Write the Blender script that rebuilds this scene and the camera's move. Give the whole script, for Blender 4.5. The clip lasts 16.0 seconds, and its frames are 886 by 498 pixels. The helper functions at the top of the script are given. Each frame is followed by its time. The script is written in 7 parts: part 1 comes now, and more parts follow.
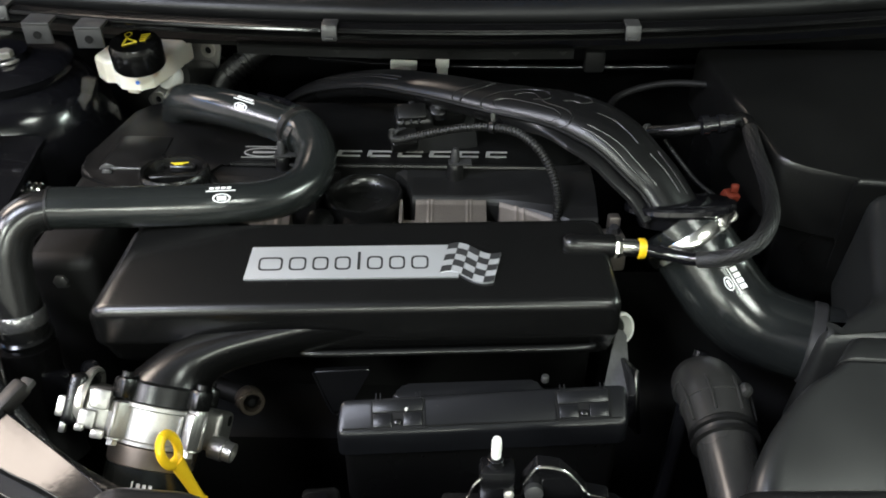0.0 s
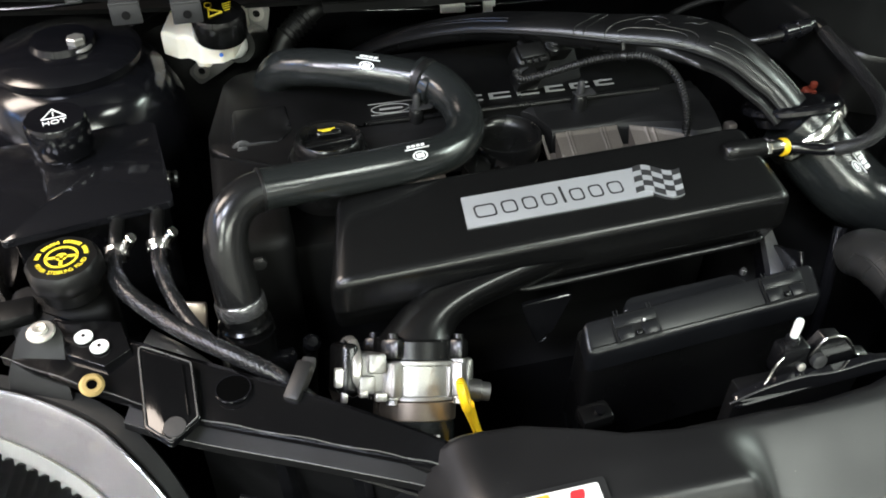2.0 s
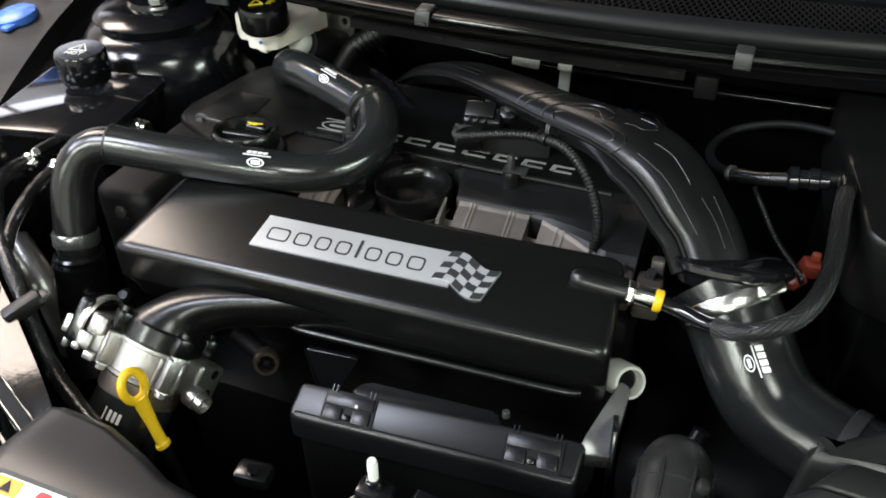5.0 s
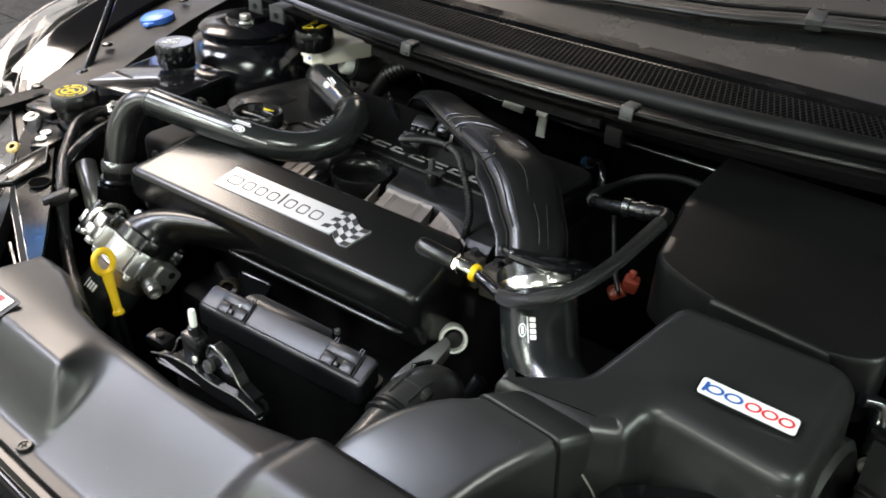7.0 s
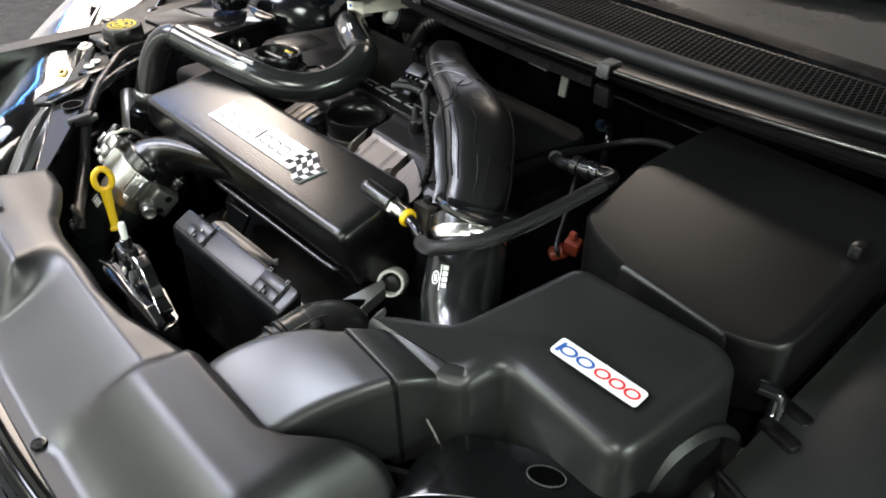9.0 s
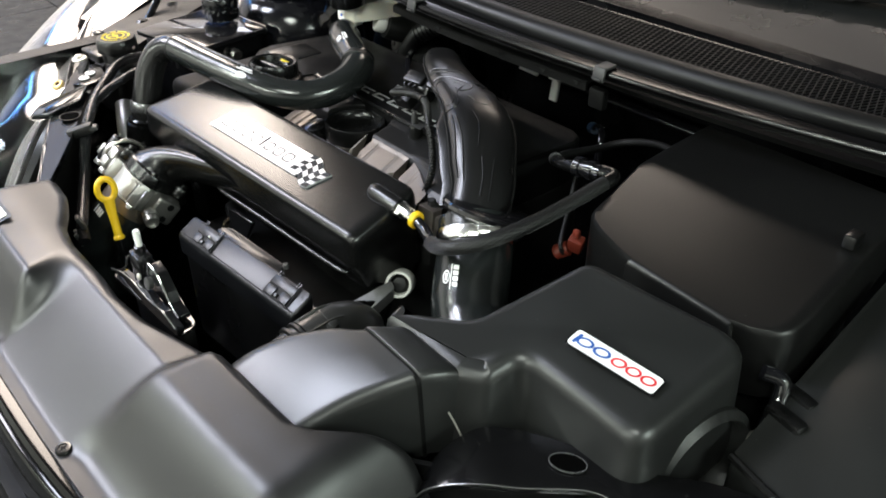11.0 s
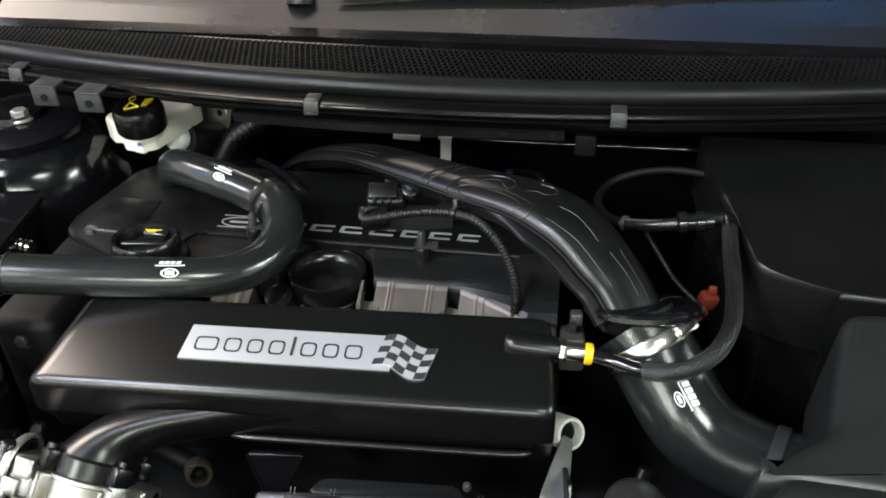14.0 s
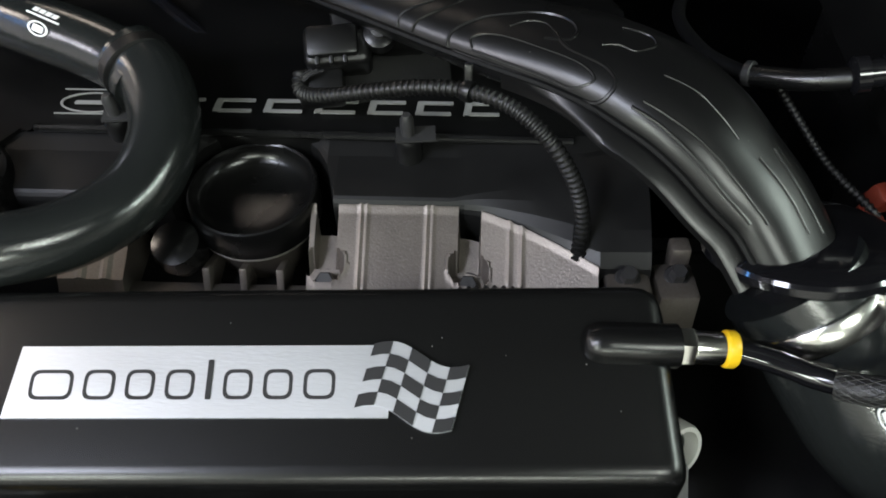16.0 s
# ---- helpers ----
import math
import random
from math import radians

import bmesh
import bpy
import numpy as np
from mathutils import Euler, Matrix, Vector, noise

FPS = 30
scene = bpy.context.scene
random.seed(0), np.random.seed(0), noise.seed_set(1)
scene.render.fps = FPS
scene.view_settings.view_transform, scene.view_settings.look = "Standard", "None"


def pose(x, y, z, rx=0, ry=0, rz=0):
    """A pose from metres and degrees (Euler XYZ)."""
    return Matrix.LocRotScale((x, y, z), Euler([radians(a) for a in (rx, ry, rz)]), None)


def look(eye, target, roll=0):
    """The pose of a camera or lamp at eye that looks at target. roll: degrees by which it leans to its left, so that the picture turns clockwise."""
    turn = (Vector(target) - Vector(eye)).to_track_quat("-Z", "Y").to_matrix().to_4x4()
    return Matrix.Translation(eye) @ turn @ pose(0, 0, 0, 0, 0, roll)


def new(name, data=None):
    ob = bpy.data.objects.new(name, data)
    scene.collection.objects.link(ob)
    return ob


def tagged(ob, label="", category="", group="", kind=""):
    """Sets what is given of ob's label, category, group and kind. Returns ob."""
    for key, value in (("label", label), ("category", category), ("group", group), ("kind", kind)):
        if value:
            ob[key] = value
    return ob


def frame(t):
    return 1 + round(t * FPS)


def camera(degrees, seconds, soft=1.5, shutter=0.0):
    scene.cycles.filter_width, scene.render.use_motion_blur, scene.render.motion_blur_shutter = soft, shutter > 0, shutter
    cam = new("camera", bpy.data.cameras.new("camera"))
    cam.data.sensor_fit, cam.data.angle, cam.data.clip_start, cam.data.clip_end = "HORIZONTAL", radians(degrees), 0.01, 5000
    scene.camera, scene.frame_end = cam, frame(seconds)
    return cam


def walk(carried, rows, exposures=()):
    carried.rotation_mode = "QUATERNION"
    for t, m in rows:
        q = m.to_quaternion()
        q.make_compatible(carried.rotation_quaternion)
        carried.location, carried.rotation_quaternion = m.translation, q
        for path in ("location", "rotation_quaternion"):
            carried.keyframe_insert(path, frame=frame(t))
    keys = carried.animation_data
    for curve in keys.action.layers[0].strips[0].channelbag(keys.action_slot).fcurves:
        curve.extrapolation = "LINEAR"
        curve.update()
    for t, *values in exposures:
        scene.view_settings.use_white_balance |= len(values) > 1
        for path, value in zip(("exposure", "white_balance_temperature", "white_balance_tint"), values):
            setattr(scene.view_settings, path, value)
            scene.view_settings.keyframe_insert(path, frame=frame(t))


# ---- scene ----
cam = camera(55.9, 16.0, soft=1.8)
PATH = [
    (0, (0.017, 0.006, 1.343), (-0.013, 1.605, 0.141), 0.0),
    (0.5, (-0.125, -0.002, 1.347), (0.139, 1.526, 0.084), 1.7),
    (1, (-0.245, 0.017, 1.359), (0.215, 1.451, 0.043), 2.1),
    (1.5, (-0.272, 0.014, 1.37), (0.174, 1.441, 0.042), 1.4),
    (2, (-0.284, 0.01, 1.365), (0.113, 1.464, 0.05), 1.1),
    (2.5, (-0.274, 0.016, 1.364), (0.093, 1.483, 0.055), 0.9),
    (3, (-0.225, -0.002, 1.368), (0.109, 1.482, 0.069), 1.0),
    (3.5, (-0.085, -0.059, 1.373), (0.011, 1.504, 0.129), -1.5),
    (4, (0.028, -0.067, 1.37), (-0.093, 1.523, 0.161), -1.8),
    (4.2, (0.058, -0.041, 1.361), (-0.143, 1.536, 0.149), -1.6),
    (6.3, (0.408, 0.121, 1.327), (-0.617, 1.38, 0.159), -0.1),
    (6.5, (0.439, 0.08, 1.334), (-0.597, 1.382, 0.223), 0.5),
    (7, (0.499, 0.031, 1.357), (-0.534, 1.373, 0.291), 2.0),
    (7.5, (0.574, 0.083, 1.354), (-0.591, 1.323, 0.302), 1.5),
    (8, (0.638, 0.151, 1.347), (-0.651, 1.252, 0.287), 0.7),
    (8.5, (0.651, 0.165, 1.343), (-0.652, 1.211, 0.243), -0.0),
    (9, (0.65, 0.163, 1.343), (-0.636, 1.196, 0.212), 0.1),
    (11.3, (0.643, 0.108, 1.351), (-0.592, 1.228, 0.246), 0.1),
    (11.5, (0.626, 0.068, 1.356), (-0.556, 1.256, 0.264), -0.0),
    (12, (0.562, -0.035, 1.369), (-0.467, 1.323, 0.322), -0.2),
    (12.5, (0.481, -0.027, 1.36), (-0.483, 1.373, 0.305), -0.9),
    (13, (0.366, 0.023, 1.354), (-0.491, 1.476, 0.279), -1.9),
    (13.5, (0.237, 0.043, 1.362), (-0.373, 1.604, 0.271), -1.5),
    (14, (0.133, 0.054, 1.365), (-0.143, 1.682, 0.237), -1.4),
    (14.5, (0.108, 0.113, 1.353), (-0.061, 1.715, 0.168), -1.4),
    (15, (0.107, 0.215, 1.328), (-0.111, 1.669, -0.028), -3.9),
    (15.5, (0.07, 0.283, 1.298), (-0.08, 1.596, -0.203), -3.1),
    (16, (0.057, 0.337, 1.265), (-0.047, 1.541, -0.329), -2.5),
]
walk(cam, [(t, look(eye, target, roll)) for t, eye, target, roll in PATH], exposures=((0, -0.10), (1, 0.0), (2, -0.08), (3.5, -0.20), (7, -0.08), (8.5, 0.0), (13.6, 0.0), (14.2, 0.14), (14.9, 0.10), (15.4, -0.05), (16, -0.42)))

# ---- world, lights, exposure ----
world = bpy.data.worlds.new("showroom")
scene.world = world
world.use_nodes = True
world.node_tree.nodes["Background"].inputs[0].default_value = (0.75, 0.85, 1.0, 1)
world.node_tree.nodes["Background"].inputs[1].default_value = 0.012
scene.view_settings.exposure = 0.0


def strip_lamp(x, y, z, lx, ly, watts, colour):
    """An added, unseen lamp: a rectangular lamp under its fixture, pointing down."""
    d = bpy.data.lights.new("unseen_lamp_light", "AREA")
    d.shape, d.size, d.size_y, d.energy, d.color = "RECTANGLE", lx, ly, watts, colour
    ob = new("unseen_lamp_light", d)
    ob.matrix_world = pose(x, y, z)
    return ob


CEIL = 3.1
# unseen lamps, placed to give the reflections and to brighten the bay
LAMPS = [  # x, y, length in x, length in y, watts, colour
    (-1.35, -0.70, 0.70, 0.70, 78, (0.78, 0.83, 0.98)),
    (-2.75, -0.95, 0.80, 1.2, 120, (0.90, 0.88, 0.97)),
    (-2.40, 1.12, 2.2, 0.9, 175, (1.0, 0.86, 0.75)),
    (-1.6, -2.4, 0.50, 1.0, 100, (0.92, 1.0, 0.91)),
    # next two added to light the south wall for greenish reflections
    (-2.9, -4.5, 2.0, 0.5, 150, (0.93, 1.0, 0.90)),
    (0.7, -4.4, 2.4, 0.5, 260, (0.93, 1.0, 0.90)),
    (1.45, -1.25, 0.9, 0.7, 58, (0.93, 1.0, 0.92)),
    # saturated blue strip added for blue glints on gloss surfaces
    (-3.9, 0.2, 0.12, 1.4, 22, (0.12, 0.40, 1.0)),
    # added near the east wall to brighten the shroud's right end
    (4.7, 0.6, 0.35, 2.2, 260, (0.86, 1.0, 0.92)),
    # next two added for the warm and blue bands reflected in the windscreen
    (-0.45, 1.84, 1.5, 0.10, 7, (1.0, 0.88, 0.80)),
    (0.85, 2.02, 1.1, 0.12, 6, (0.10, 0.36, 1.0)),
    # added to warm the front of the battery cover
    (-1.45, 2.95, 1.1, 0.60, 26, (1.0, 0.86, 0.74)),
]
# unseen hung lamp, added so the coolant tank's cover plate reflects pale
PLATE_LAMP = (-3.60, 3.30, 2.30, 1.2, 1.9, 42, (0.84, 0.86, 1.0))
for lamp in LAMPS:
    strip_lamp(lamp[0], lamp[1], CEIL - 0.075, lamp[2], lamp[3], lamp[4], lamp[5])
strip_lamp(*PLATE_LAMP)


# ---- materials ----
def material(name, colour, rough, metal=0.0, bump=0.0, scale=300.0, vary=0.25, coat=0.0, rough_vary=0.12, stretch=None, dust=0.0):
    """Plain surface with variation at two scales: fine grain in the bump, wide blotches in colour and roughness."""
    m = bpy.data.materials.new(name)
    m.use_nodes = True
    nt = m.node_tree
    b = nt.nodes["Principled BSDF"]
    b.inputs["Metallic"].default_value = metal
    b.inputs["Coat Weight"].default_value = coat
    b.inputs["Coat Roughness"].default_value = 0.08
    tc = nt.nodes.new("ShaderNodeTexCoord")
    mp = nt.nodes.new("ShaderNodeMapping")
    nt.links.new(tc.outputs["Object"], mp.inputs[0])
    if stretch:
        mp.inputs["Scale"].default_value = stretch
    wide = nt.nodes.new("ShaderNodeTexNoise")
    wide.inputs["Scale"].default_value, wide.inputs["Detail"].default_value = 14, 6
    nt.links.new(mp.outputs[0], wide.inputs["Vector"])
    fine = nt.nodes.new("ShaderNodeTexNoise")
    fine.inputs["Scale"].default_value, fine.inputs["Detail"].default_value = scale, 4
    nt.links.new(mp.outputs[0], fine.inputs["Vector"])
    mix = nt.nodes.new("ShaderNodeMix")
    mix.data_type = "RGBA"
    c = Vector(colour)
    lo, hi = c * (1 - vary), c * (1 + vary)
    mix.inputs[6].default_value = (*lo, 1)
    mix.inputs[7].default_value = (min(hi[0], 1), min(hi[1], 1), min(hi[2], 1), 1)
    add = nt.nodes.new("ShaderNodeMath")
    add.operation = "MULTIPLY_ADD"
    add.inputs[1].default_value, add.inputs[2].default_value = 0.35, 0.0
    nt.links.new(fine.outputs["Fac"], add.inputs[0])
    add2 = nt.nodes.new("ShaderNodeMath")
    add2.operation = "MULTIPLY_ADD"
    add2.inputs[1].default_value = 0.65
    nt.links.new(wide.outputs["Fac"], add2.inputs[0])
    nt.links.new(add.outputs[0], add2.inputs[2])
    nt.links.new(add2.outputs[0], mix.inputs[0])
    last = mix.outputs[2]
    if dust:
        specks = nt.nodes.new("ShaderNodeTexVoronoi")
        specks.inputs["Scale"].default_value = 95
        nt.links.new(tc.outputs["Object"], specks.inputs["Vector"])
        ramp = nt.nodes.new("ShaderNodeMapRange")
        ramp.inputs[1].default_value, ramp.inputs[2].default_value = 0.035, 0.02
        ramp.inputs[3].default_value, ramp.inputs[4].default_value = 0.0, dust
        nt.links.new(specks.outputs["Distance"], ramp.inputs[0])
        dm = nt.nodes.new("ShaderNodeMix")
        dm.data_type = "RGBA"
        dm.inputs[7].default_value = (0.35, 0.34, 0.32, 1)
        nt.links.new(ramp.outputs[0], dm.inputs[0])
        nt.links.new(last, dm.inputs[6])
        last = dm.outputs[2]
    nt.links.new(last, b.inputs["Base Color"])
    rr = nt.nodes.new("ShaderNodeMapRange")
    rr.inputs[1].default_value, rr.inputs[2].default_value = 0.3, 0.7
    rr.inputs[3].default_value, rr.inputs[4].default_value = max(rough - rough_vary, 0.03), min(rough + rough_vary, 1)
    nt.links.new(wide.outputs["Fac"], rr.inputs[0])
    nt.links.new(rr.outputs[0], b.inputs["Roughness"])
    if bump:
        bp = nt.nodes.new("ShaderNodeBump")
        bp.inputs["Strength"].default_value, bp.inputs["Distance"].default_value = bump, 0.0006
        nt.links.new(fine.outputs["Fac"], bp.inputs["Height"])
        nt.links.new(bp.outputs[0], b.inputs["Normal"])
    return m


SATIN = material("satin_black_powder_coat", (0.004, 0.004, 0.004), 0.27, rough_vary=0.002, dust=0.35)
MOULD = material("moulded_black_plastic", (0.0150, 0.0156, 0.0152), 0.33, bump=0.06, scale=1800, rough_vary=0.05, dust=0.35)
SHROUD = material("grained_shroud_plastic", (0.0075, 0.0075, 0.0078), 0.39, bump=0.06, scale=1800, rough_vary=0.05, dust=0.3)
SHROUD.node_tree.nodes["Principled BSDF"].inputs["Specular IOR Level"].default_value = 0.62
PLASTIC = material("black_plastic", (0.004, 0.004, 0.004), 0.28, bump=0.08, scale=900)
MATT = material("matt_black", (0.003, 0.003, 0.003), 0.6, bump=0.2, scale=300)
MATT.node_tree.nodes["Principled BSDF"].inputs["Specular IOR Level"].default_value = 0.2
GLOSS = material("gloss_black_paint", (0.006, 0.006, 0.007), 0.10, coat=0.6, rough_vary=0.03, vary=0.15, dust=0.3)
RUBBER = material("black_rubber", (0.005, 0.005, 0.005), 0.42, bump=0.2, scale=900)
SILICONE = material("black_silicone_hose", (0.0120, 0.0136, 0.0134), 0.18, bump=0.16, scale=800, rough_vary=0.03)
SILICONE.node_tree.nodes["Principled BSDF"].inputs["Specular IOR Level"].default_value = 0.75
STEELPAINT = material("black_steel_paint", (0.004, 0.004, 0.0045), 0.19, bump=0.12, scale=250, coat=0.15, dust=0.5)
ALU = material("cast_aluminium", (0.38, 0.37, 0.35), 0.36, metal=0.9, bump=0.5, scale=500, rough_vary=0.1, vary=0.35)
HEADALU = material("sand_cast_aluminium", (0.170, 0.150, 0.131), 0.44, metal=0.7, bump=0.28, scale=900, vary=0.65)
BRUSHED = material("brushed_aluminium_plate", (0.60, 0.61, 0.63), 0.48, metal=0.7, bump=0.15, scale=900, stretch=(0.25, 1, 1), vary=0.08)
NICKEL = material("bright_nickel", (0.75, 0.74, 0.70), 0.18, metal=1.0, vary=0.1)
STEEL = material("zinc_steel", (0.62, 0.60, 0.55), 0.34, metal=0.85, bump=0.2, scale=300)
YELLOW = material("yellow_plastic", (0.80, 0.50, 0.015), 0.35, vary=0.12)
YELLOWINK = material("yellow_ink", (0.75, 0.58, 0.03), 0.5, vary=0.1)
WHITE = material("white_plastic", (0.78, 0.78, 0.74), 0.4, vary=0.06)
INK = material("white_ink", (0.78, 0.78, 0.78), 0.45, vary=0.08)
DARKINK = material("black_ink", (0.012, 0.012, 0.013), 0.75)
RED = material("red_ink", (0.62, 0.025, 0.03), 0.35, vary=0.1)
BLUE = material("blue_ink", (0.03, 0.10, 0.36), 0.35, vary=0.1)
ORANGE = material("orange_ink", (0.80, 0.33, 0.03), 0.4, vary=0.1)
REDPLUG = material("red_brown_plastic", (0.13, 0.022, 0.012), 0.4, vary=0.3)
BLUECAP = material("blue_plastic", (0.06, 0.17, 0.60), 0.3, vary=0.1)
LABEL = material("paper_label", (0.72, 0.72, 0.68), 0.55, vary=0.1)
COLLAR = material("bronzed_steel_collar", (0.36, 0.30, 0.24), 0.28, metal=0.9, bump=0.15, scale=300, vary=0.3)
DARKBLUE = material("dark_blue_plastic", (0.012, 0.03, 0.06), 0.3, vary=0.1)
GREYMETAL = material("dull_grey_steel", (0.055, 0.055, 0.055), 0.4, metal=0.5, bump=0.2)
BRASS = material("yellowed_brass", (0.62, 0.45, 0.18), 0.35, metal=0.6)
SILVERLOGO = material("worn_silver_lettering", (0.36, 0.36, 0.35), 0.4, metal=0.4)
FLOORMAT = material("dark_floor_tile", (0.020, 0.021, 0.023), 0.33, bump=0.05, scale=60)
FLOORMAT.node_tree.nodes["Principled BSDF"].inputs["Specular IOR Level"].default_value = 0.28
JOINT = material("tile_joint", (0.022, 0.022, 0.023), 0.6)
GLASS = material("dark_windscreen_glass", (0.016, 0.016, 0.016), 0.09, coat=0.6, rough_vary=0.03, vary=0.1, dust=0.3)
WALLMAT = material("painted_wall", (0.56, 0.54, 0.52), 0.7, bump=0.1, scale=120, vary=0.06)
# darker copy of the wall, so the scuttle reflects less light
DARKWALL = material("darkened_unseen_wall", (0.10, 0.10, 0.10), 0.7, bump=0.1, scale=120, vary=0.08)
COWLMAT = material("scuttle_plastic", (0.006, 0.006, 0.006), 0.45, bump=0.06, scale=1500)
COWLMAT.node_tree.nodes["Principled BSDF"].inputs["Specular IOR Level"].default_value = 0.3
FILM = material("clear_film", (0.0078, 0.0078, 0.0080), 0.38, bump=0.03, scale=1800, rough_vary=0.05, dust=0.3)
FILM.node_tree.nodes["Principled BSDF"].inputs["Specular IOR Level"].default_value = 0.6
# pale metal painted as glints on black edges; also a grey steel finish
GLINTSTEEL = material("edge_glint_and_grey_steel", (0.22, 0.22, 0.22), 0.25, metal=0.8, vary=0.5)
SLEEVE = material("glossy_woven_sleeve", (0.010, 0.010, 0.011), 0.16, bump=1.0, scale=420, rough_vary=0.05)
PIPEMAT = material("semi_gloss_black_plastic", (0.0048, 0.0048, 0.0049), 0.30, bump=0.04, scale=1600, rough_vary=0.03, dust=0.4)
SMOKE = material("smoky_grey_plastic", (0.022, 0.022, 0.021), 0.3, rough_vary=0.05, vary=0.4)
CEILMAT = material("ceiling_board", (0.15, 0.15, 0.15), 0.8, vary=0.05)
CARPAINT = material("black_car_paint", (0.004, 0.004, 0.005), 0.06, coat=1.0, rough_vary=0.02, vary=0.1, dust=0.4)
DOMEPAINT = material("black_tower_paint", (0.004, 0.004, 0.005), 0.17, rough_vary=0.05, vary=0.1, dust=0.4)
# near-black paint for the shade inside holes and slots
HOLE = material("unlit_recess", (0.0008, 0.0008, 0.0008), 0.9, rough_vary=0.05)
HOLE.node_tree.nodes["Principled BSDF"].inputs["Specular IOR Level"].default_value = 0.02
LIPMAT = material("smooth_scuttle_edge", (0.003, 0.003, 0.0032), 0.20, rough_vary=0.04, dust=0.3)
LIPMAT.node_tree.nodes["Principled BSDF"].inputs["Specular IOR Level"].default_value = 0.18
BATTERY = material("battery_cover_plastic", (0.0045, 0.0045, 0.0044), 0.33, bump=0.05, scale=1800, rough_vary=0.04, dust=0.3)
BATTERY.node_tree.nodes["Principled BSDF"].inputs["Specular IOR Level"].default_value = 0.45
COVER = material("cam_cover_plastic", (0.0038, 0.0038, 0.0038), 0.42, bump=0.08, scale=1500, dust=0.3)
COVER.node_tree.nodes["Principled BSDF"].inputs["Specular IOR Level"].default_value = 0.22
HOODINNER = material("bonnet_inner_paint", (0.004, 0.004, 0.004), 0.5, rough_vary=0.05)
BRAIDMAT = material("woven_braid", (0.006, 0.006, 0.006), 0.45, bump=1.0, scale=900)
ELBOW = material("black_painted_tube", (0.008, 0.008, 0.008), 0.22, rough_vary=0.04)
LAMPGREY = material("pale_lamp_trim", (0.34, 0.325, 0.32), 0.32, rough_vary=0.10, vary=0.35)
LAMPGREY.node_tree.nodes["Principled BSDF"].inputs["Specular IOR Level"].default_value = 0.3
FRIT = material("windscreen_black_band", (0.009, 0.0095, 0.0095), 0.30, rough_vary=0.05)
FRIT.node_tree.nodes["Principled BSDF"].inputs["Specular IOR Level"].default_value = 0.4
RAILPAINT = material("black_rail_paint", (0.0035, 0.0035, 0.0038), 0.15, bump=0.12, scale=250, dust=0.2)
RAILPAINT.node_tree.nodes["Principled BSDF"].inputs["Specular IOR Level"].default_value = 0.38
BUMPERPAINT = material("black_bumper_paint", (0.004, 0.004, 0.004), 0.10, rough_vary=0.02, vary=0.1, dust=0.3)
BUMPERPAINT.node_tree.nodes["Principled BSDF"].inputs["Specular IOR Level"].default_value = 0.22
LIDMAT = material("box_lid_plastic", (0.006, 0.0063, 0.0072), 0.30, bump=0.04, scale=1600, rough_vary=0.03, dust=0.3)
LIDMAT.node_tree.nodes["Principled BSDF"].inputs["Specular IOR Level"].default_value = 0.36
CHROME = material("headlamp_bright_trim", (0.70, 0.70, 0.70), 0.2, metal=0.95)
CLEAR = bpy.data.materials.new("clear_polycarbonate")
CLEAR.use_nodes = True
_b = CLEAR.node_tree.nodes["Principled BSDF"]
_b.inputs["Base Color"].default_value = (0.95, 0.96, 0.97, 1)
_b.inputs["Roughness"].default_value = 0.06
_b.inputs["Transmission Weight"].default_value = 1.0
_b.inputs["IOR"].default_value = 1.45
MILKY = bpy.data.materials.new("milky_reservoir_plastic")
MILKY.use_nodes = True
_b = MILKY.node_tree.nodes["Principled BSDF"]
_b.inputs["Base Color"].default_value = (0.80, 0.76, 0.66, 1)
_b.inputs["Roughness"].default_value = 0.35
_b.inputs["Subsurface Weight"].default_value = 0.3
_b.inputs["Subsurface Radius"].default_value = (0.01, 0.008, 0.006)


# ---- mesh helpers ----
def link(name, bm, mat, parent=None, label="", angle=38):
    """One mesh object from a bmesh, smooth but for its sharp edges."""
    bmesh.ops.recalc_face_normals(bm, faces=bm.faces)
    for f in bm.faces:
        f.smooth = True
    lim = radians(angle)
    for e in bm.edges:
        e.smooth = len(e.link_faces) == 2 and e.calc_face_angle(0) < lim
    me = bpy.data.meshes.new(name)
    bm.to_mesh(me)
    bm.free()
    me.materials.append(mat)
    ob = new(name, me)
    if parent:
        ob.parent = parent
    if label:
        tagged(ob, label)
    return ob


def part(name, bm, mat, parent, label="", angle=38):
    return link(name, bm, mat, parent, label, angle)


def thing(name, label, category, group="", kind=""):
    return tagged(new(name), label, category, group, kind)


def catmull(pts, sub=8):
    P = [Vector(p) for p in pts]
    out = []
    for i in range(len(P) - 1):
        a, b, c, d = P[max(i - 1, 0)], P[i], P[i + 1], P[min(i + 2, len(P) - 1)]
        for k in range(sub):
            t = k / sub
            out.append(0.5 * ((2 * b) + (c - a) * t + (2 * a - 5 * b + 4 * c - d) * t * t + (3 * b - a - 3 * c + d) * t ** 3))
    out.append(P[-1])
    return out


def frames(path, up=(0, 0, 1)):
    """Position, tangent, side and up at each point, carried along with little twist."""
    res, u = [], Vector(up)
    for i, p in enumerate(path):
        t = (path[min(i + 1, len(path) - 1)] - path[max(i - 1, 0)]).normalized()
        s = t.cross(u)
        if s.length < 1e-5:
            s = t.cross(Vector((0, 1, 0)))
        s.normalize()
        u = s.cross(t).normalized()
        res.append((p, t, s, u))
    return res


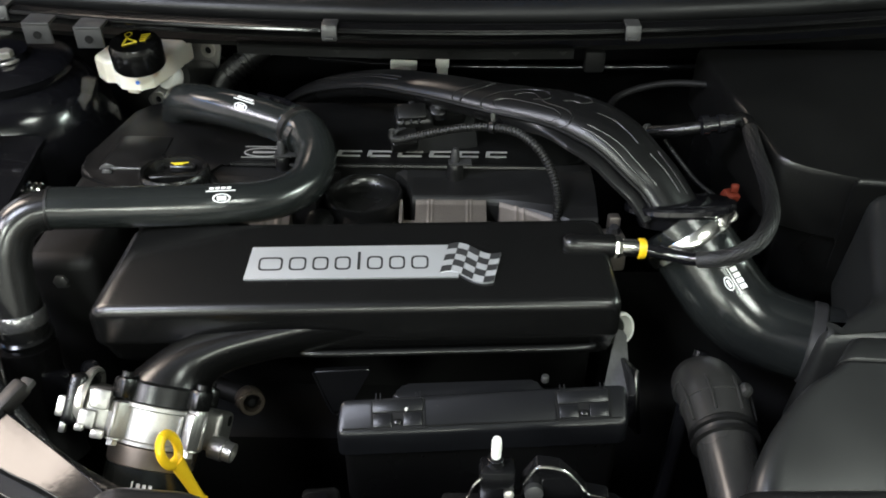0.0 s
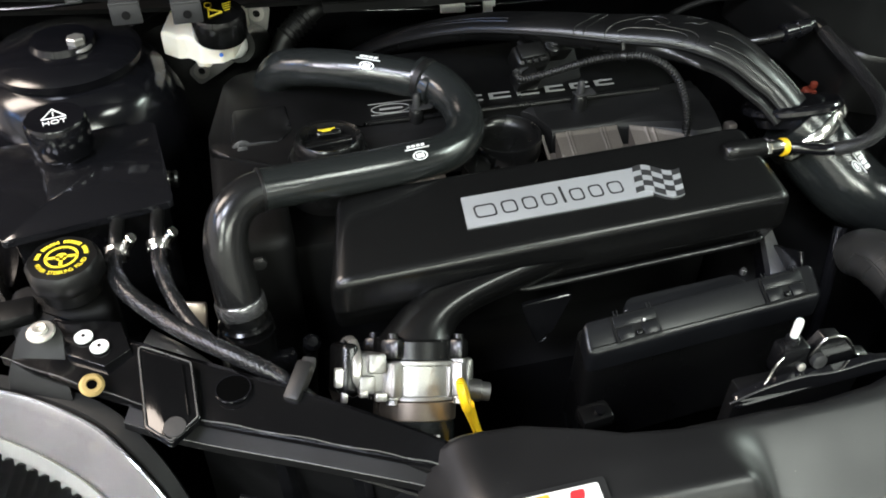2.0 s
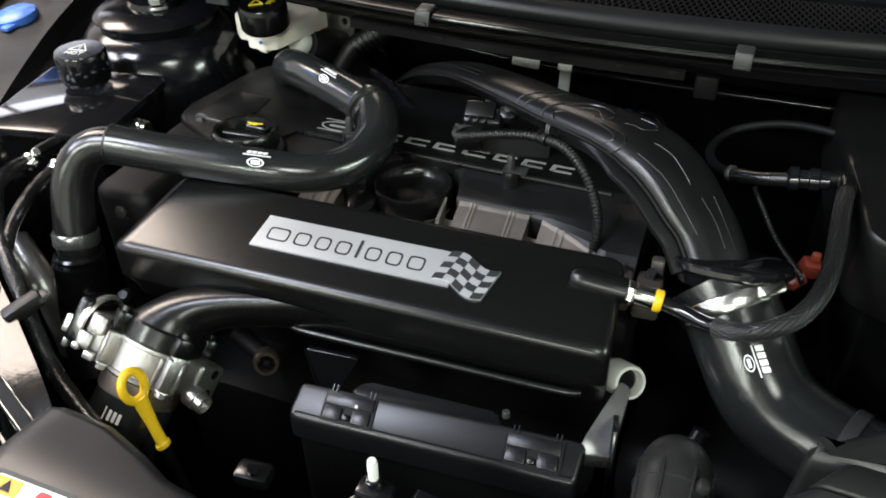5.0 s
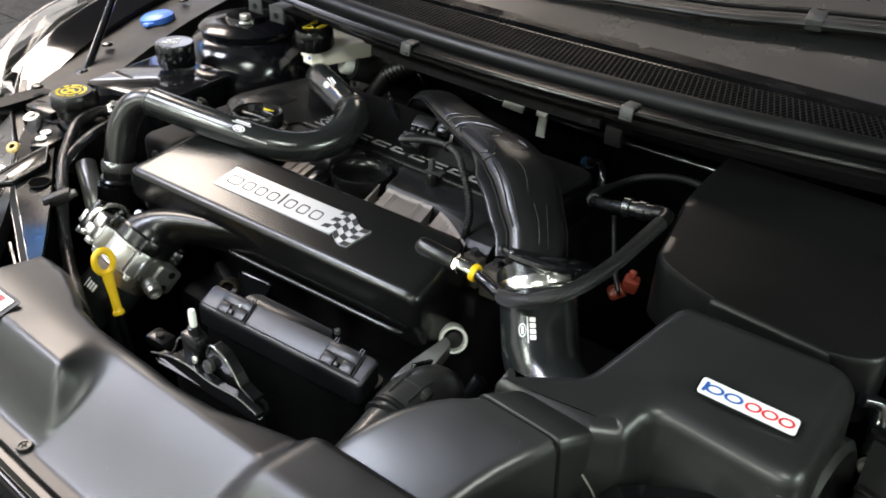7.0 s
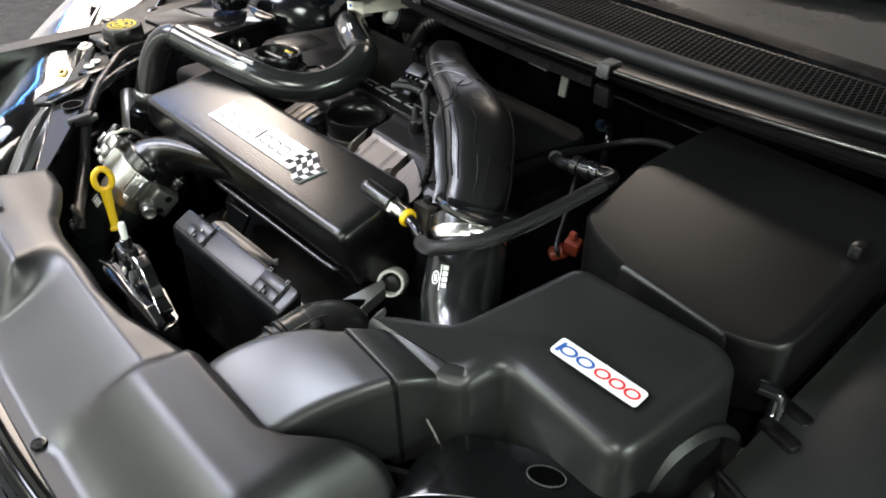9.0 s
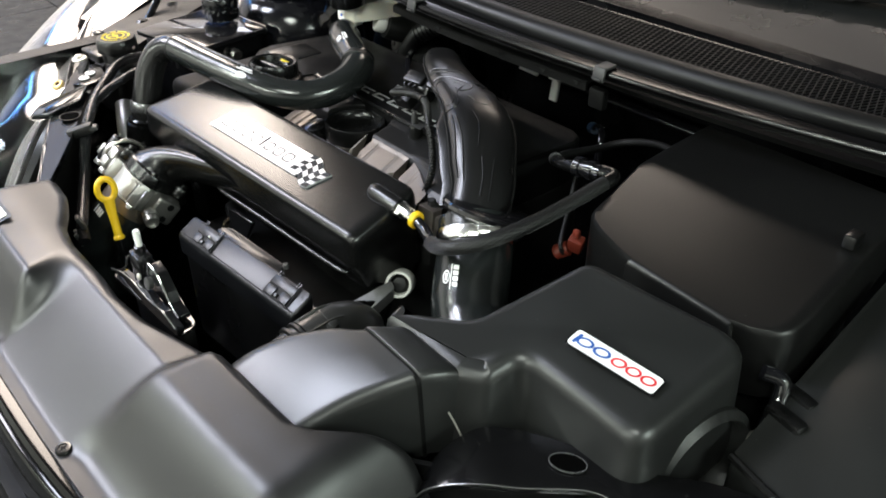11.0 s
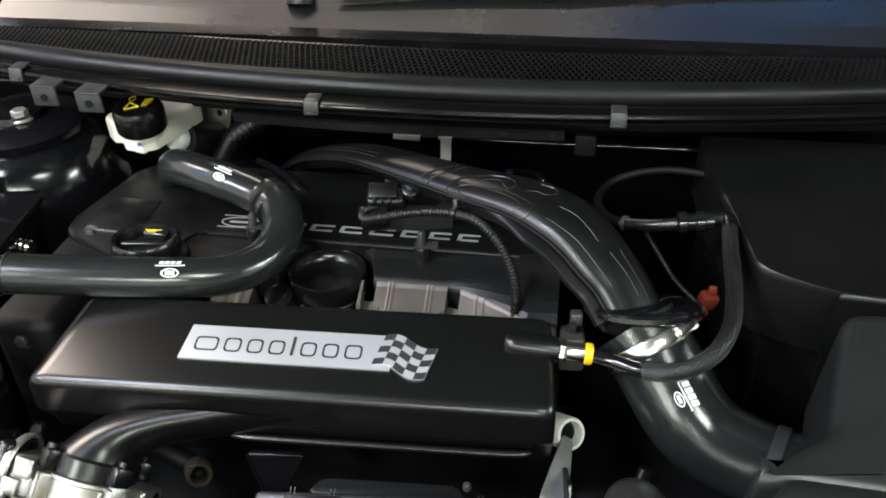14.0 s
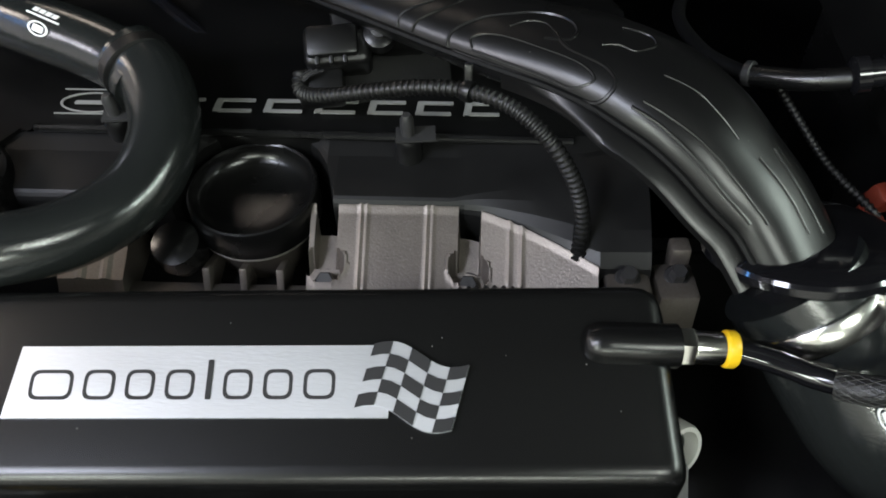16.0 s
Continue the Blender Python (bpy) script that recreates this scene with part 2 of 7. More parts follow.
def loft(rings, caps=True, closed=True):
    bm = bmesh.new()
    vs = [[bm.verts.new(p) for p in r] for r in rings]
    n = len(rings[0])
    for a, b in zip(vs, vs[1:]):
        for i in range(n if closed else n - 1):
            j = (i + 1) % n
            bm.faces.new((a[i], a[j], b[j], b[i]))
    if caps and closed:
        bm.faces.new(vs[0][::-1])
        bm.faces.new(vs[-1])
    return bm


def tube(pts, r, n=20, sub=8, flat=1.0, up=(0, 0, 1), caps=True, power=1.0):
    """A swept tube. r: a radius, or one for each point. flat: height over width."""
    path = catmull(pts, sub) if sub > 1 else [Vector(p) for p in pts]
    rs = [r] * len(pts) if not isinstance(r, (list, tuple)) else r
    rings = []
    for i, (p, t, s, u) in enumerate(frames(path, up)):
        k = i / max(sub, 1)
        a = min(int(k), len(rs) - 1)
        b = min(a + 1, len(rs) - 1)
        rad = rs[a] + (rs[b] - rs[a]) * (k - int(k))
        rings.append([p + s * (rad * math.cos(q)) + u * (rad * flat * math.sin(q)) for q in (2 * math.pi * j / n for j in range(n))])
    return loft(rings, caps)


def corrugated(pts, r, depth, pitch, n=14, sub=10):
    """A bellows tube: rings of crest and trough along the path."""
    path = catmull(pts, sub)
    length = sum((b - a).length for a, b in zip(path, path[1:]))
    steps = max(int(length / pitch * 4), 8)
    fine, acc, k = [], 0.0, 0
    dist = [0.0]
    for a, b in zip(path, path[1:]):
        dist.append(dist[-1] + (b - a).length)
    for i in range(steps + 1):
        d = length * i / steps
        while k < len(dist) - 2 and dist[k + 1] < d:
            k += 1
        f = (d - dist[k]) / max(dist[k + 1] - dist[k], 1e-9)
        fine.append(path[k].lerp(path[k + 1], min(f, 1)))
    rings = []
    for i, (p, t, s, u) in enumerate(frames(fine)):
        rad = r if i % 4 in (0, 1) else r - depth
        rings.append([p + s * (rad * math.cos(q)) + u * (rad * math.sin(q)) for q in (2 * math.pi * j / n for j in range(n))])
    return loft(rings)


def along(origin, axis, up=(0, 0, 1)):
    """A pose with its z along the axis."""
    z = Vector(axis).normalized()
    x = Vector(up).cross(z)
    if x.length < 1e-4:
        x = Vector((1, 0, 0)).cross(z)
        if x.length < 1e-4:
            x = Vector((0, 1, 0))
    x.normalize()
    y = z.cross(x)
    m = Matrix((x, y, z)).transposed().to_4x4()
    m.translation = Vector(origin)
    return m


def lathe(profile, m, n=32, lobes=0, depth=0.0):
    """A turned body from (radius, height) pairs, put at the pose m. lobes: grips round the rim."""
    rings = []
    for r, h in profile:
        ring = []
        for j in range(n):
            q = 2 * math.pi * j / n
            rr = r * (1 + (depth * math.cos(lobes * q) if lobes else 0))
            ring.append(m @ Vector((rr * math.cos(q), rr * math.sin(q), h)))
        rings.append(ring)
    return loft(rings)


def block(size, m, bevel=0.0, segs=2, taper=1.0):
    """A box with rounded edges; taper narrows its top."""
    bm = bmesh.new()
    bmesh.ops.create_cube(bm, size=1)
    for v in bm.verts:
        k = taper if v.co.z > 0 else 1
        v.co = Vector((v.co.x * size[0] * k, v.co.y * size[1] * k, v.co.z * size[2]))
    if bevel:
        bmesh.ops.bevel(bm, geom=list(bm.edges), offset=bevel, segments=segs, profile=0.5, affect="EDGES")
    bm.transform(m)
    return bm


def fillet(pts, r, n=6):
    """Rounds the corners of a closed outline. r: a radius or one for each corner."""
    P = [Vector(p) for p in pts]
    rs = [r] * len(P) if not isinstance(r, (list, tuple)) else r
    out = []
    for i, p in enumerate(P):
        a, b = P[i - 1] - p, P[(i + 1) % len(P)] - p
        if rs[i] <= 0:
            out.append(p)
            continue
        d = min(rs[i] / math.tan(max(a.angle(b), 0.2) / 2), a.length * 0.48, b.length * 0.48)
        s, e = p + a.normalized() * d, p + b.normalized() * d
        for k in range(n + 1):
            t = k / n
            out.append(s.lerp(p, t).lerp(p.lerp(e, t), t))
    return out


def prism(top, drop, bevel=0.0, segs=3, grow=0.0, bottom_bevel=0.0):
    """A slab under an outline. drop: how far it goes down along z (or a vector); grow: how far its foot stands out."""
    T = [Vector(p) for p in top]
    d = Vector((0, 0, -drop)) if not isinstance(drop, Vector) else drop
    bm = bmesh.new()
    tv = [bm.verts.new(p) for p in T]
    lows = []
    for i, p in enumerate(T):
        e = (T[(i + 1) % len(T)] - T[i - 1])
        nrm = e.cross(d)
        if nrm.length > 1e-9:
            nrm.normalize()
        lows.append(p + d + nrm * grow)
    bv = [bm.verts.new(p) for p in lows]
    n = len(T)
    bm.faces.new(tv)
    bm.faces.new(bv[::-1])
    for i in range(n):
        bm.faces.new((tv[i], bv[i], bv[(i + 1) % n], tv[(i + 1) % n]))
    if bevel:
        ring = set(tv)
        es = [e for e in bm.edges if e.verts[0] in ring and e.verts[1] in ring]
        bmesh.ops.bevel(bm, geom=es, offset=bevel, segments=segs, profile=0.5, affect="EDGES", clamp_overlap=True)
    return bm


def soft_prism(outline, drop, r, grow=0.0, segs=5):
    """A slab under a flat closed outline whose upper edge is rounded by r; its foot stands out by grow."""
    T = [Vector(p) for p in outline]
    n = len(T)
    area = sum(T[i].x * T[(i + 1) % n].y - T[(i + 1) % n].x * T[i].y for i in range(n))
    if area < 0:
        T = T[::-1]
    nr = []
    for i in range(n):
        e = T[(i + 1) % n] - T[i - 1]
        nr.append(Vector((e.y, -e.x, 0)).normalized())
    rings = [[p + q * grow - Vector((0, 0, drop)) for p, q in zip(T, nr)]]
    for k in range(segs + 1):
        a = math.pi / 2 * k / segs
        rings.append([p - q * (r * (1 - math.cos(a))) - Vector((0, 0, r * (1 - math.sin(a)))) for p, q in zip(T, nr)])
    return loft(rings)


def join(*bms):
    a = bms[0]
    for b in bms[1:]:
        me = bpy.data.meshes.new("tmp")
        b.to_mesh(me)
        b.free()
        a.from_mesh(me)
        bpy.data.meshes.remove(me)
    return a


def hexbolt(name, at, axis, r, h, mat, parent, label=""):
    m = along(at, axis)
    bm = join(lathe([(r * 1.45, 0), (r * 1.5, h * 0.12), (r * 1.3, h * 0.25)], m, 20), lathe([(r, h * 0.2), (r, h * 0.9), (r * 0.85, h)], m, 6))
    return part(name, bm, mat, parent, label) if parent else link(name, bm, mat)


def flat_shape(outline, m, thick):
    """A thin plate from a flat outline in the pose's own xy plane."""
    bm = bmesh.new()
    top = [bm.verts.new(m @ Vector((x, y, thick))) for x, y in outline]
    bot = [bm.verts.new(m @ Vector((x, y, 0))) for x, y in outline]
    bm.faces.new(top)
    bm.faces.new(bot[::-1])
    n = len(outline)
    for i in range(n):
        bm.faces.new((top[i], bot[i], bot[(i + 1) % n], top[(i + 1) % n]))
    return bm


def bar2d(x, y, w, h, slant=0.0, r=0.0):
    pts = [Vector((x, y, 0)), Vector((x + w, y, 0)), Vector((x + w + slant, y + h, 0)), Vector((x + slant, y + h, 0))]
    if r:
        pts = fillet(pts, r, 4)
    return [(p.x, p.y) for p in pts]


def ringshape(ro, ri, m, thick, n=32, ky=1.0):
    """A flat ring."""
    bm = bmesh.new()
    rows = []
    for r, h in ((ro, 0), (ro, thick), (ri, thick), (ri, 0)):
        rows.append([bm.verts.new(m @ Vector((r * math.cos(2 * math.pi * j / n), ky * r * math.sin(2 * math.pi * j / n), h))) for j in range(n)])
    for a in range(4):
        for j in range(n):
            A, B = rows[a], rows[(a + 1) % 4]
            bm.faces.new((A[j], A[(j + 1) % n], B[(j + 1) % n], B[j]))
    return bm


def words(text, size, m, thick):
    """Raised letters in the built-in font, centred at the pose m."""
    c = bpy.data.curves.new("words", "FONT")
    c.body, c.size, c.extrude, c.align_x, c.align_y = text, size, thick, "CENTER", "CENTER"
    ob = bpy.data.objects.new("words", c)
    scene.collection.objects.link(ob)
    dg = bpy.context.evaluated_depsgraph_get()
    me = bpy.data.meshes.new_from_object(ob.evaluated_get(dg))
    bpy.data.objects.remove(ob)
    bm = bmesh.new()
    bm.from_mesh(me)
    bm.transform(m)
    return bm


# ---- the showroom ----
def room():
    fl = tagged(link("floor", block((16, 16, 0.1), pose(0, 0, -0.05)), JOINT), "dark tiled showroom floor", "floor", kind="structure")
    for name, at, size in (("wall_west", (-4.38, 0, 1.55), (0.2, 16, 3.1)), ("wall_east", (5.6, 0, 1.55), (0.2, 16, 3.1)),
                           ("wall_north", (0.2, 6.1, 1.55), (10.6, 0.2, 3.1)), ("wall_south", (0.2, -6.1, 1.55), (10.6, 0.2, 3.1))):
        # the unseen north wall is darkened to dim reflections
        north = name == "wall_north"
        tagged(link(name, block(size, pose(*at)), DARKWALL if north else WALLMAT), "unseen wall, darkened to keep the scuttle's reflections dark" if north else "plain pale painted showroom wall", "wall", kind="structure")
    tagged(link("ceiling", block((16, 16, 0.1), pose(0, 0, CEIL + 0.05)), CEILMAT), "plain grey showroom ceiling", "ceiling", kind="structure")
    # fixtures of the added lamps, out of view
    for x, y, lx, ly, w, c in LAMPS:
        t = thing("unseen_ceiling_lamp", "unseen linear ceiling lamp added for light and reflections", "lamp", "ceiling lamps")
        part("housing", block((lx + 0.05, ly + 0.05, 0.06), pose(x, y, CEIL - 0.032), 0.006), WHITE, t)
    # fixture for the lamp added for the tank cover's reflection
    x, y, z, lx, ly, w, c = PLATE_LAMP
    t = thing("plate_reflection_lamp", "unseen hung lamp added for the tank cover's pale reflection", "lamp")
    part("housing", block((lx + 0.05, ly + 0.05, 0.05), pose(x, y, z + 0.03), 0.006), WHITE, t)
    for sx in (-0.3, 0.3):
        part("suspension_rod", tube([(x + sx, y, z + 0.05), (x + sx, y, CEIL)], 0.006, 8, 1), STEEL, t)
    tile = bmesh.new()
    bmesh.ops.create_cube(tile, size=1)
    for v in tile.verts:
        v.co = Vector((v.co.x * 0.594, v.co.y * 0.594, v.co.z * 0.012))
    bmesh.ops.bevel(tile, geom=[e for e in tile.edges if all(v.co.z > 0 for v in e.verts)], offset=0.002, segments=1, affect="EDGES")
    me = bpy.data.meshes.new("floor_tile")
    tile.to_mesh(me)
    tile.free()
    me.materials.append(FLOORMAT)
    for i in range(9):
        for j in range(11):
            ob = new("floor_tile", me)
            ob.parent = fl
            ob.location = (-4.4 + i * 0.6 + 0.3, -0.1 + j * 0.6, 0.006)


room()


def floor_rest():
    """The tiles beyond the part of the floor that the walk sees, as one piece."""
    bm = bmesh.new()
    for i in range(17):
        for j in range(20):
            x, y = -4.4 + i * 0.6 + 0.3, -6.0 + j * 0.6 + 0.3 - 0.4
            if (i < 9 and y > -0.45) or y < -6.0:
                continue
            v = [bm.verts.new((x + a * 0.297, y + b * 0.297, 0.012)) for a, b in ((-1, -1), (1, -1), (1, 1), (-1, 1))]
            w = [bm.verts.new((x + a * 0.297, y + b * 0.297, 0.001)) for a, b in ((-1, -1), (1, -1), (1, 1), (-1, 1))]
            bm.faces.new(v)
            for k in range(4):
                bm.faces.new((v[k], w[k], w[(k + 1) % 4], v[(k + 1) % 4]))
    ob = link("floor_tile", bm, FLOORMAT)
    ob.parent = bpy.data.objects["floor"]
    tagged(ob, "dark floor tiles further from the car", kind="stuff")


floor_rest()


# ---- the car's body round the bay ----
def car_shell():
    t = thing("car_body", "glossy black car body with its bonnet raised, engine bay bare", "car")
    # floor of the bay, firewall and inner wings
    part("bay_tray", block((1.30, 0.95, 0.02), pose(0.02, 0.46, 0.42)), MATT, t)
    part("firewall", block((1.30, 0.03, 0.56), pose(0.02, 0.985, 0.74)), STEELPAINT, t)
    part("inner_wing", block((0.03, 0.75, 0.5), pose(-0.56, 0.62, 0.68)), STEELPAINT, t)
    part("inner_wing", block((0.03, 0.75, 0.5), pose(0.60, 0.62, 0.66)), STEELPAINT, t)
    # left wing: ledge, channel and the painted outer skin
    for side in (-1, 1):
        sx = lambda x: x if side < 0 else 0.08 - x
        outer = [(sx(-0.62), 0.50, 0.935), (sx(-0.68), 0.62, 0.965), (sx(-0.735), 0.76, 0.985), (sx(-0.765), 0.90, 1.0), (sx(-0.78), 1.10, 1.02), (sx(-0.79), 1.4, 1.03)]
        rings = []
        for p in catmull(outer, 6):
            o = -side
            rings.append([p + Vector((o * u, 0, w)) for u, w in ((0.055, -0.02), (0.012, -0.006), (0.004, -0.001), (0.0, 0.0), (-0.006, -0.002), (-0.014, -0.012), (-0.024, -0.04), (-0.036, -0.10), (-0.05, -0.2), (-0.06, -0.4), (0.03, -0.4))])
        part("wing", loft(rings), CARPAINT, t, "gloss black painted front wing", 50)
        ledge = [(sx(-0.535), 0.50, 0.925), (sx(-0.60), 0.64, 0.94), (sx(-0.655), 0.78, 0.955), (sx(-0.69), 0.92, 0.97)]
        rings = []
        for p in catmull(ledge, 6):
            o = -side
            rings.append([p + Vector((o * 0.07, 0, -0.02)), p + Vector((o * 0.062, 0, 0)), p + Vector((-o * 0.035, 0, 0.002)), p + Vector((-o * 0.042, 0, -0.02))])
        part("ledge", loft(rings), COWLMAT, t, "grained black plastic wing ledge", 30)
    # raised bonnet
    rings = []
    for k in range(9):
        f = k / 8
        y, z = 0.95 - 0.62 * f, 1.09 + 0.86 * f - 0.04 * math.sin(f * math.pi)
        hw, arch = 0.70 - 0.06 * f, 0.21 - 0.14 * f
        rings.append([Vector((0.03 + hw * q, y - 0.05 * (1 - q * q) * 0.6, z + arch * (1 - q * q))) for q in (-1, -0.75, -0.5, -0.25, 0, 0.25, 0.5, 0.75, 1)]
                     + [Vector((0.03 + hw * q, y + 0.02 - 0.05 * (1 - q * q) * 0.6, z + 0.025 + arch * (1 - q * q))) for q in (1, 0.75, 0.5, 0.25, 0, -0.25, -0.5, -0.75, -1)])
    part("bonnet", loft(rings), HOODINNER, t, "raised black bonnet")
    # bumper top edge and grille below the radiator shroud
    edge = [(-0.50, 0.30, 0.80), (-0.40, 0.255, 0.83), (-0.25, 0.215, 0.862), (-0.10, 0.185, 0.878), (0.03, 0.178, 0.882), (0.16, 0.182, 0.880), (0.30, 0.205, 0.868), (0.45, 0.25, 0.84), (0.55, 0.30, 0.80)]
    rings = []
    for p in catmull(edge, 6):
        q = [(0.016, 0.000), (0.008, 0.003), (0.001, 0.003), (-0.002, -0.001), (-0.005, -0.001), (-0.0075, -0.003), (-0.0095, -0.008), (-0.0115, -0.020), (-0.0135, -0.036), (-0.0145, -0.052), (-0.013, -0.062), (-0.006, -0.062), (0.016, -0.03)]
        rings.append([p + Vector((0, a, b)) for a, b in q])
    part("bumper", loft(rings), BUMPERPAINT, t, "glossy black bumper lip", 50)
    g = []
    for i in range(34):
        x = -0.42 + i * 0.022
        for dx in (-0.05, 0.05):
            g.append(tube([(x - dx, 0.120, 0.72), (x + dx, 0.140, 0.825)], 0.0022, 5, 1))
    part("bumper_grille", join(*g), PLASTIC, t, "black diamond mesh bumper grille")
    part("grille_backing", block((0.9, 0.01, 0.2), pose(0.03, 0.16, 0.74)), MATT, t)
    part("lower_skirt", block((1.0, 0.06, 0.3), pose(0.03, 0.10, 0.52), 0.02), CARPAINT, t)
    part("underbody", block((1.30, 0.95, 0.26), pose(0.02, 0.60, 0.28), 0.03), MATT, t)
    for side in (-1, 1):
        hub = along((0.03 + side * 0.62, 0.55, 0.315), (side, 0, 0))
        tyre = part("tyre", lathe([(0.21, -0.02), (0.27, -0.03), (0.305, -0.02), (0.315, 0.0), (0.315, 0.12), (0.305, 0.145), (0.27, 0.155), (0.21, 0.145)], hub, 48), RUBBER, t, "black rubber tyre")
        part("rim", lathe([(0.215, 0.00), (0.215, 0.135), (0.20, 0.14), (0.17, 0.11), (0.05, 0.12), (0.002, 0.12)], hub, 40), GREYMETAL, tyre, "dark wheel rim")
    for side in (-1, 1):
        part("bumper_corner", tube([(0.03 + side * 0.42, 0.22, 0.66), (0.03 + side * 0.6, 0.36, 0.68), (0.03 + side * 0.80, 0.75, 0.72)], 0.16, 16, 6, 1.1), CARPAINT, t, "gloss black bumper corner")
    return t


car_shell()


def y_cowl(x, back=0.0):
    """The scuttle's line in the plan, and lines behind it, which are less bowed."""
    return 0.7275 + back + (0.255 - 0.62 * back) * (x - 0.005) ** 2


def cowl():
    """Plastic scuttle below the windscreen: lip, rubber seal, mesh grille and rear panel."""
    t = thing("cowl_panel", "black plastic scuttle with rubber seal and diamond mesh grille", "cowl")
    xs = [-0.62 + 1.32 * i / 48 for i in range(49)]

    def run(prof):
        return loft([[Vector((x, y_cowl(x, a), b)) for a, b in prof] for x in xs])
    part("front_lip", run([(0.0, 1.0435), (0.0012, 1.0470), (0.004, 1.0475), (0.015, 1.0475), (0.018, 1.044), (0.018, 1.034), (0.012, 1.034), (0.012, 1.0405), (0.003, 1.0405)]), LIPMAT, t, "dark front lip of the scuttle", 35)
    part("lip_edge", run([(-0.0004, 1.0450), (0.0002, 1.0462), (0.0010, 1.0462), (0.0010, 1.0450)]), RAILPAINT, t, "thin glossy edge of the lip")
    part("gutter", run([(0.018, 1.030), (0.018, 1.034), (0.046, 1.036), (0.046, 1.026)]), MATT, t)
    seal = [(0.058 + 0.013 * math.cos(a), 1.042 + 0.011 * math.sin(a)) for a in (2 * math.pi * i / 14 for i in range(14))]
    part("rubber_seal", run(seal), COWLMAT, t, "round black rubber bonnet seal")
    part("seal_bead", run([(0.0735, 1.0405), (0.0745, 1.0425), (0.0765, 1.0425), (0.0775, 1.0405)]), LIPMAT, t, "thin moulded bead beside the seal")
    part("seal_ridge", run([(0.072, 1.036), (0.074, 1.041), (0.092, 1.041), (0.098, 1.030), (0.098, 1.02), (0.072, 1.02)]), COWLMAT, t)
    part("grille_trough", run([(0.099, 0.985), (0.099, 0.99), (0.235, 0.985), (0.235, 0.98)]), MATT, t)
    part("rear_rail", run([(0.225, 1.004), (0.2255, 1.0165), (0.2285, 1.0172), (0.231, 1.010), (0.236, 1.000), (0.236, 0.98), (0.225, 0.98)]), LIPMAT, t)
    bm = bmesh.new()
    for i in range(204):
        x = -0.66 + i * 0.0067
        for dx in (-0.040, 0.040):
            a, b = Vector((x - dx / 2, y_cowl(x - dx / 2, 0.098), 1.026)), Vector((x + dx / 2, y_cowl(x + dx / 2, 0.226), 1.016))
            d = (b - a).normalized()
            s = d.cross(Vector((0, 0, 1))).normalized() * 0.0007
            h = Vector((0, 0, 0.0016))
            v = [bm.verts.new(p) for p in (a - s, a + s, b + s, b - s, a - s + h, a + s + h, b + s + h, b - s + h)]
            for f in ((4, 5, 6, 7), (0, 1, 5, 4), (2, 3, 7, 6), (1, 2, 6, 5), (3, 0, 4, 7)):
                bm.faces.new([v[k] for k in f])
    part("mesh_grille", bm, MATT, t, "black diamond mesh intake grille")
    part("rear_panel", run([(0.236, 0.998), (0.238, 1.000), (0.27, 1.0140), (0.2995, 1.0280), (0.30, 1.01), (0.236, 0.98)]), FRIT, t, "smooth black rear scuttle panel", 60)
    for x in (-0.42, -0.10, 0.176, 0.46):
        y = y_cowl(x)
        bm = join(block((0.014, 0.018, 0.003), pose(x, y + 0.006, 1.0498), 0.001), block((0.014, 0.003, 0.013), pose(x, y - 0.003, 1.044, -12), 0.001), block((0.009, 0.005, 0.003), pose(x, y - 0.005, 1.040), 0.001))
        part("clip", bm, GREYMETAL, t, "small grey steel clip")
    for x in (-0.376, -0.324):
        bm = block((0.026, 0.003, 0.020), pose(x, y_cowl(x) - 0.020, 1.035), 0.001)
        top = block((0.026, 0.024, 0.003), pose(x, y_cowl(x) - 0.010, 1.0445), 0.001)
        b = part("bracket", join(bm, top), GREYMETAL, t, "dull grey steel tab with a hole")
        # dark disc for the shade in the tab's hole
        part("hole", lathe([(0.0038, 0), (0.0038, 0.001)], along((x, y_cowl(x) - 0.0217, 1.034), (0, -1, 0)), 12), MATT, b)
    return t


cowl()


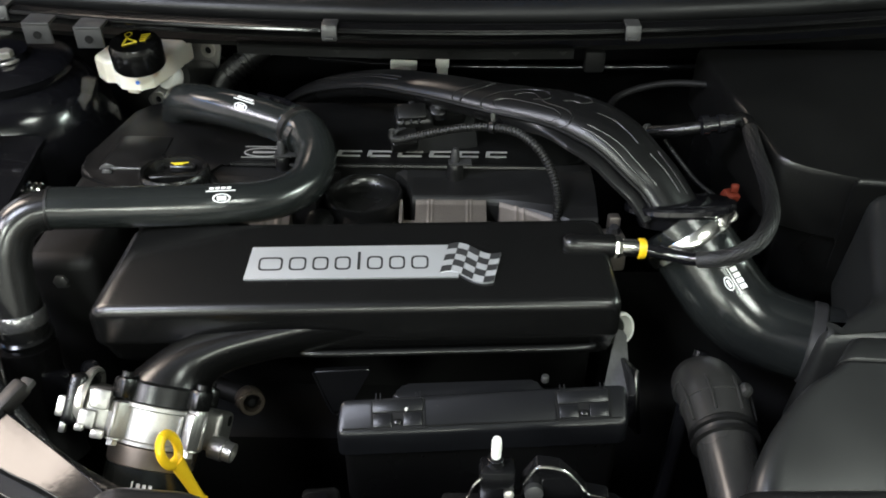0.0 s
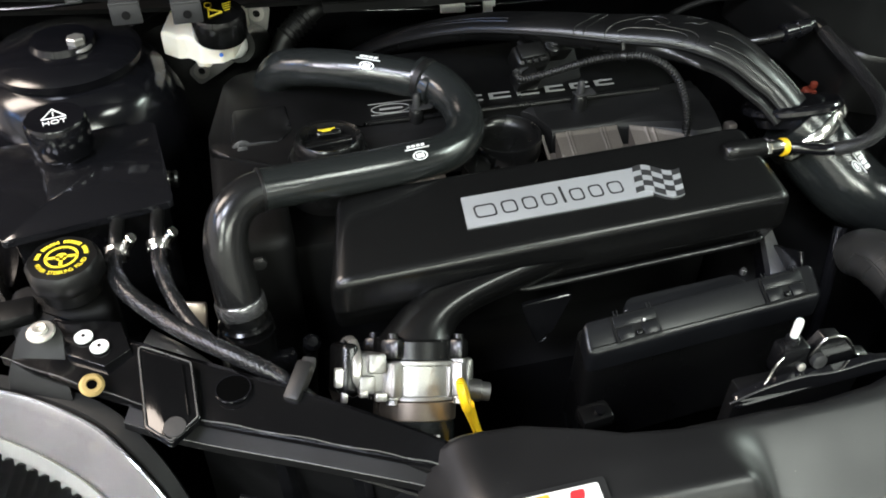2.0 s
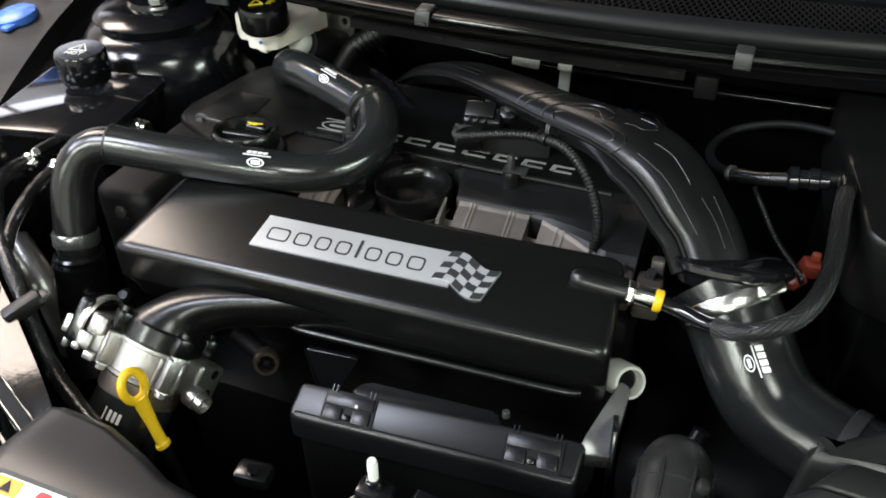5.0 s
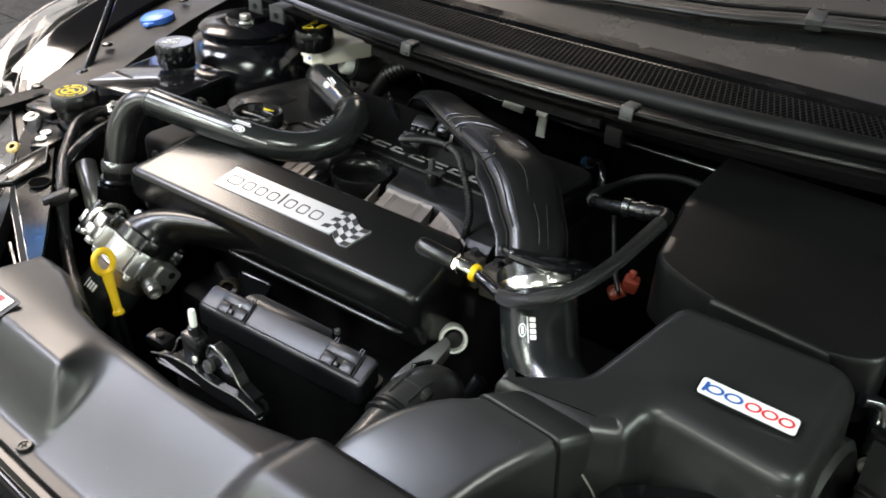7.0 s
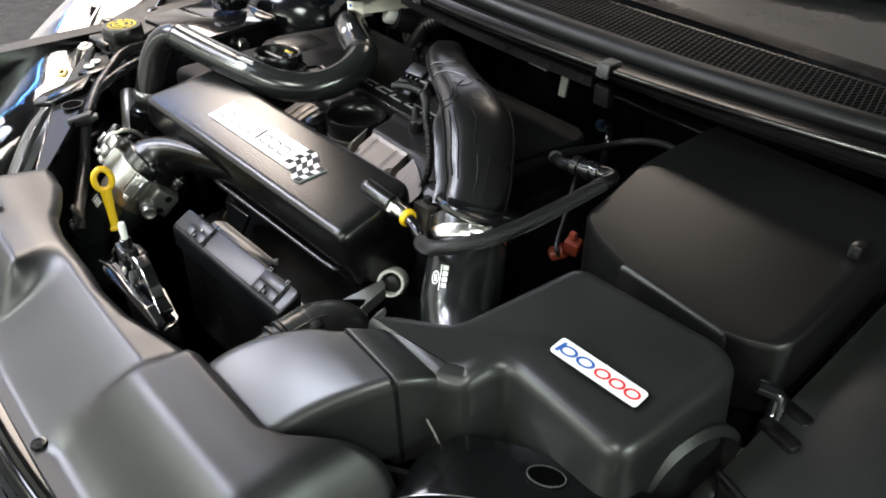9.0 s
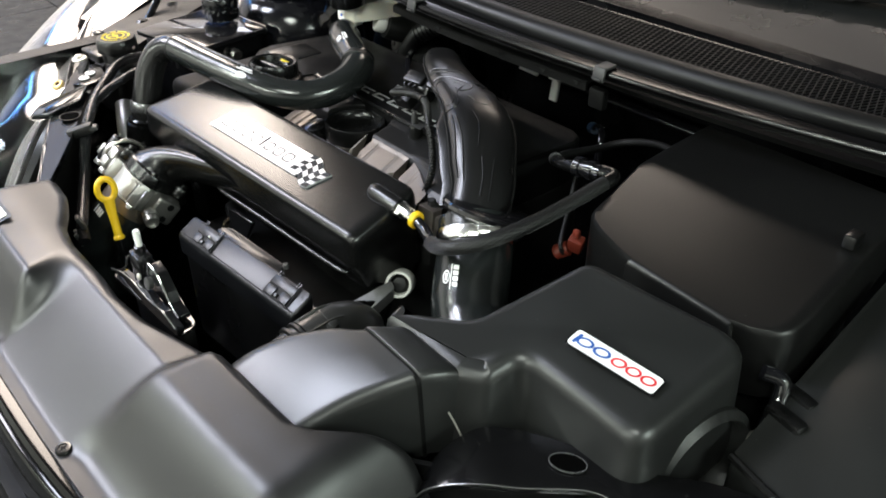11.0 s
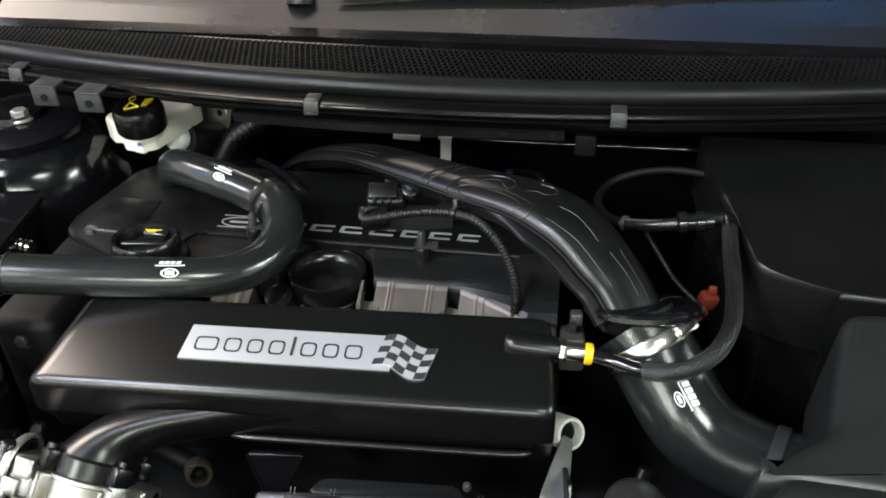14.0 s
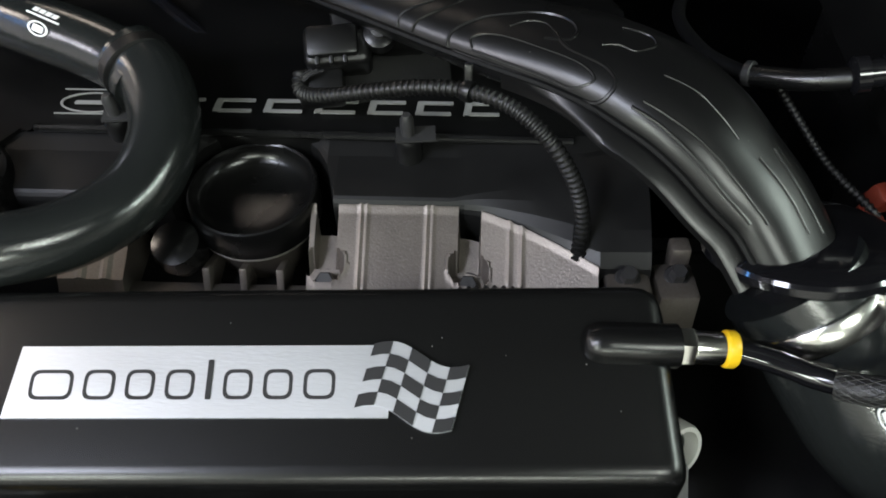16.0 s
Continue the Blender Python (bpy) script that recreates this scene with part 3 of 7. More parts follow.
def windscreen():
    t = thing("windscreen", "dark tinted windscreen with a black printed lower band", "windscreen")

    def pane(f0, f1, n):
        rings = []
        for k in range(n + 1):
            f = f0 + (f1 - f0) * k / n
            rings.append([Vector((x, y_cowl(x, 0.30) + 0.85 * f, 1.026 + 0.42 * f)) for x in (-0.7 + 1.46 * i / 20 for i in range(21))]
                         + [Vector((x, y_cowl(x, 0.302) + 0.85 * f, 1.020 + 0.42 * f)) for x in (0.76 - 1.46 * i / 20 for i in range(21))])
        return loft(rings)
    part("lower_band", pane(0.0, 0.16, 3), FRIT, t, "black printed lower band")
    part("glass", pane(0.1605, 1.0, 6), GLASS, t, "dark reflecting glass")
    w = thing("wiper", "black windscreen wiper arm and blade resting low", "wiper")
    line = [(-0.16, 1.045, 1.044), (0.0, 1.058, 1.052), (0.13, 1.068, 1.058), (0.235, 1.086, 1.067), (0.38, 1.104, 1.076), (0.66, 1.130, 1.090)]
    part("blade", tube(line, [0.004, 0.007, 0.010, 0.013, 0.015, 0.012], 12, 6, 0.6), RUBBER, w)
    part("arm", tube([(x, y + 0.016, z + 0.010) for x, y, z in line], [0.006, 0.005, 0.005, 0.005, 0.004, 0.004], 12, 6, 0.7), GLOSS, w)
    part("pivot_cap", lathe([(0.018, 0), (0.018, 0.010), (0.014, 0.015), (0.002, 0.016)], pose(-0.207, 1.043, 1.034, -20), 28), PLASTIC, w, "round black pivot cap")
    part("link", block((0.022, 0.034, 0.016), pose(0.235, 1.090, 1.070, 10, 0, 8), 0.003), GREYMETAL, w, "grey blade link")


windscreen()


def firewall_items():
    t = thing("firewall_rail", "black steel flange with notches under the scuttle", "rail")
    xs = [-0.20 + 0.33 * i / 24 for i in range(25)]
    part("flange", loft([[Vector((x, y_cowl(x, a), b)) for a, b in ((0.040, 1.010), (0.042, 1.0115), (0.052, 1.0115), (0.052, 1.009), (0.044, 1.008), (0.043, 1.002), (0.040, 1.002))] for x in xs]), COWLMAT, t, "grey-black steel flange", 30)
    for x in (-0.10, 0.010, 0.073, 0.119):
        y = y_cowl(x, 0.0385)
        part("notch", flat_shape([(-0.004, 0.0045), (0.004, 0.0045), (0.0, 0.0)], pose(x, y, 1.006, 90), 0.001), MOULD if x != 0.010 else MATT, t, "small bent notch")
    part("cable_clip", block((0.020, 0.010, 0.022), pose(0.150, y_cowl(0.150, 0.036), 1.001), 0.003), MATT, t)
    p = thing("firewall_pipe", "black pipe with white paper tags along the firewall", "pipe")
    part("pipe", tube([(-0.15, 0.885, 0.95), (-0.05, 0.88, 0.945), (0.10, 0.88, 0.943), (0.30, 0.87, 0.95)], 0.0030, 10), GLOSS, p)
    part("tag", block((0.030, 0.004, 0.011), pose(-0.043, 0.872, 0.948, -25, 4, 3), 0.001), LABEL, p, "white paper tag wrapped on a pipe")
    part("tag", block((0.015, 0.004, 0.011), pose(0.000, 0.872, 0.951, -25), 0.001), LABEL, p, "white paper tag wrapped on a pipe")
    part("tag", block((0.012, 0.004, 0.028), pose(0.000, 0.874, 0.932, -8), 0.001), LABEL, p, "hanging end of a white paper tag")
    h = thing("heater_hose", "black ribbed hose on the firewall", "hose")
    part("hose", tube([(-0.178, 0.905, 0.990), (-0.191, 0.867, 0.974), (-0.213, 0.856, 0.961), (-0.234, 0.845, 0.947), (-0.252, 0.835, 0.915)], 0.0115, 16), RUBBER, h)
    part("bellows", corrugated([(-0.208, 0.8585, 0.9635), (-0.222, 0.8515, 0.955), (-0.236, 0.8435, 0.945)], 0.0135, 0.0028, 0.0062, 16), RUBBER, h)
    c = thing("vacuum_line", "thin black plastic line crossing the firewall", "pipe")
    part("line", tube([(0.186, 0.668, 0.979), (0.170, 0.70, 0.968), (0.166, 0.75, 0.955), (0.185, 0.78, 0.960), (0.23, 0.775, 0.975), (0.29, 0.745, 0.985)], 0.0038, 10), MATT, c)
    d = thing("metal_line", "thin bright line behind the engine", "pipe")
    part("line", tube([(-0.19, 0.80, 0.945), (-0.15, 0.76, 0.955), (-0.10, 0.72, 0.945)], 0.004, 8), GLOSS, d)
    part("line", tube([(-0.21, 0.80, 0.925), (-0.16, 0.755, 0.94), (-0.14, 0.73, 0.935)], 0.004, 8), GLOSS, d)
    e = thing("breather_fitting", "small black fitting with a bright elbow", "fitting")
    part("elbow", tube([(0.080, 0.860, 0.913), (0.092, 0.852, 0.921), (0.108, 0.837, 0.925), (0.116, 0.826, 0.915), (0.118, 0.820, 0.893)], 0.0045, 12), GLOSS, e)
    part("collar", lathe([(0.007, 0), (0.007, 0.010)], along((0.071, 0.865, 0.909), (0.9, -0.4, 0.3)), 14), DARKBLUE, e, "dark blue plastic collar")


firewall_items()


def strut_tower():
    t = thing("strut_tower", "glossy black domed suspension tower with a zinc nut", "strut tower")
    m = pose(-0.441, 0.780, 0.008)
    part("dome", lathe([(0.110, 0.60), (0.104, 0.86), (0.098, 0.920), (0.088, 0.952), (0.075, 0.967), (0.06, 0.972), (0.056, 0.968), (0.0, 0.968)][:-1] + [(0.002, 0.968)], m, 48), DOMEPAINT, t)
    part("top_plate", lathe([(0.066, 0.972), (0.068, 0.980), (0.060, 0.986), (0.030, 0.988), (0.028, 0.994), (0.002, 0.994)], m, 40), DOMEPAINT, t)
    hexbolt("nut", (-0.427, 0.7665, 0.997), (0, 0, 1), 0.0085, 0.011, STEEL, t, "dull zinc hexagon nut")
    part("brace_bar", tube([(-0.60, 0.86, 1.03), (-0.50, 0.82, 1.022), (-0.40, 0.80, 1.03)], 0.011, 10, 6, 0.5), STEELPAINT, t)
    c = thing("wing_wall", "black steel inner wing wall", "panel")
    part("wall", block((0.10, 0.30, 0.30), pose(-0.53, 0.70, 0.76), 0.02), STEELPAINT, c)


strut_tower()


def expansion_tank():
    t = thing("coolant_tank", "gloss black covered coolant tank with a round black cap", "tank")
    top = fillet([(-0.353, 0.566, 0.958), (-0.368, 0.688, 0.958), (-0.500, 0.676, 0.958), (-0.478, 0.543, 0.958)], 0.006, 4)
    part("cover_plate", prism(top, 0.006, 0.0015, 2), GLOSS, t, "flat mirror-black cover plate")
    low = fillet([(-0.358, 0.572, 0.951), (-0.373, 0.682, 0.951), (-0.494, 0.670, 0.951), (-0.472, 0.550, 0.951)], 0.012, 4)
    part("body", prism(low, 0.13, 0.0), STEELPAINT, t)
    m = pose(-0.440, 0.656, 0.961)
    cap = part("cap", lathe([(0.0235, 0), (0.0235, 0.004), (0.0250, 0.006), (0.0250, 0.029), (0.0235, 0.0315), (0.002, 0.032)], m, 72), DOMEPAINT, t, "round gloss black cap with a warning sign")
    mm = pose(-0.440, 0.654, 0.9932, 0, 0, 10)
    tri = []
    for q in range(3):
        a, b = math.radians(90 + 120 * q), math.radians(210 + 120 * q)
        A, B = Vector((0.011 * math.cos(a), 0.004 + 0.0095 * math.sin(a), 0)), Vector((0.011 * math.cos(b), 0.004 + 0.0095 * math.sin(b), 0))
        tri.append(tube([mm @ A, mm @ B], 0.0006, 5, 1))
    tri.append(tube([mm @ Vector((0, 0.009, 0)), mm @ Vector((0, 0.002, 0))], 0.0006, 5, 1))
    part("warning_triangle", join(*tri), INK, cap, "thin white warning triangle")
    part("lettering", words("HOT", 0.009, mm @ pose(0, -0.0075, 0.0), 0.0003), INK, cap, "thin white raised word")
    for x in (-0.397, -0.367):
        a = part("outlet", tube([(x, 0.575, 0.948), (x, 0.545, 0.951), (x, 0.532, 0.950), (x, 0.522, 0.940)], 0.0055, 12), PLASTIC, t)
        part("clamp", lathe([(0.0085, 0), (0.009, 0.001), (0.009, 0.008), (0.0085, 0.009)], along((x, 0.530, 0.949), (0, -0.8, -0.5)), 20), NICKEL, a, "bright worm-drive hose clamp")
        part("screw", lathe([(0.0042, 0), (0.0042, 0.012), (0.003, 0.013)], along((x + 0.008, 0.527, 0.952), (0.4, -0.3, 0.7)), 8), NICKEL, a, "bright clamp screw")
    part("side_barb", lathe([(0.008, 0), (0.008, 0.006), (0.0065, 0.007), (0.008, 0.012), (0.0065, 0.013), (0.008, 0.018), (0.0065, 0.02)], along((-0.372, 0.63, 0.935), (1, -0.1, 0)), 16), NICKEL, t, "bright ribbed side outlet")
    h = thing("coolant_hose", "pair of thin glossy black coolant hoses joining into one", "hose")
    long = [(-0.397, 0.529, 0.947), (-0.398, 0.506, 0.951), (-0.389, 0.478, 0.950), (-0.364, 0.450, 0.942), (-0.334, 0.424, 0.937), (-0.304, 0.403, 0.929), (-0.287, 0.391, 0.921), (-0.270, 0.379, 0.905), (-0.250, 0.367, 0.887), (-0.210, 0.348, 0.880), (-0.168, 0.330, 0.878), (-0.145, 0.322, 0.870)]
    short = [(-0.367, 0.529, 0.947), (-0.366, 0.506, 0.947), (-0.360, 0.478, 0.944), (-0.349, 0.450, 0.940), (-0.336, 0.428, 0.936)]
    for name, line, r in (("long_hose", long, 0.0060), ("short_hose", short, 0.0054)):
        hose = part(name, tube(line, r, 18, 10), SLEEVE, h)
        # woven cover: threads winding both ways
        P, th = catmull(line, 12), []
        for way in (1, -1):
            for k in range(12):
                q0 = k * 2 * math.pi / 12
                th.append(tube([p + sd * ((r + 0.0001) * math.cos(way * i * 0.34 + q0)) + up * ((r + 0.0001) * math.sin(way * i * 0.34 + q0)) for i, (p, tg, sd, up) in enumerate(frames(P))], 0.00020, 4, 1))
        tagged(part("woven_cover", join(*th), SLEEVE, hose), "glossy black woven cover", kind="stuff")


expansion_tank()


def steering_reservoir():
    t = thing("steering_reservoir", "black power steering bottle with a yellow-marked cap", "reservoir")
    c = Vector((-0.427, 0.497, 0))
    m = pose(c.x, c.y, 0.955)
    cap = part("cap", lathe([(0.024, 0), (0.0255, 0.002), (0.0255, 0.014), (0.023, 0.018), (0.002, 0.0185)], m, 48, 8, 0.018), PLASTIC, t, "black cap with yellow ring lettering")
    z = 0.9737
    part("wheel_rim", ringshape(0.0115, 0.0097, pose(c.x, c.y, z), 0.0004), YELLOWINK, cap, "yellow steering wheel sign")
    part("wheel_hub", ringshape(0.0040, 0.0001, pose(c.x, c.y, z), 0.0004), YELLOWINK, cap)
    for q in (180, 0, 270):
        part("wheel_spoke", block((0.010, 0.0024, 0.0004), pose(c.x, c.y, z + 0.0002, 0, 0, q) @ pose(0.006, 0, 0)), YELLOWINK, cap)
    text = "POWER STEERING FLUID"
    bms = []
    for i, ch in enumerate(text):
        if ch == " ":
            continue
        a = radians(200 + 140 * i / (len(text) - 1))
        bms.append(words(ch, 0.0046, pose(c.x + 0.0165 * math.cos(a), c.y + 0.0165 * math.sin(a), z, 0, 0, math.degrees(a) + 90), 0.0002))
    part("lettering", join(*bms), YELLOWINK, cap, "yellow ring of lettering")
    bars = []
    for i in range(22):
        a = radians(175 - 170 * i / 21)
        if i % 7 != 3:
            bars.append(block((0.0018, 0.0030, 0.0003), pose(c.x + 0.0165 * math.cos(a), c.y + 0.0165 * math.sin(a), z + 0.0002, 0, 0, math.degrees(a) - 90)))
    part("worn_lettering", join(*bars), YELLOWINK, cap)
    part("neck", lathe([(0.021, 0.0), (0.021, -0.012)], m, 32), PLASTIC, t)
    part("body", block((0.070, 0.050, 0.07), pose(c.x - 0.012, c.y + 0.004, 0.900, 0, 0, 8), 0.01, 3), MATT, t)
    part("side_lug", block((0.05, 0.022, 0.012), pose(c.x - 0.05, c.y - 0.012, 0.938, 0, 0, 6), 0.004), PLASTIC, t)


steering_reservoir()


def brake_reservoir():
    t = thing("brake_reservoir", "milky brake fluid bottle with a black cap", "reservoir")
    body = fillet([(-0.357, 0.803, 0.988), (-0.342, 0.788, 0.988), (-0.333, 0.788, 0.988), (-0.322, 0.773, 0.988), (-0.302, 0.770, 0.988), (-0.290, 0.778, 0.988), (-0.283, 0.800, 0.988), (-0.268, 0.855, 0.988), (-0.345, 0.860, 0.988)], 0.006, 3)
    part("bottle", soft_prism(body, 0.024, 0.005), MILKY, t, "milky white plastic bottle")
    low = fillet([(-0.331, 0.792, 0.966), (-0.310, 0.786, 0.966), (-0.308, 0.812, 0.966), (-0.33, 0.815, 0.966)], 0.008, 4)
    part("lower_chamber", soft_prism(low, 0.016, 0.002, -0.004), MILKY, t)
    m = along((-0.299, 0.776, 0.989), (0.0, -0.10, 1))
    cap = part("cap", lathe([(0.0235, 0), (0.0255, 0.003), (0.0255, 0.022), (0.023, 0.027), (0.002, 0.028)], m, 40), PLASTIC, t, "black screw cap with yellow warning print")
    mm = m @ pose(0, 0, 0.0283, 0, 0, -90)
    tri = []
    for q in range(3):
        a, b = radians(90 + 120 * q), radians(210 + 120 * q)
        tri.append(tube([mm @ Vector((0.004 + 0.008 * math.cos(a), -0.004 + 0.008 * math.sin(a), 0)), mm @ Vector((0.004 + 0.008 * math.cos(b), -0.004 + 0.008 * math.sin(b), 0))], 0.0009, 5, 1))
    part("warning_print", join(*tri), YELLOWINK, cap)
    for i in range(4):
        part("print_bar", block((0.0014, 0.009 - 0.001 * i, 0.0004), mm @ pose(-0.011 + 0.004 * i, 0.009, 0, 0, 0, 20)), YELLOWINK, cap)
    part("print_ring", ringshape(0.0052, 0.0040, mm @ pose(-0.010, -0.008, 0), 0.0004, 24, 0.7), YELLOWINK, cap)
    part("level_mark", lathe([(0.0020, 0), (0.0020, 0.0012)], along((-0.302, 0.7665, 0.975), (0, -1, 0.1)), 16), BLUECAP, t)
    k = thing("vacuum_valve", "round white plastic end on a grey cylinder", "valve")
    part("knob", lathe([(0.0125, 0), (0.0134, 0.002), (0.0134, 0.012), (0.0115, 0.0145), (0.002, 0.015)], along((-0.2870, 0.8290, 0.9520), (-0.35, -0.80, 0.35)), 32), WHITE, k, "round white plastic plug")
    part("cylinder", lathe([(0.018, 0), (0.018, 0.05)], along((-0.2665, 0.8715, 0.9325), (-0.35, -0.80, 0.35)), 28), MOULD, k)
    b = thing("mounting_plate", "grey steel plate with two bolt holes", "bracket")
    ux = Vector((0.744, 0.0, 0.668))
    nz = Vector((0.25, -0.80, 0.50))
    nz = (nz - ux * nz.dot(ux)).normalized()
    mm = Matrix((ux, nz.cross(ux), nz)).transposed().to_4x4()
    mm.translation = Vector((-0.294, 0.882, 0.930))
    out = fillet([Vector(p) for p in ((-0.060, -0.010, 0), (-0.030, -0.016, 0), (0.010, -0.022, 0), (0.040, -0.020, 0), (0.060, -0.006, 0), (0.058, 0.012, 0), (0.020, 0.024, 0), (-0.025, 0.010, 0), (-0.058, 0.010, 0))], 0.007, 4)
    part("plate", flat_shape([(p.x, p.y) for p in out], mm, 0.003), ALU, b)
    for x in (-0.0455, 0.0455):
        part("bush", ringshape(0.0085, 0.0040, mm @ pose(x, 0, 0.003), 0.003, 24), STEEL, b)
        # dark disc standing for the shaded bolt hole
        part("hole", lathe([(0.0040, 0), (0.0040, 0.0008)], mm @ pose(x, 0, 0.003), 16), MATT, b)
    bb = thing("brake_servo", "black round brake servo on the firewall", "servo")
    part("drum", lathe([(0.10, 0), (0.105, 0.02), (0.10, 0.05), (0.06, 0.075), (0.03, 0.08)], along((-0.34, 0.965, 0.84), (0, -1, 0.05)), 40), MATT, bb)
    part("clamp_rim", lathe([(0.1045, 0.016), (0.108, 0.018), (0.108, 0.024), (0.1045, 0.026)], along((-0.34, 0.965, 0.84), (0, -1, 0.05)), 40), STEELPAINT, bb)


brake_reservoir()


def wing_items():
    t = thing("washer_cap", "blue plastic washer bottle cap", "cap")
    part("lid", lathe([(0.024, 0), (0.026, 0.004), (0.026, 0.010), (0.020, 0.014), (0.002, 0.015)], pose(-0.642, 0.768, 0.950, 6, -8), 32, 16, 0.02), BLUECAP, t)
    part("tab", block((0.012, 0.02, 0.005), pose(-0.629, 0.744, 0.955), 0.002), BLUECAP, t)
    p = thing("bonnet_stay", "slim black bonnet stay rod", "rod")
    part("rod", tube([(-0.572, 0.592, 0.925), (-0.602, 0.645, 0.968), (-0.648, 0.735, 1.05), (-0.75, 0.93, 1.23), (-0.79, 1.0, 1.29)], 0.0052, 10, 6), GLOSS, p)
    part("pivot", lathe([(0.011, 0), (0.011, 0.012), (0.006, 0.016)], pose(-0.572, 0.592, 0.922), 16), PLASTIC, p)
    for x, y in ((-0.605, 0.655), (-0.56, 0.52), (-0.66, 0.83)):
        c = thing("push_clip", "small black plastic push clip", "clip")
        part("head", lathe([(0.008, 0), (0.0075, 0.003), (0.004, 0.0045), (0.002, 0.0045)], pose(x, y, 0.944 + 0.1 * (y - 0.6)), 20), PLASTIC, c)


wing_items()


# ---- engine ----
def engine_block():
    t = thing("engine_block", "dark engine block and manifold side", "engine")
    part("block", block((0.44, 0.22, 0.34), pose(-0.08, 0.66, 0.735), 0.01), MATT, t)
    part("sump_side", block((0.40, 0.09, 0.20), pose(-0.06, 0.53, 0.675), 0.02), MATT, t)
    part("gearbox", block((0.22, 0.20, 0.22), pose(0.26, 0.60, 0.70), 0.03, 3), MATT, t)
    r = thing("radiator", "dark radiator and fan frame", "radiator")
    part("frame", block((0.56, 0.05, 0.30), pose(0.04, 0.27, 0.73), 0.01), MATT, r)
    a = thing("timing_cover", "dark grey moulded timing cover", "cover")
    part("cover", block((0.06, 0.17, 0.20), pose(-0.295, 0.60, 0.845), 0.012, 3), MATT, a)
    for y, z in ((0.535, 0.925), (0.535, 0.80), (0.66, 0.947)):
        hexbolt("bolt", (-0.295, y - 0.018, z), (0, -1, 0.1), 0.006, 0.006, GREYMETAL, a)
    f = thing("pipe_fitting", "dull bronze fitting deep among the hoses", "fitting")
    part("plate", block((0.022, 0.006, 0.030), pose(-0.352, 0.505, 0.885, -25, 0, -15), 0.003), COLLAR, f)
    part("nut", lathe([(0.007, 0), (0.007, 0.006), (0.004, 0.009)], along((-0.266, 0.465, 0.876), (0.2, -0.5, 0.8)), 20), STEELPAINT, f)
    part("stem", tube([(-0.266, 0.465, 0.88), (-0.27, 0.48, 0.80)], 0.006, 10, 2), MATT, f)
    part("bracket", block((0.022, 0.012, 0.030), pose(-0.288, 0.452, 0.868, -20, 0, 10), 0.003), STEELPAINT, f)


engine_block()


def head_top(x):
    """Rear edge of the bare casting in the plan; it sweeps forward beyond the second pocket."""
    k = min(max((x - 0.046) / 0.064, 0.0), 1.0)
    return 0.6045 - 0.034 * k ** 1.3


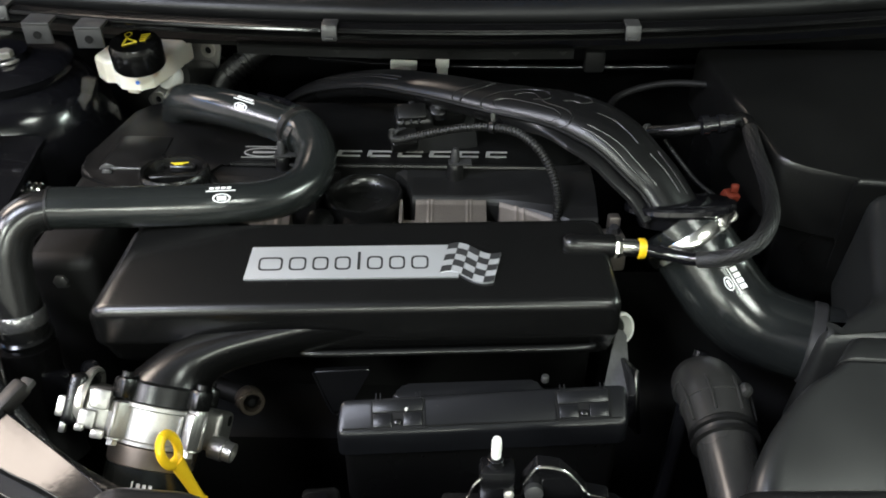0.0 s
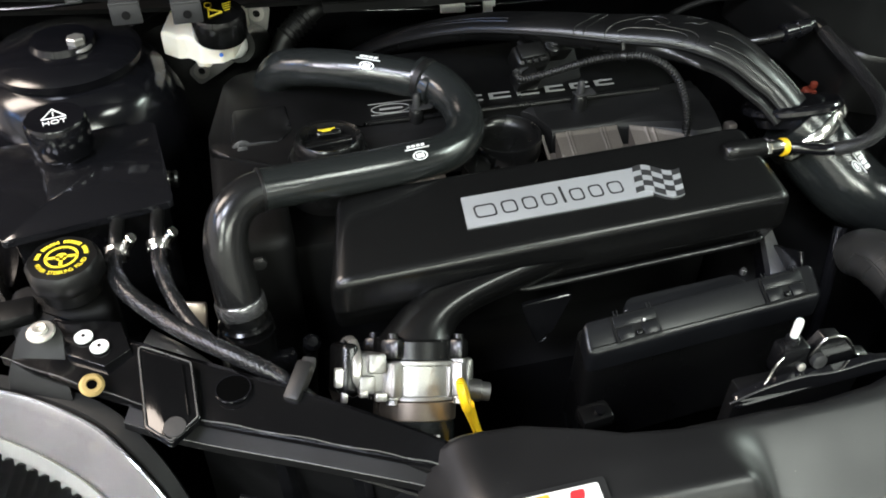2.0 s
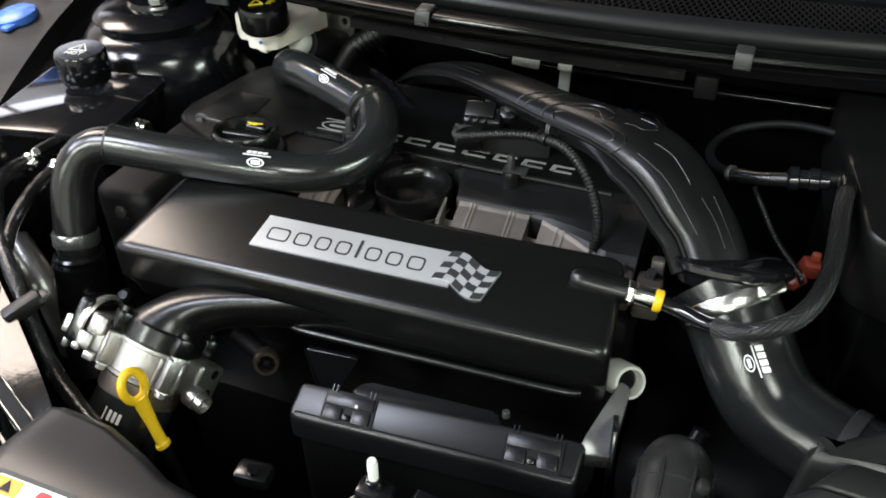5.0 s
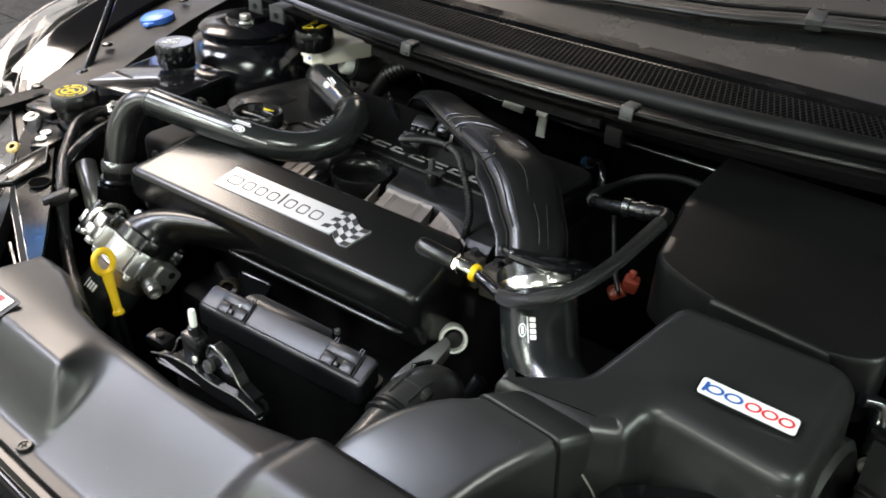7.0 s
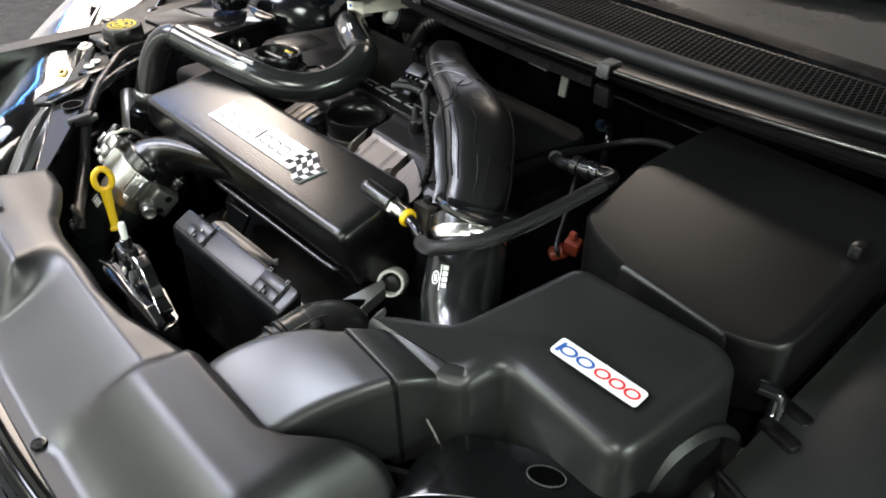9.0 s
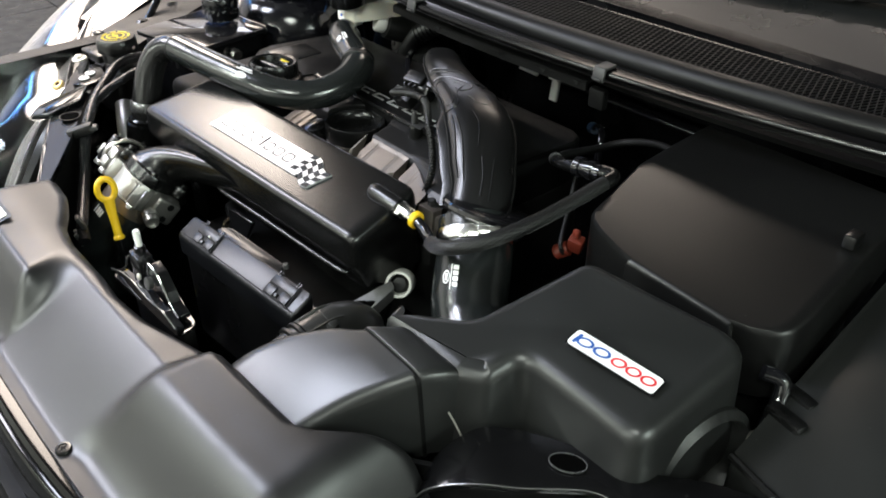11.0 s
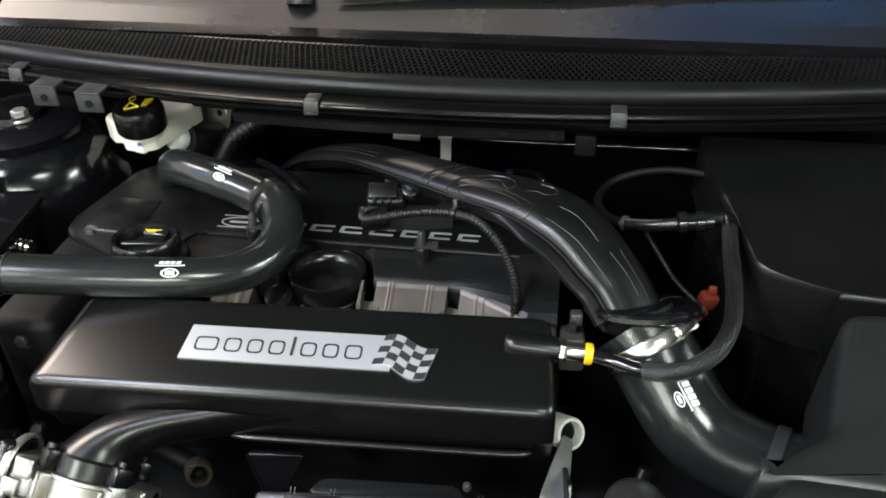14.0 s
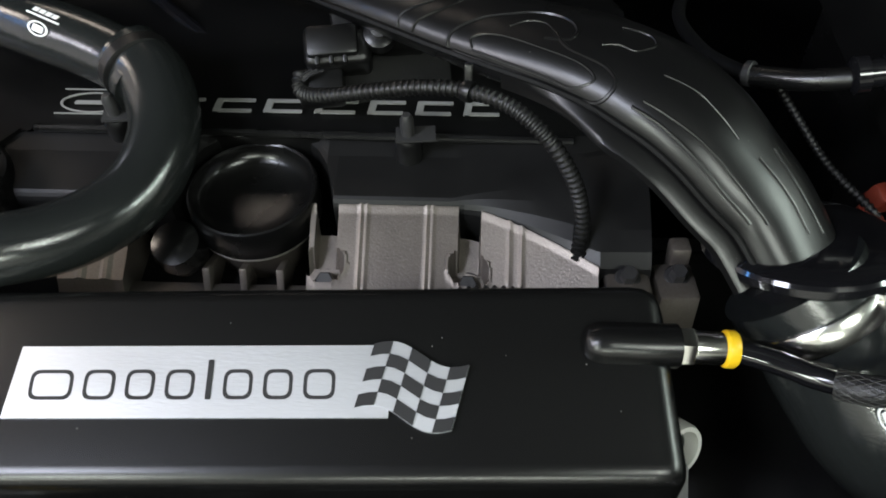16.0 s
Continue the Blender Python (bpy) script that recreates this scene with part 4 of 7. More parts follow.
def cam_cover():
    t = thing("cam_cover", "black plastic cam cover with worn silver lettering", "engine cover")
    top = fillet([(-0.328, 0.640, 0.950), (-0.240, 0.598, 0.945), (-0.19, 0.648, 0.9555), (0.10, 0.640, 0.9555), (0.135, 0.66, 0.9555), (0.135, 0.775, 0.950), (-0.30, 0.775, 0.950)], [0.03, 0.02, 0.01, 0.01, 0.02, 0.02, 0.03], 4)
    part("top", prism(top, 0.08, 0.004, 3), COVER, t)
    # sloping front face below the lettering, and the raised shoulder on it
    rings = []
    for i in range(57):
        x = -0.20 + 0.335 * i / 56
        k = max(0.0, x - 0.040)
        low = head_top(x) - 0.001
        # a round bay in the cover for the filter cap
        low = max(low, 0.6135 + math.sqrt(max(0.0, 0.0395 ** 2 - (x + 0.063) ** 2)) if abs(x + 0.063) < 0.0395 else low)
        by, bz = 0.6100 + 0.30 * k, 0.9455 + 0.11 * k
        by = max(min(by, 0.632), low + 0.001)
        sweep = [Vector((x, by + (low - by) * math.sin(q), bz + 0.003 + (0.9390 - 0.03 * k - bz - 0.003) * (1 - math.cos(q)))) for q in (radians(90 * a / 6) for a in range(7))]
        rings.append([Vector((x, max(0.645, by + 0.006), 0.9525 + 0.06 * k)), Vector((x, max(0.634, by + 0.004), 0.9500 + 0.08 * k))] + sweep + [Vector((x, low - 0.001, 0.92)), Vector((x, 0.660, 0.90))])
    part("front_slope", loft(rings), COWLMAT, t, "sloping front face with a raised shoulder", 9)
    part("edge_rib", tube([(-0.185, 0.6455, 0.955), (-0.05, 0.643, 0.956), (0.10, 0.6415, 0.956)], 0.0022, 8, 8), PLASTIC, t)
    rib = fillet([(-0.305, 0.64, 0.953), (-0.262, 0.64, 0.953), (-0.25, 0.655, 0.953), (-0.25, 0.70, 0.953), (-0.30, 0.70, 0.953)], 0.006, 3)
    part("corner_pad", prism(rib, 0.02, 0.003, 2), PLASTIC, t)
    # silver oval badge and plain bars for the lettering
    m = pose(-0.158, 0.664, 0.9560, 0, 0, 0)
    oval = part("oval_badge", ringshape(0.0185, 0.0172, m, 0.0008, 40, 0.42), SILVERLOGO, t, "thin worn silver oval outline")
    part("badge_bar", flat_shape(bar2d(-0.011, -0.0012, 0.022, 0.0026, 0.001, 0.001), m, 0.0006), SILVERLOGO, oval)
    part("trim_line", block((0.045, 0.0006, 0.0006), pose(-0.155, 0.6555, 0.9562)), SILVERLOGO, t)
    part("trim_line", block((0.045, 0.0006, 0.0006), pose(-0.155, 0.6745, 0.9562)), SILVERLOGO, t)
    x = -0.118
    for w in (0.020, 0.021, 0.021, 0.022, 0.019, 0.019, 0.019):
        part("letter_bar", flat_shape(bar2d(x, 0.6585, w, 0.0022, 0.0, 0.0006), pose(0, 0, 0.9560), 0.0007), SILVERLOGO, t, "worn silver bar of raised lettering")
        part("letter_bar", flat_shape(bar2d(x + 0.001, 0.6665, w, 0.0022, 0.0, 0.0006), pose(0, 0, 0.9560), 0.0007), SILVERLOGO, t)
        part("letter_stem", flat_shape(bar2d(x, 0.6585, 0.0038, 0.010, 0.001, 0.0006), pose(0, 0, 0.9560), 0.0008), SILVERLOGO, t)
        x += w + 0.0065
    for x, y in ((-0.138, 0.652), (0.016, 0.641)):
        s = part("stud_post", lathe([(0.0075, 0.0), (0.007, 0.025), (0.0055, 0.028)], pose(x, y - 0.006, 0.936), 14), PLASTIC, t)
        part("stud", lathe([(0.0035, 0), (0.0035, 0.012), (0.002, 0.015)], pose(x, y - 0.006, 0.964), 10), GREYMETAL, s, "dull steel stud")
        part("washer", block((0.020, 0.010, 0.0015), pose(x + 0.004, y - 0.006, 0.9655, 0, 0, 5)), GREYMETAL, s)
    return t


cam_cover()


def oil_filler():
    t = thing("oil_filler_cap", "black oil filler cap with a yellow oil can sign", "cap")
    m = pose(-0.223, 0.607, 0.945, -4, 0, 0)
    part("collar", lathe([(0.038, -0.03), (0.038, 0.0), (0.034, 0.010), (0.030, 0.012)], m, 40), PLASTIC, t)
    part("lid", lathe([(0.028, 0.008), (0.0295, 0.012), (0.0295, 0.024), (0.0275, 0.027), (0.0245, 0.026), (0.0225, 0.018), (0.002, 0.017)], m, 40), PLASTIC, t, "dished black lid with a raised rim")
    part("grip", block((0.046, 0.007, 0.007), m @ pose(0, -0.002, 0.0195, 0, 0, 8), 0.002, 3, 0.9), PLASTIC, t)
    part("rear_rim", block((0.024, 0.009, 0.007), m @ pose(0.002, 0.0155, 0.0205, 0, 0, 0), 0.003, 3, 0.9), PLASTIC, t)
    part("oil_sign", join(block((0.008, 0.004, 0.0006), m @ pose(0.0, 0.014, 0.0245, 0, 0, 8)), block((0.004, 0.0014, 0.0006), m @ pose(0.006, 0.016, 0.0245, 0, 0, 30)), block((0.003, 0.0014, 0.0006), m @ pose(-0.0055, 0.015, 0.0245, 0, 0, -30))), YELLOWINK, t, "yellow oil can sign")


oil_filler()


def head_casting():
    t = thing("cylinder_head", "sand-cast bare aluminium cylinder head edge", "engine part")
    # one cast ledge with paired ribs and two keyhole pockets for the flange bolts
    nx, nv = 162, 32
    x0, x1 = -0.0315, 0.110
    pockets = (-0.0230, 0.0483)
    tops = []
    for i in range(nx + 1):
        x = x0 + (x1 - x0) * i / nx
        yt = head_top(x)
        col = []
        for j in range(nv + 1):
            v = 0.046 * j / nv
            y, z = yt - v * 0.90, 0.9445 - v * 0.42 - 0.02 * max(0, x - 0.05)
            rise = 0.0012 if v < 0.0022 else 0.0
            for xr in (-0.0395, -0.0062, -0.0032, 0.0272, 0.0300, 0.0683, 0.0742):
                rise += 0.0010 * max(0.0, 1 - abs(x - xr) / 0.0015)
            for px in pockets:
                slot = abs(x - px) < 0.0052 and v < 0.030
                round_ = math.hypot(x - px, v - 0.030) < 0.0098
                lip = math.hypot(x - px, v - 0.030) < 0.0116 and v > 0.024
                if slot or round_:
                    rise = -0.017 if v < 0.022 else -0.011
                elif lip:
                    rise = 0.0012
            col.append(Vector((x, y + rise * 0.42, z + rise * 0.90)))
        tops.append(col + [Vector((x, yt - 0.046, 0.90)), Vector((x, yt - 0.046, 0.86))])
    part("ledge", loft(tops, closed=False), HEADALU, t, "dull sand-cast ledge with bolt pockets", 30)
    rings = []
    for i in range(17):
        x = -0.160 + 0.034 * i / 16
        rib = 0.0011 if i in (5, 6, 11, 12) else 0.0
        rings.append([Vector((x, 0.607, 0.936 + rib)), Vector((x, 0.590, 0.9315 + rib)), Vector((x, 0.570, 0.924 + rib)), Vector((x, 0.566, 0.918)), Vector((x, 0.566, 0.88)), Vector((x, 0.61, 0.88))])
    part("fluted_pad", loft(rings), HEADALU, t, angle=25)
    part("lower_flange", block((0.275, 0.030, 0.05), pose(-0.020, 0.560, 0.8905, -8), 0.003), HEADALU, t)
    for x in pockets:
        hexbolt("bolt", (x, 0.5745, 0.9195), (0, -0.42, 0.9), 0.0048, 0.009, GREYMETAL, t, "dark steel flange bolt")
    for x in (-0.085, -0.066, -0.047):
        part("web", block((0.004, 0.030, 0.030), pose(x, 0.583, 0.905, -30), 0.001), HEADALU, t, "cast web below the filter housing")
    part("end_lug", block((0.022, 0.020, 0.030), pose(0.124, 0.566, 0.925, -8, 0, 4), 0.003), HEADALU, t)
    part("end_lug", block((0.020, 0.024, 0.030), pose(0.1475, 0.568, 0.922, -8, 0, 4), 0.003), HEADALU, t)
    part("end_lug", block((0.010, 0.010, 0.026), pose(0.1500, 0.584, 0.932, -8, 0, 4), 0.002), HEADALU, t)
    hexbolt("bolt", (0.1480, 0.572, 0.936), (0, -0.2, 1), 0.0042, 0.008, GREYMETAL, t)
    hexbolt("bolt", (0.1240, 0.568, 0.939), (0, -0.2, 1), 0.0042, 0.008, GREYMETAL, t)
    w = thing("loom_sleeve", "black corrugated cable sleeve along the cylinder head", "cable")
    part("sleeve", corrugated([(0.018, 0.551, 0.932), (0.035, 0.555, 0.936), (0.060, 0.557, 0.938), (0.082, 0.556, 0.937), (0.096, 0.553, 0.933)], 0.005, 0.0012, 0.004, 10), RUBBER, w)
    f = thing("oil_filter_housing", "aluminium oil filter housing with a black screw cap", "filter")
    m = along((-0.063, 0.612, 0.915), (0, 0.04, 1))
    part("base", lathe([(0.024, -0.03), (0.025, -0.008), (0.0285, 0.006), (0.0305, 0.012), (0.0285, 0.013)], m, 40), HEADALU, f)
    part("cap", lathe([(0.0305, 0.0135), (0.0328, 0.0140), (0.0337, 0.0155), (0.0337, 0.0305), (0.0332, 0.0325), (0.0322, 0.0330), (0.0312, 0.0322), (0.0300, 0.0260), (0.026, 0.0225), (0.015, 0.0205), (0.002, 0.0200)], m, 56), PLASTIC, f, "black cup-shaped dished cap")
    part("band", lathe([(0.0308, 0.0118), (0.0326, 0.0120), (0.0328, 0.0132), (0.0308, 0.0136)], m, 40), STEEL, f, "thin bright seam ring")
    part("side_lobe", lathe([(0.012, 0), (0.014, 0.01), (0.012, 0.018), (0.004, 0.02)], along((-0.098, 0.588, 0.922), (0, -0.3, 1)), 20), PLASTIC, f)


head_casting()


def inlet_manifold():
    t = thing("inlet_manifold", "satin black inlet plenum with a brushed badge plate", "manifold")
    prof = [(0.528, 0.9725), (0.447, 0.9522), (0.4465, 0.922), (0.455, 0.9075), (0.462, 0.889), (0.50, 0.875), (0.535, 0.885)]
    pts = fillet([(0, y, z) for y, z in prof], [0.007, 0.010, 0.01, 0.004, 0.008, 0.01, 0.008], 6)
    L, R = -0.246, 0.139
    rings = []
    turn = pose(-0.236, 0.450, 0, 0, 0, 2.5) @ pose(0.236, -0.450, 0)
    c = sum(pts, Vector()) / len(pts)
    for x, k in ((L, 0.70), (L + 0.001, 0.86), (L + 0.004, 0.945), (L + 0.010, 0.99), (L + 0.016, 1.0), (-0.1, 1.0), (0.0, 1.0), (R - 0.014, 1.0), (R - 0.008, 0.99), (R - 0.003, 0.95), (R - 0.0005, 0.87), (R, 0.72)):
        rings.append([turn @ Vector((x + (0.020 if x < -0.2 else -0.004 if x > 0.1 else 0) * (p.y - 0.45) / 0.09, c.y + (p.y - c.y) * k, c.z + (p.z - c.z) * k)) for p in pts])
    part("plenum", loft(rings), SATIN, t, "rounded satin black plenum box", 60)
    # raised lip along the lower front edge
    part("lower_lip", tube([(-0.098, 0.4590, 0.9055), (-0.085, 0.4560, 0.9055), (0.015, 0.4600, 0.9065), (0.112, 0.4640, 0.9080), (0.120, 0.470, 0.9075)], [0.001, 0.003, 0.003, 0.003, 0.001], 10), SATIN, t)
    # inlet runner sweeping down to the throttle
    base, a = Vector((-0.1903, 0.4281, 0.8990)), Vector((0.179, 0.696, 0.695)).normalized()
    e0 = (Vector((1, 0, 0)) - a * a.x).normalized()
    v0 = e0.cross(a)
    v0 = v0 if v0.z > 0 else -v0
    rings = []
    for k in range(19):
        f = k / 16
        left, right = -0.2207 + 0.030 * f, -0.1599 + 0.094 * f ** 2.6
        c = base + Vector(((left + right) / 2 - base.x, 0.0265 * f, 0.0165 * f))
        e, v = e0.lerp(Vector((1, 0.04, 0)), min(f, 1)).normalized(), v0.lerp(Vector((0, -0.45, 0.89)), min(f, 1)).normalized()
        half, tall = (right - left) / 2, 0.0305 - 0.008 * f
        rings.append([c + e * (half * math.cos(q)) + v * (tall * math.sin(q)) for q in (2 * math.pi * n / 40 for n in range(40))])
    part("runner", loft(rings), SATIN, t, "smooth flared inlet runner", 60)
    slope = math.degrees(math.atan2(0.0203, 0.081))
    m = pose(-0.1375, 0.4765, 0.9586, slope, 0, 2.3)
    # badge plate: tapered silver bar
    W, H = 0.157, 0.0300
    plate = part("badge_plate", flat_shape([(0.000, 0.0), (W, 0.0), (W + 0.003, H), (0.0035, H)], m, 0.0014), BRUSHED, t, "brushed silver badge plate")
    # the maker's name as plain hollow bars
    x = 0.0095
    for wd, ht in ((0.0180, 0.0125), (0.0130, 0.0125), (0.0120, 0.0125), (0.0120, 0.0125), (0.0030, 0.0165), (0.0120, 0.0125), (0.0120, 0.0125), (0.0130, 0.0125)):
        if wd < 0.005:
            part("badge_bar", flat_shape(bar2d(x + 0.0005, 0.0075, 0.0022, ht, 0.0, 0.0005), m @ pose(0, 0, 0.0015), 0.0003), DARKINK, plate)
        else:
            mm = m @ pose(x + wd / 2, 0.0075 + ht / 2, 0.0015)
            bm = bmesh.new()
            o = fillet([Vector((a * wd / 2, b * ht / 2, 0)) for a, b in ((-1, -1), (1, -1), (1, 1), (-1, 1))], 0.0040, 6)
            q = fillet([Vector((a * (wd / 2 - 0.0015), b * (ht / 2 - 0.0015), 0)) for a, b in ((-1, -1), (1, -1), (1, 1), (-1, 1))], 0.0030, 6)
            vo, vi = [bm.verts.new(mm @ p) for p in o], [bm.verts.new(mm @ p) for p in q]
            for k in range(len(o)):
                l = (k + 1) % len(o)
                bm.faces.new((vo[k], vo[l], vi[l], vi[k]))
            part("badge_bar", bm, DARKINK, plate)
        x += wd + 0.0044
    # waving chequered flag at the end of the plate
    fm = m @ pose(0.1445, -0.0010, 0.0)
    cols, rows = 5, 5

    def wave(u, v):
        return (u * 0.039 + v * 0.0072 - 0.001, v * 0.0265 + 0.005 - u * 0.009 + 0.0030 * math.sin(u * 2 * math.pi))
    outline = [wave(i / 20, 0) for i in range(21)] + [wave(1 - i / 20, 1) for i in range(21)]
    part("flag", flat_shape(outline, fm, 0.0018), BRUSHED, plate, "waving silver and black flag")
    for i in range(cols):
        for j in range(rows):
            if (i + j) % 2 == 0:
                q = [wave((i + a) / cols, (j + b) / rows) for a, b in ((0, 0), (0.5, 0), (1, 0), (1, 1), (0.5, 1), (0, 1))]
                part("flag_square", flat_shape(q, fm @ pose(0, 0, 0.0019), 0.0003), DARKINK, plate)
    # vacuum port
    part("vacuum_port", join(tube([(0.098, 0.5165, 0.9655), (0.104, 0.5167, 0.9652), (0.125, 0.5175, 0.9633), (0.1365, 0.5185, 0.962)], [0.005, 0.0090, 0.0094, 0.0094], 24, 4)), SATIN, t, "round black vacuum port")
    return t


inlet_manifold()


def manifold_bracket():
    t = thing("manifold_bracket", "dark grey triangular steel plate under the plenum", "bracket")
    o = [(-0.093, 0.4620, 0.880), (-0.046, 0.4640, 0.882), (-0.064, 0.4580, 0.848), (-0.078, 0.4550, 0.841)]
    part("plate", prism(fillet(o, 0.003, 3), Vector((0, 0.004, 0)), 0.0006, 1), STEELPAINT, t)
    part("edge_bead", tube([(-0.092, 0.4615, 0.880), (-0.079, 0.4550, 0.842), (-0.070, 0.4560, 0.843)], 0.0010, 8, 4), STEELPAINT, t)


manifold_bracket()


def vacuum_hose():
    t = thing("vacuum_hose", "black vacuum hose with braided sleeve and a yellow-ringed nickel fitting", "hose")
    ax = (1, 0.02, -0.09)
    m = along((0.1365, 0.5185, 0.962), ax)
    fit = part("fitting", join(lathe([(0.0076, 0), (0.0085, 0.001), (0.0085, 0.006), (0.0076, 0.007)], m, 6), lathe([(0.0070, 0.007), (0.0070, 0.019), (0.0066, 0.020)], m, 24)), NICKEL, t, "bright nickel push fitting")
    part("release_ring", lathe([(0.0070, 0.0195), (0.0080, 0.0205), (0.0080, 0.0240), (0.0072, 0.0252), (0.0056, 0.0254)], m, 24), YELLOW, fit, "yellow plastic ring")
    part("inner_hose", tube([(0.159, 0.519, 0.960), (0.175, 0.515, 0.959), (0.192, 0.507, 0.960), (0.205, 0.500, 0.965)], 0.0052, 14), GLOSS, t, "smooth glossy black hose")
    braid = [(0.198, 0.503, 0.962), (0.212, 0.497, 0.968), (0.228, 0.497, 0.975), (0.244, 0.508, 0.981), (0.256, 0.533, 0.986), (0.262, 0.570, 0.990), (0.264, 0.610, 0.994), (0.266, 0.641, 0.998)]
    part("braided_sleeve", tube(braid, 0.0060, 18, 10), BRAIDMAT, t, "woven black sleeve")
    # woven threads winding both ways
    P = catmull(braid, 14)
    th = []
    for way in (1, -1):
        for s in range(14):
            pts = []
            for i, (p, tg, sd, up) in enumerate(frames(P)):
                q = way * i * 0.09 + s * math.pi / 7
                pts.append(p + sd * (0.0061 * math.cos(q)) + up * (0.0061 * math.sin(q)))
            th.append(tube(pts, 0.00028, 4, 1))
    part("braid_thread", join(*th), RUBBER, t)
    el = part("elbow", tube([(0.266, 0.640, 0.998), (0.266, 0.649, 0.999), (0.262, 0.654, 0.999), (0.252, 0.651, 0.999)], 0.0068, 16), PLASTIC, t)
    cm = along((0.254, 0.650, 0.999), (-1, -0.05, -0.12))
    part("connector", lathe([(0.0072, 0), (0.0072, 0.006), (0.0088, 0.007), (0.0088, 0.013), (0.0072, 0.014), (0.0072, 0.020), (0.0092, 0.021), (0.0092, 0.027), (0.006, 0.029)], cm, 18), GLOSS, el, "ribbed black quick connector")
    part("tail", tube([(0.228, 0.648, 0.995), (0.207, 0.654, 0.988), (0.184, 0.668, 0.979)], 0.0055, 12), PLASTIC, t)
    part("clip", lathe([(0.0058, 0), (0.0064, 0.0005), (0.0064, 0.0035), (0.0058, 0.004)], along((0.188, 0.666, 0.981), (-0.7, 0.5, -0.3)), 14), GREYMETAL, t, "dull spring clip")


vacuum_hose()


def throttle():
    t = thing("throttle", "bare aluminium throttle unit with bolted flanges", "throttle")
    ax = Vector((-0.179, -0.696, -0.695)).normalized()
    o = Vector((-0.1903, 0.4281, 0.8990))
    front = Vector((0.16, -0.72, 0.68))
    front = (front - ax * front.dot(ax)).normalized()
    right = front.cross(ax).normalized()
    if right.x < 0:
        right = -right
    base = Matrix((right, front, ax)).transposed().to_4x4()
    base.translation = o
    if base.to_3x3().determinant() < 0:
        base = Matrix((-right, front, ax)).transposed().to_4x4()
        base.translation = o
    sx = 1 if (base.to_3x3() @ Vector((1, 0, 0))).dot(right) > 0 else -1

    def at(x, y, z, turn=0.0):
        """A pose in the unit's own frame: x to the engine's right, y outwards to the front, z down the bore."""
        return base @ pose(sx * x, y, z, 0, 0, sx * turn)
    m = base
    part("flange", lathe([(0.0300, -0.002), (0.0316, 0.000), (0.0316, 0.0125), (0.0305, 0.0135)], m, 48), SATIN, t, "black mounting flange")
    part("barrel", lathe([(0.0312, 0.0135), (0.0322, 0.0140), (0.0322, 0.0165), (0.0304, 0.0175), (0.0304, 0.0385), (0.0316, 0.0395), (0.0316, 0.0418), (0.028, 0.0422)], m, 52), ALU, t, "machined aluminium barrel")
    # bolt posts: black ears of the flange above, cast columns below
    for q in (-46, 50, 128, -132):
        a = radians(q)
        px, py = 0.0345 * math.sin(a), 0.0345 * math.cos(a)
        part("flange_ear", join(block((0.0150, 0.012, 0.0150), at(px, py, 0.0050, -q), 0.003, 2), lathe([(0.0042, -0.006), (0.0042, -0.002), (0.0052, -0.0015)], at(px, py, 0.0), 12)), SATIN, t, "black flange ear")
        boss = part("bolt_boss", join(block((0.0135, 0.011, 0.0255), at(px, py, 0.0270, -q), 0.0022, 2), block((0.0032, 0.006, 0.0240), at(px * 1.12 + 0.0045 * math.cos(a), py * 1.12 - 0.0045 * math.sin(a), 0.0270, -q), 0.0010, 1)), ALU, t, "cast bolt column")
        hexbolt("bolt", (at(px, py, 0.0395)).translation, ax, 0.0040, 0.0055, STEEL, boss)
    # machined pad on the face between the columns
    part("face_rib", block((0.0025, 0.004, 0.022), at(0.0175, 0.0255, 0.0285, -34), 0.0008), ALU, t)
    # gear case on the side, with its clipped cover
    gc = part("gear_case", join(block((0.020, 0.034, 0.030), at(-0.0400, 0.008, 0.0225), 0.0035, 3), block((0.013, 0.010, 0.014), at(-0.0375, 0.0265, 0.0150), 0.002, 2), block((0.012, 0.008, 0.013), at(-0.0440, 0.0255, 0.0300), 0.002, 2)), ALU, t, "cast aluminium gear case")
    part("case_cover", block((0.012, 0.044, 0.036), at(-0.0560, 0.005, 0.0190), 0.004, 3), PLASTIC, gc, "black plastic case cover")
    rim = [at(-0.0515, 0.026 * math.cos(radians(q)) + 0.002, 0.019 + 0.021 * math.sin(radians(q))).translation for q in range(-150, 61, 15)]
    part("cover_rim", tube(rim, 0.0022, 8, 2, 1.6), STEEL, gc, "pale rolled rim of the cover")
    for x, y, z, w, h in ((-0.0620, 0.0225, 0.0250, 0.0085, 0.014), (-0.0590, 0.0225, 0.0385, 0.0045, 0.008), (-0.0345, 0.0290, 0.0385, 0.0085, 0.006), (-0.0470, 0.0290, 0.0360, 0.006, 0.005)):
        part("clip", block((w, 0.006, h), at(x, y, z), 0.0012, 2), STEEL, gc, "bright cover clip")
    # stub on the far side and the lower casting behind it
    lower = part("lower_casting", join(block((0.022, 0.030, 0.028), at(0.0360, -0.006, 0.026, 12), 0.004, 3), block((0.012, 0.020, 0.030), at(0.0245, 0.0180, 0.026, -50), 0.003, 2)), ALU, t, "olive-grey cast web")
    for z in (0.018, 0.034):
        # dark disc in place of the hole's shade
        part("hole", lathe([(0.0038, 0), (0.0038, 0.0006)], along(at(0.0475, -0.006, z).translation, base.to_3x3() @ Vector((sx, 0.2, 0))), 16), MATT, lower)
    stub = along(at(0.0400, 0.0060, 0.0360).translation, base.to_3x3() @ Vector((sx * 0.95, 0.25, 0.12)))
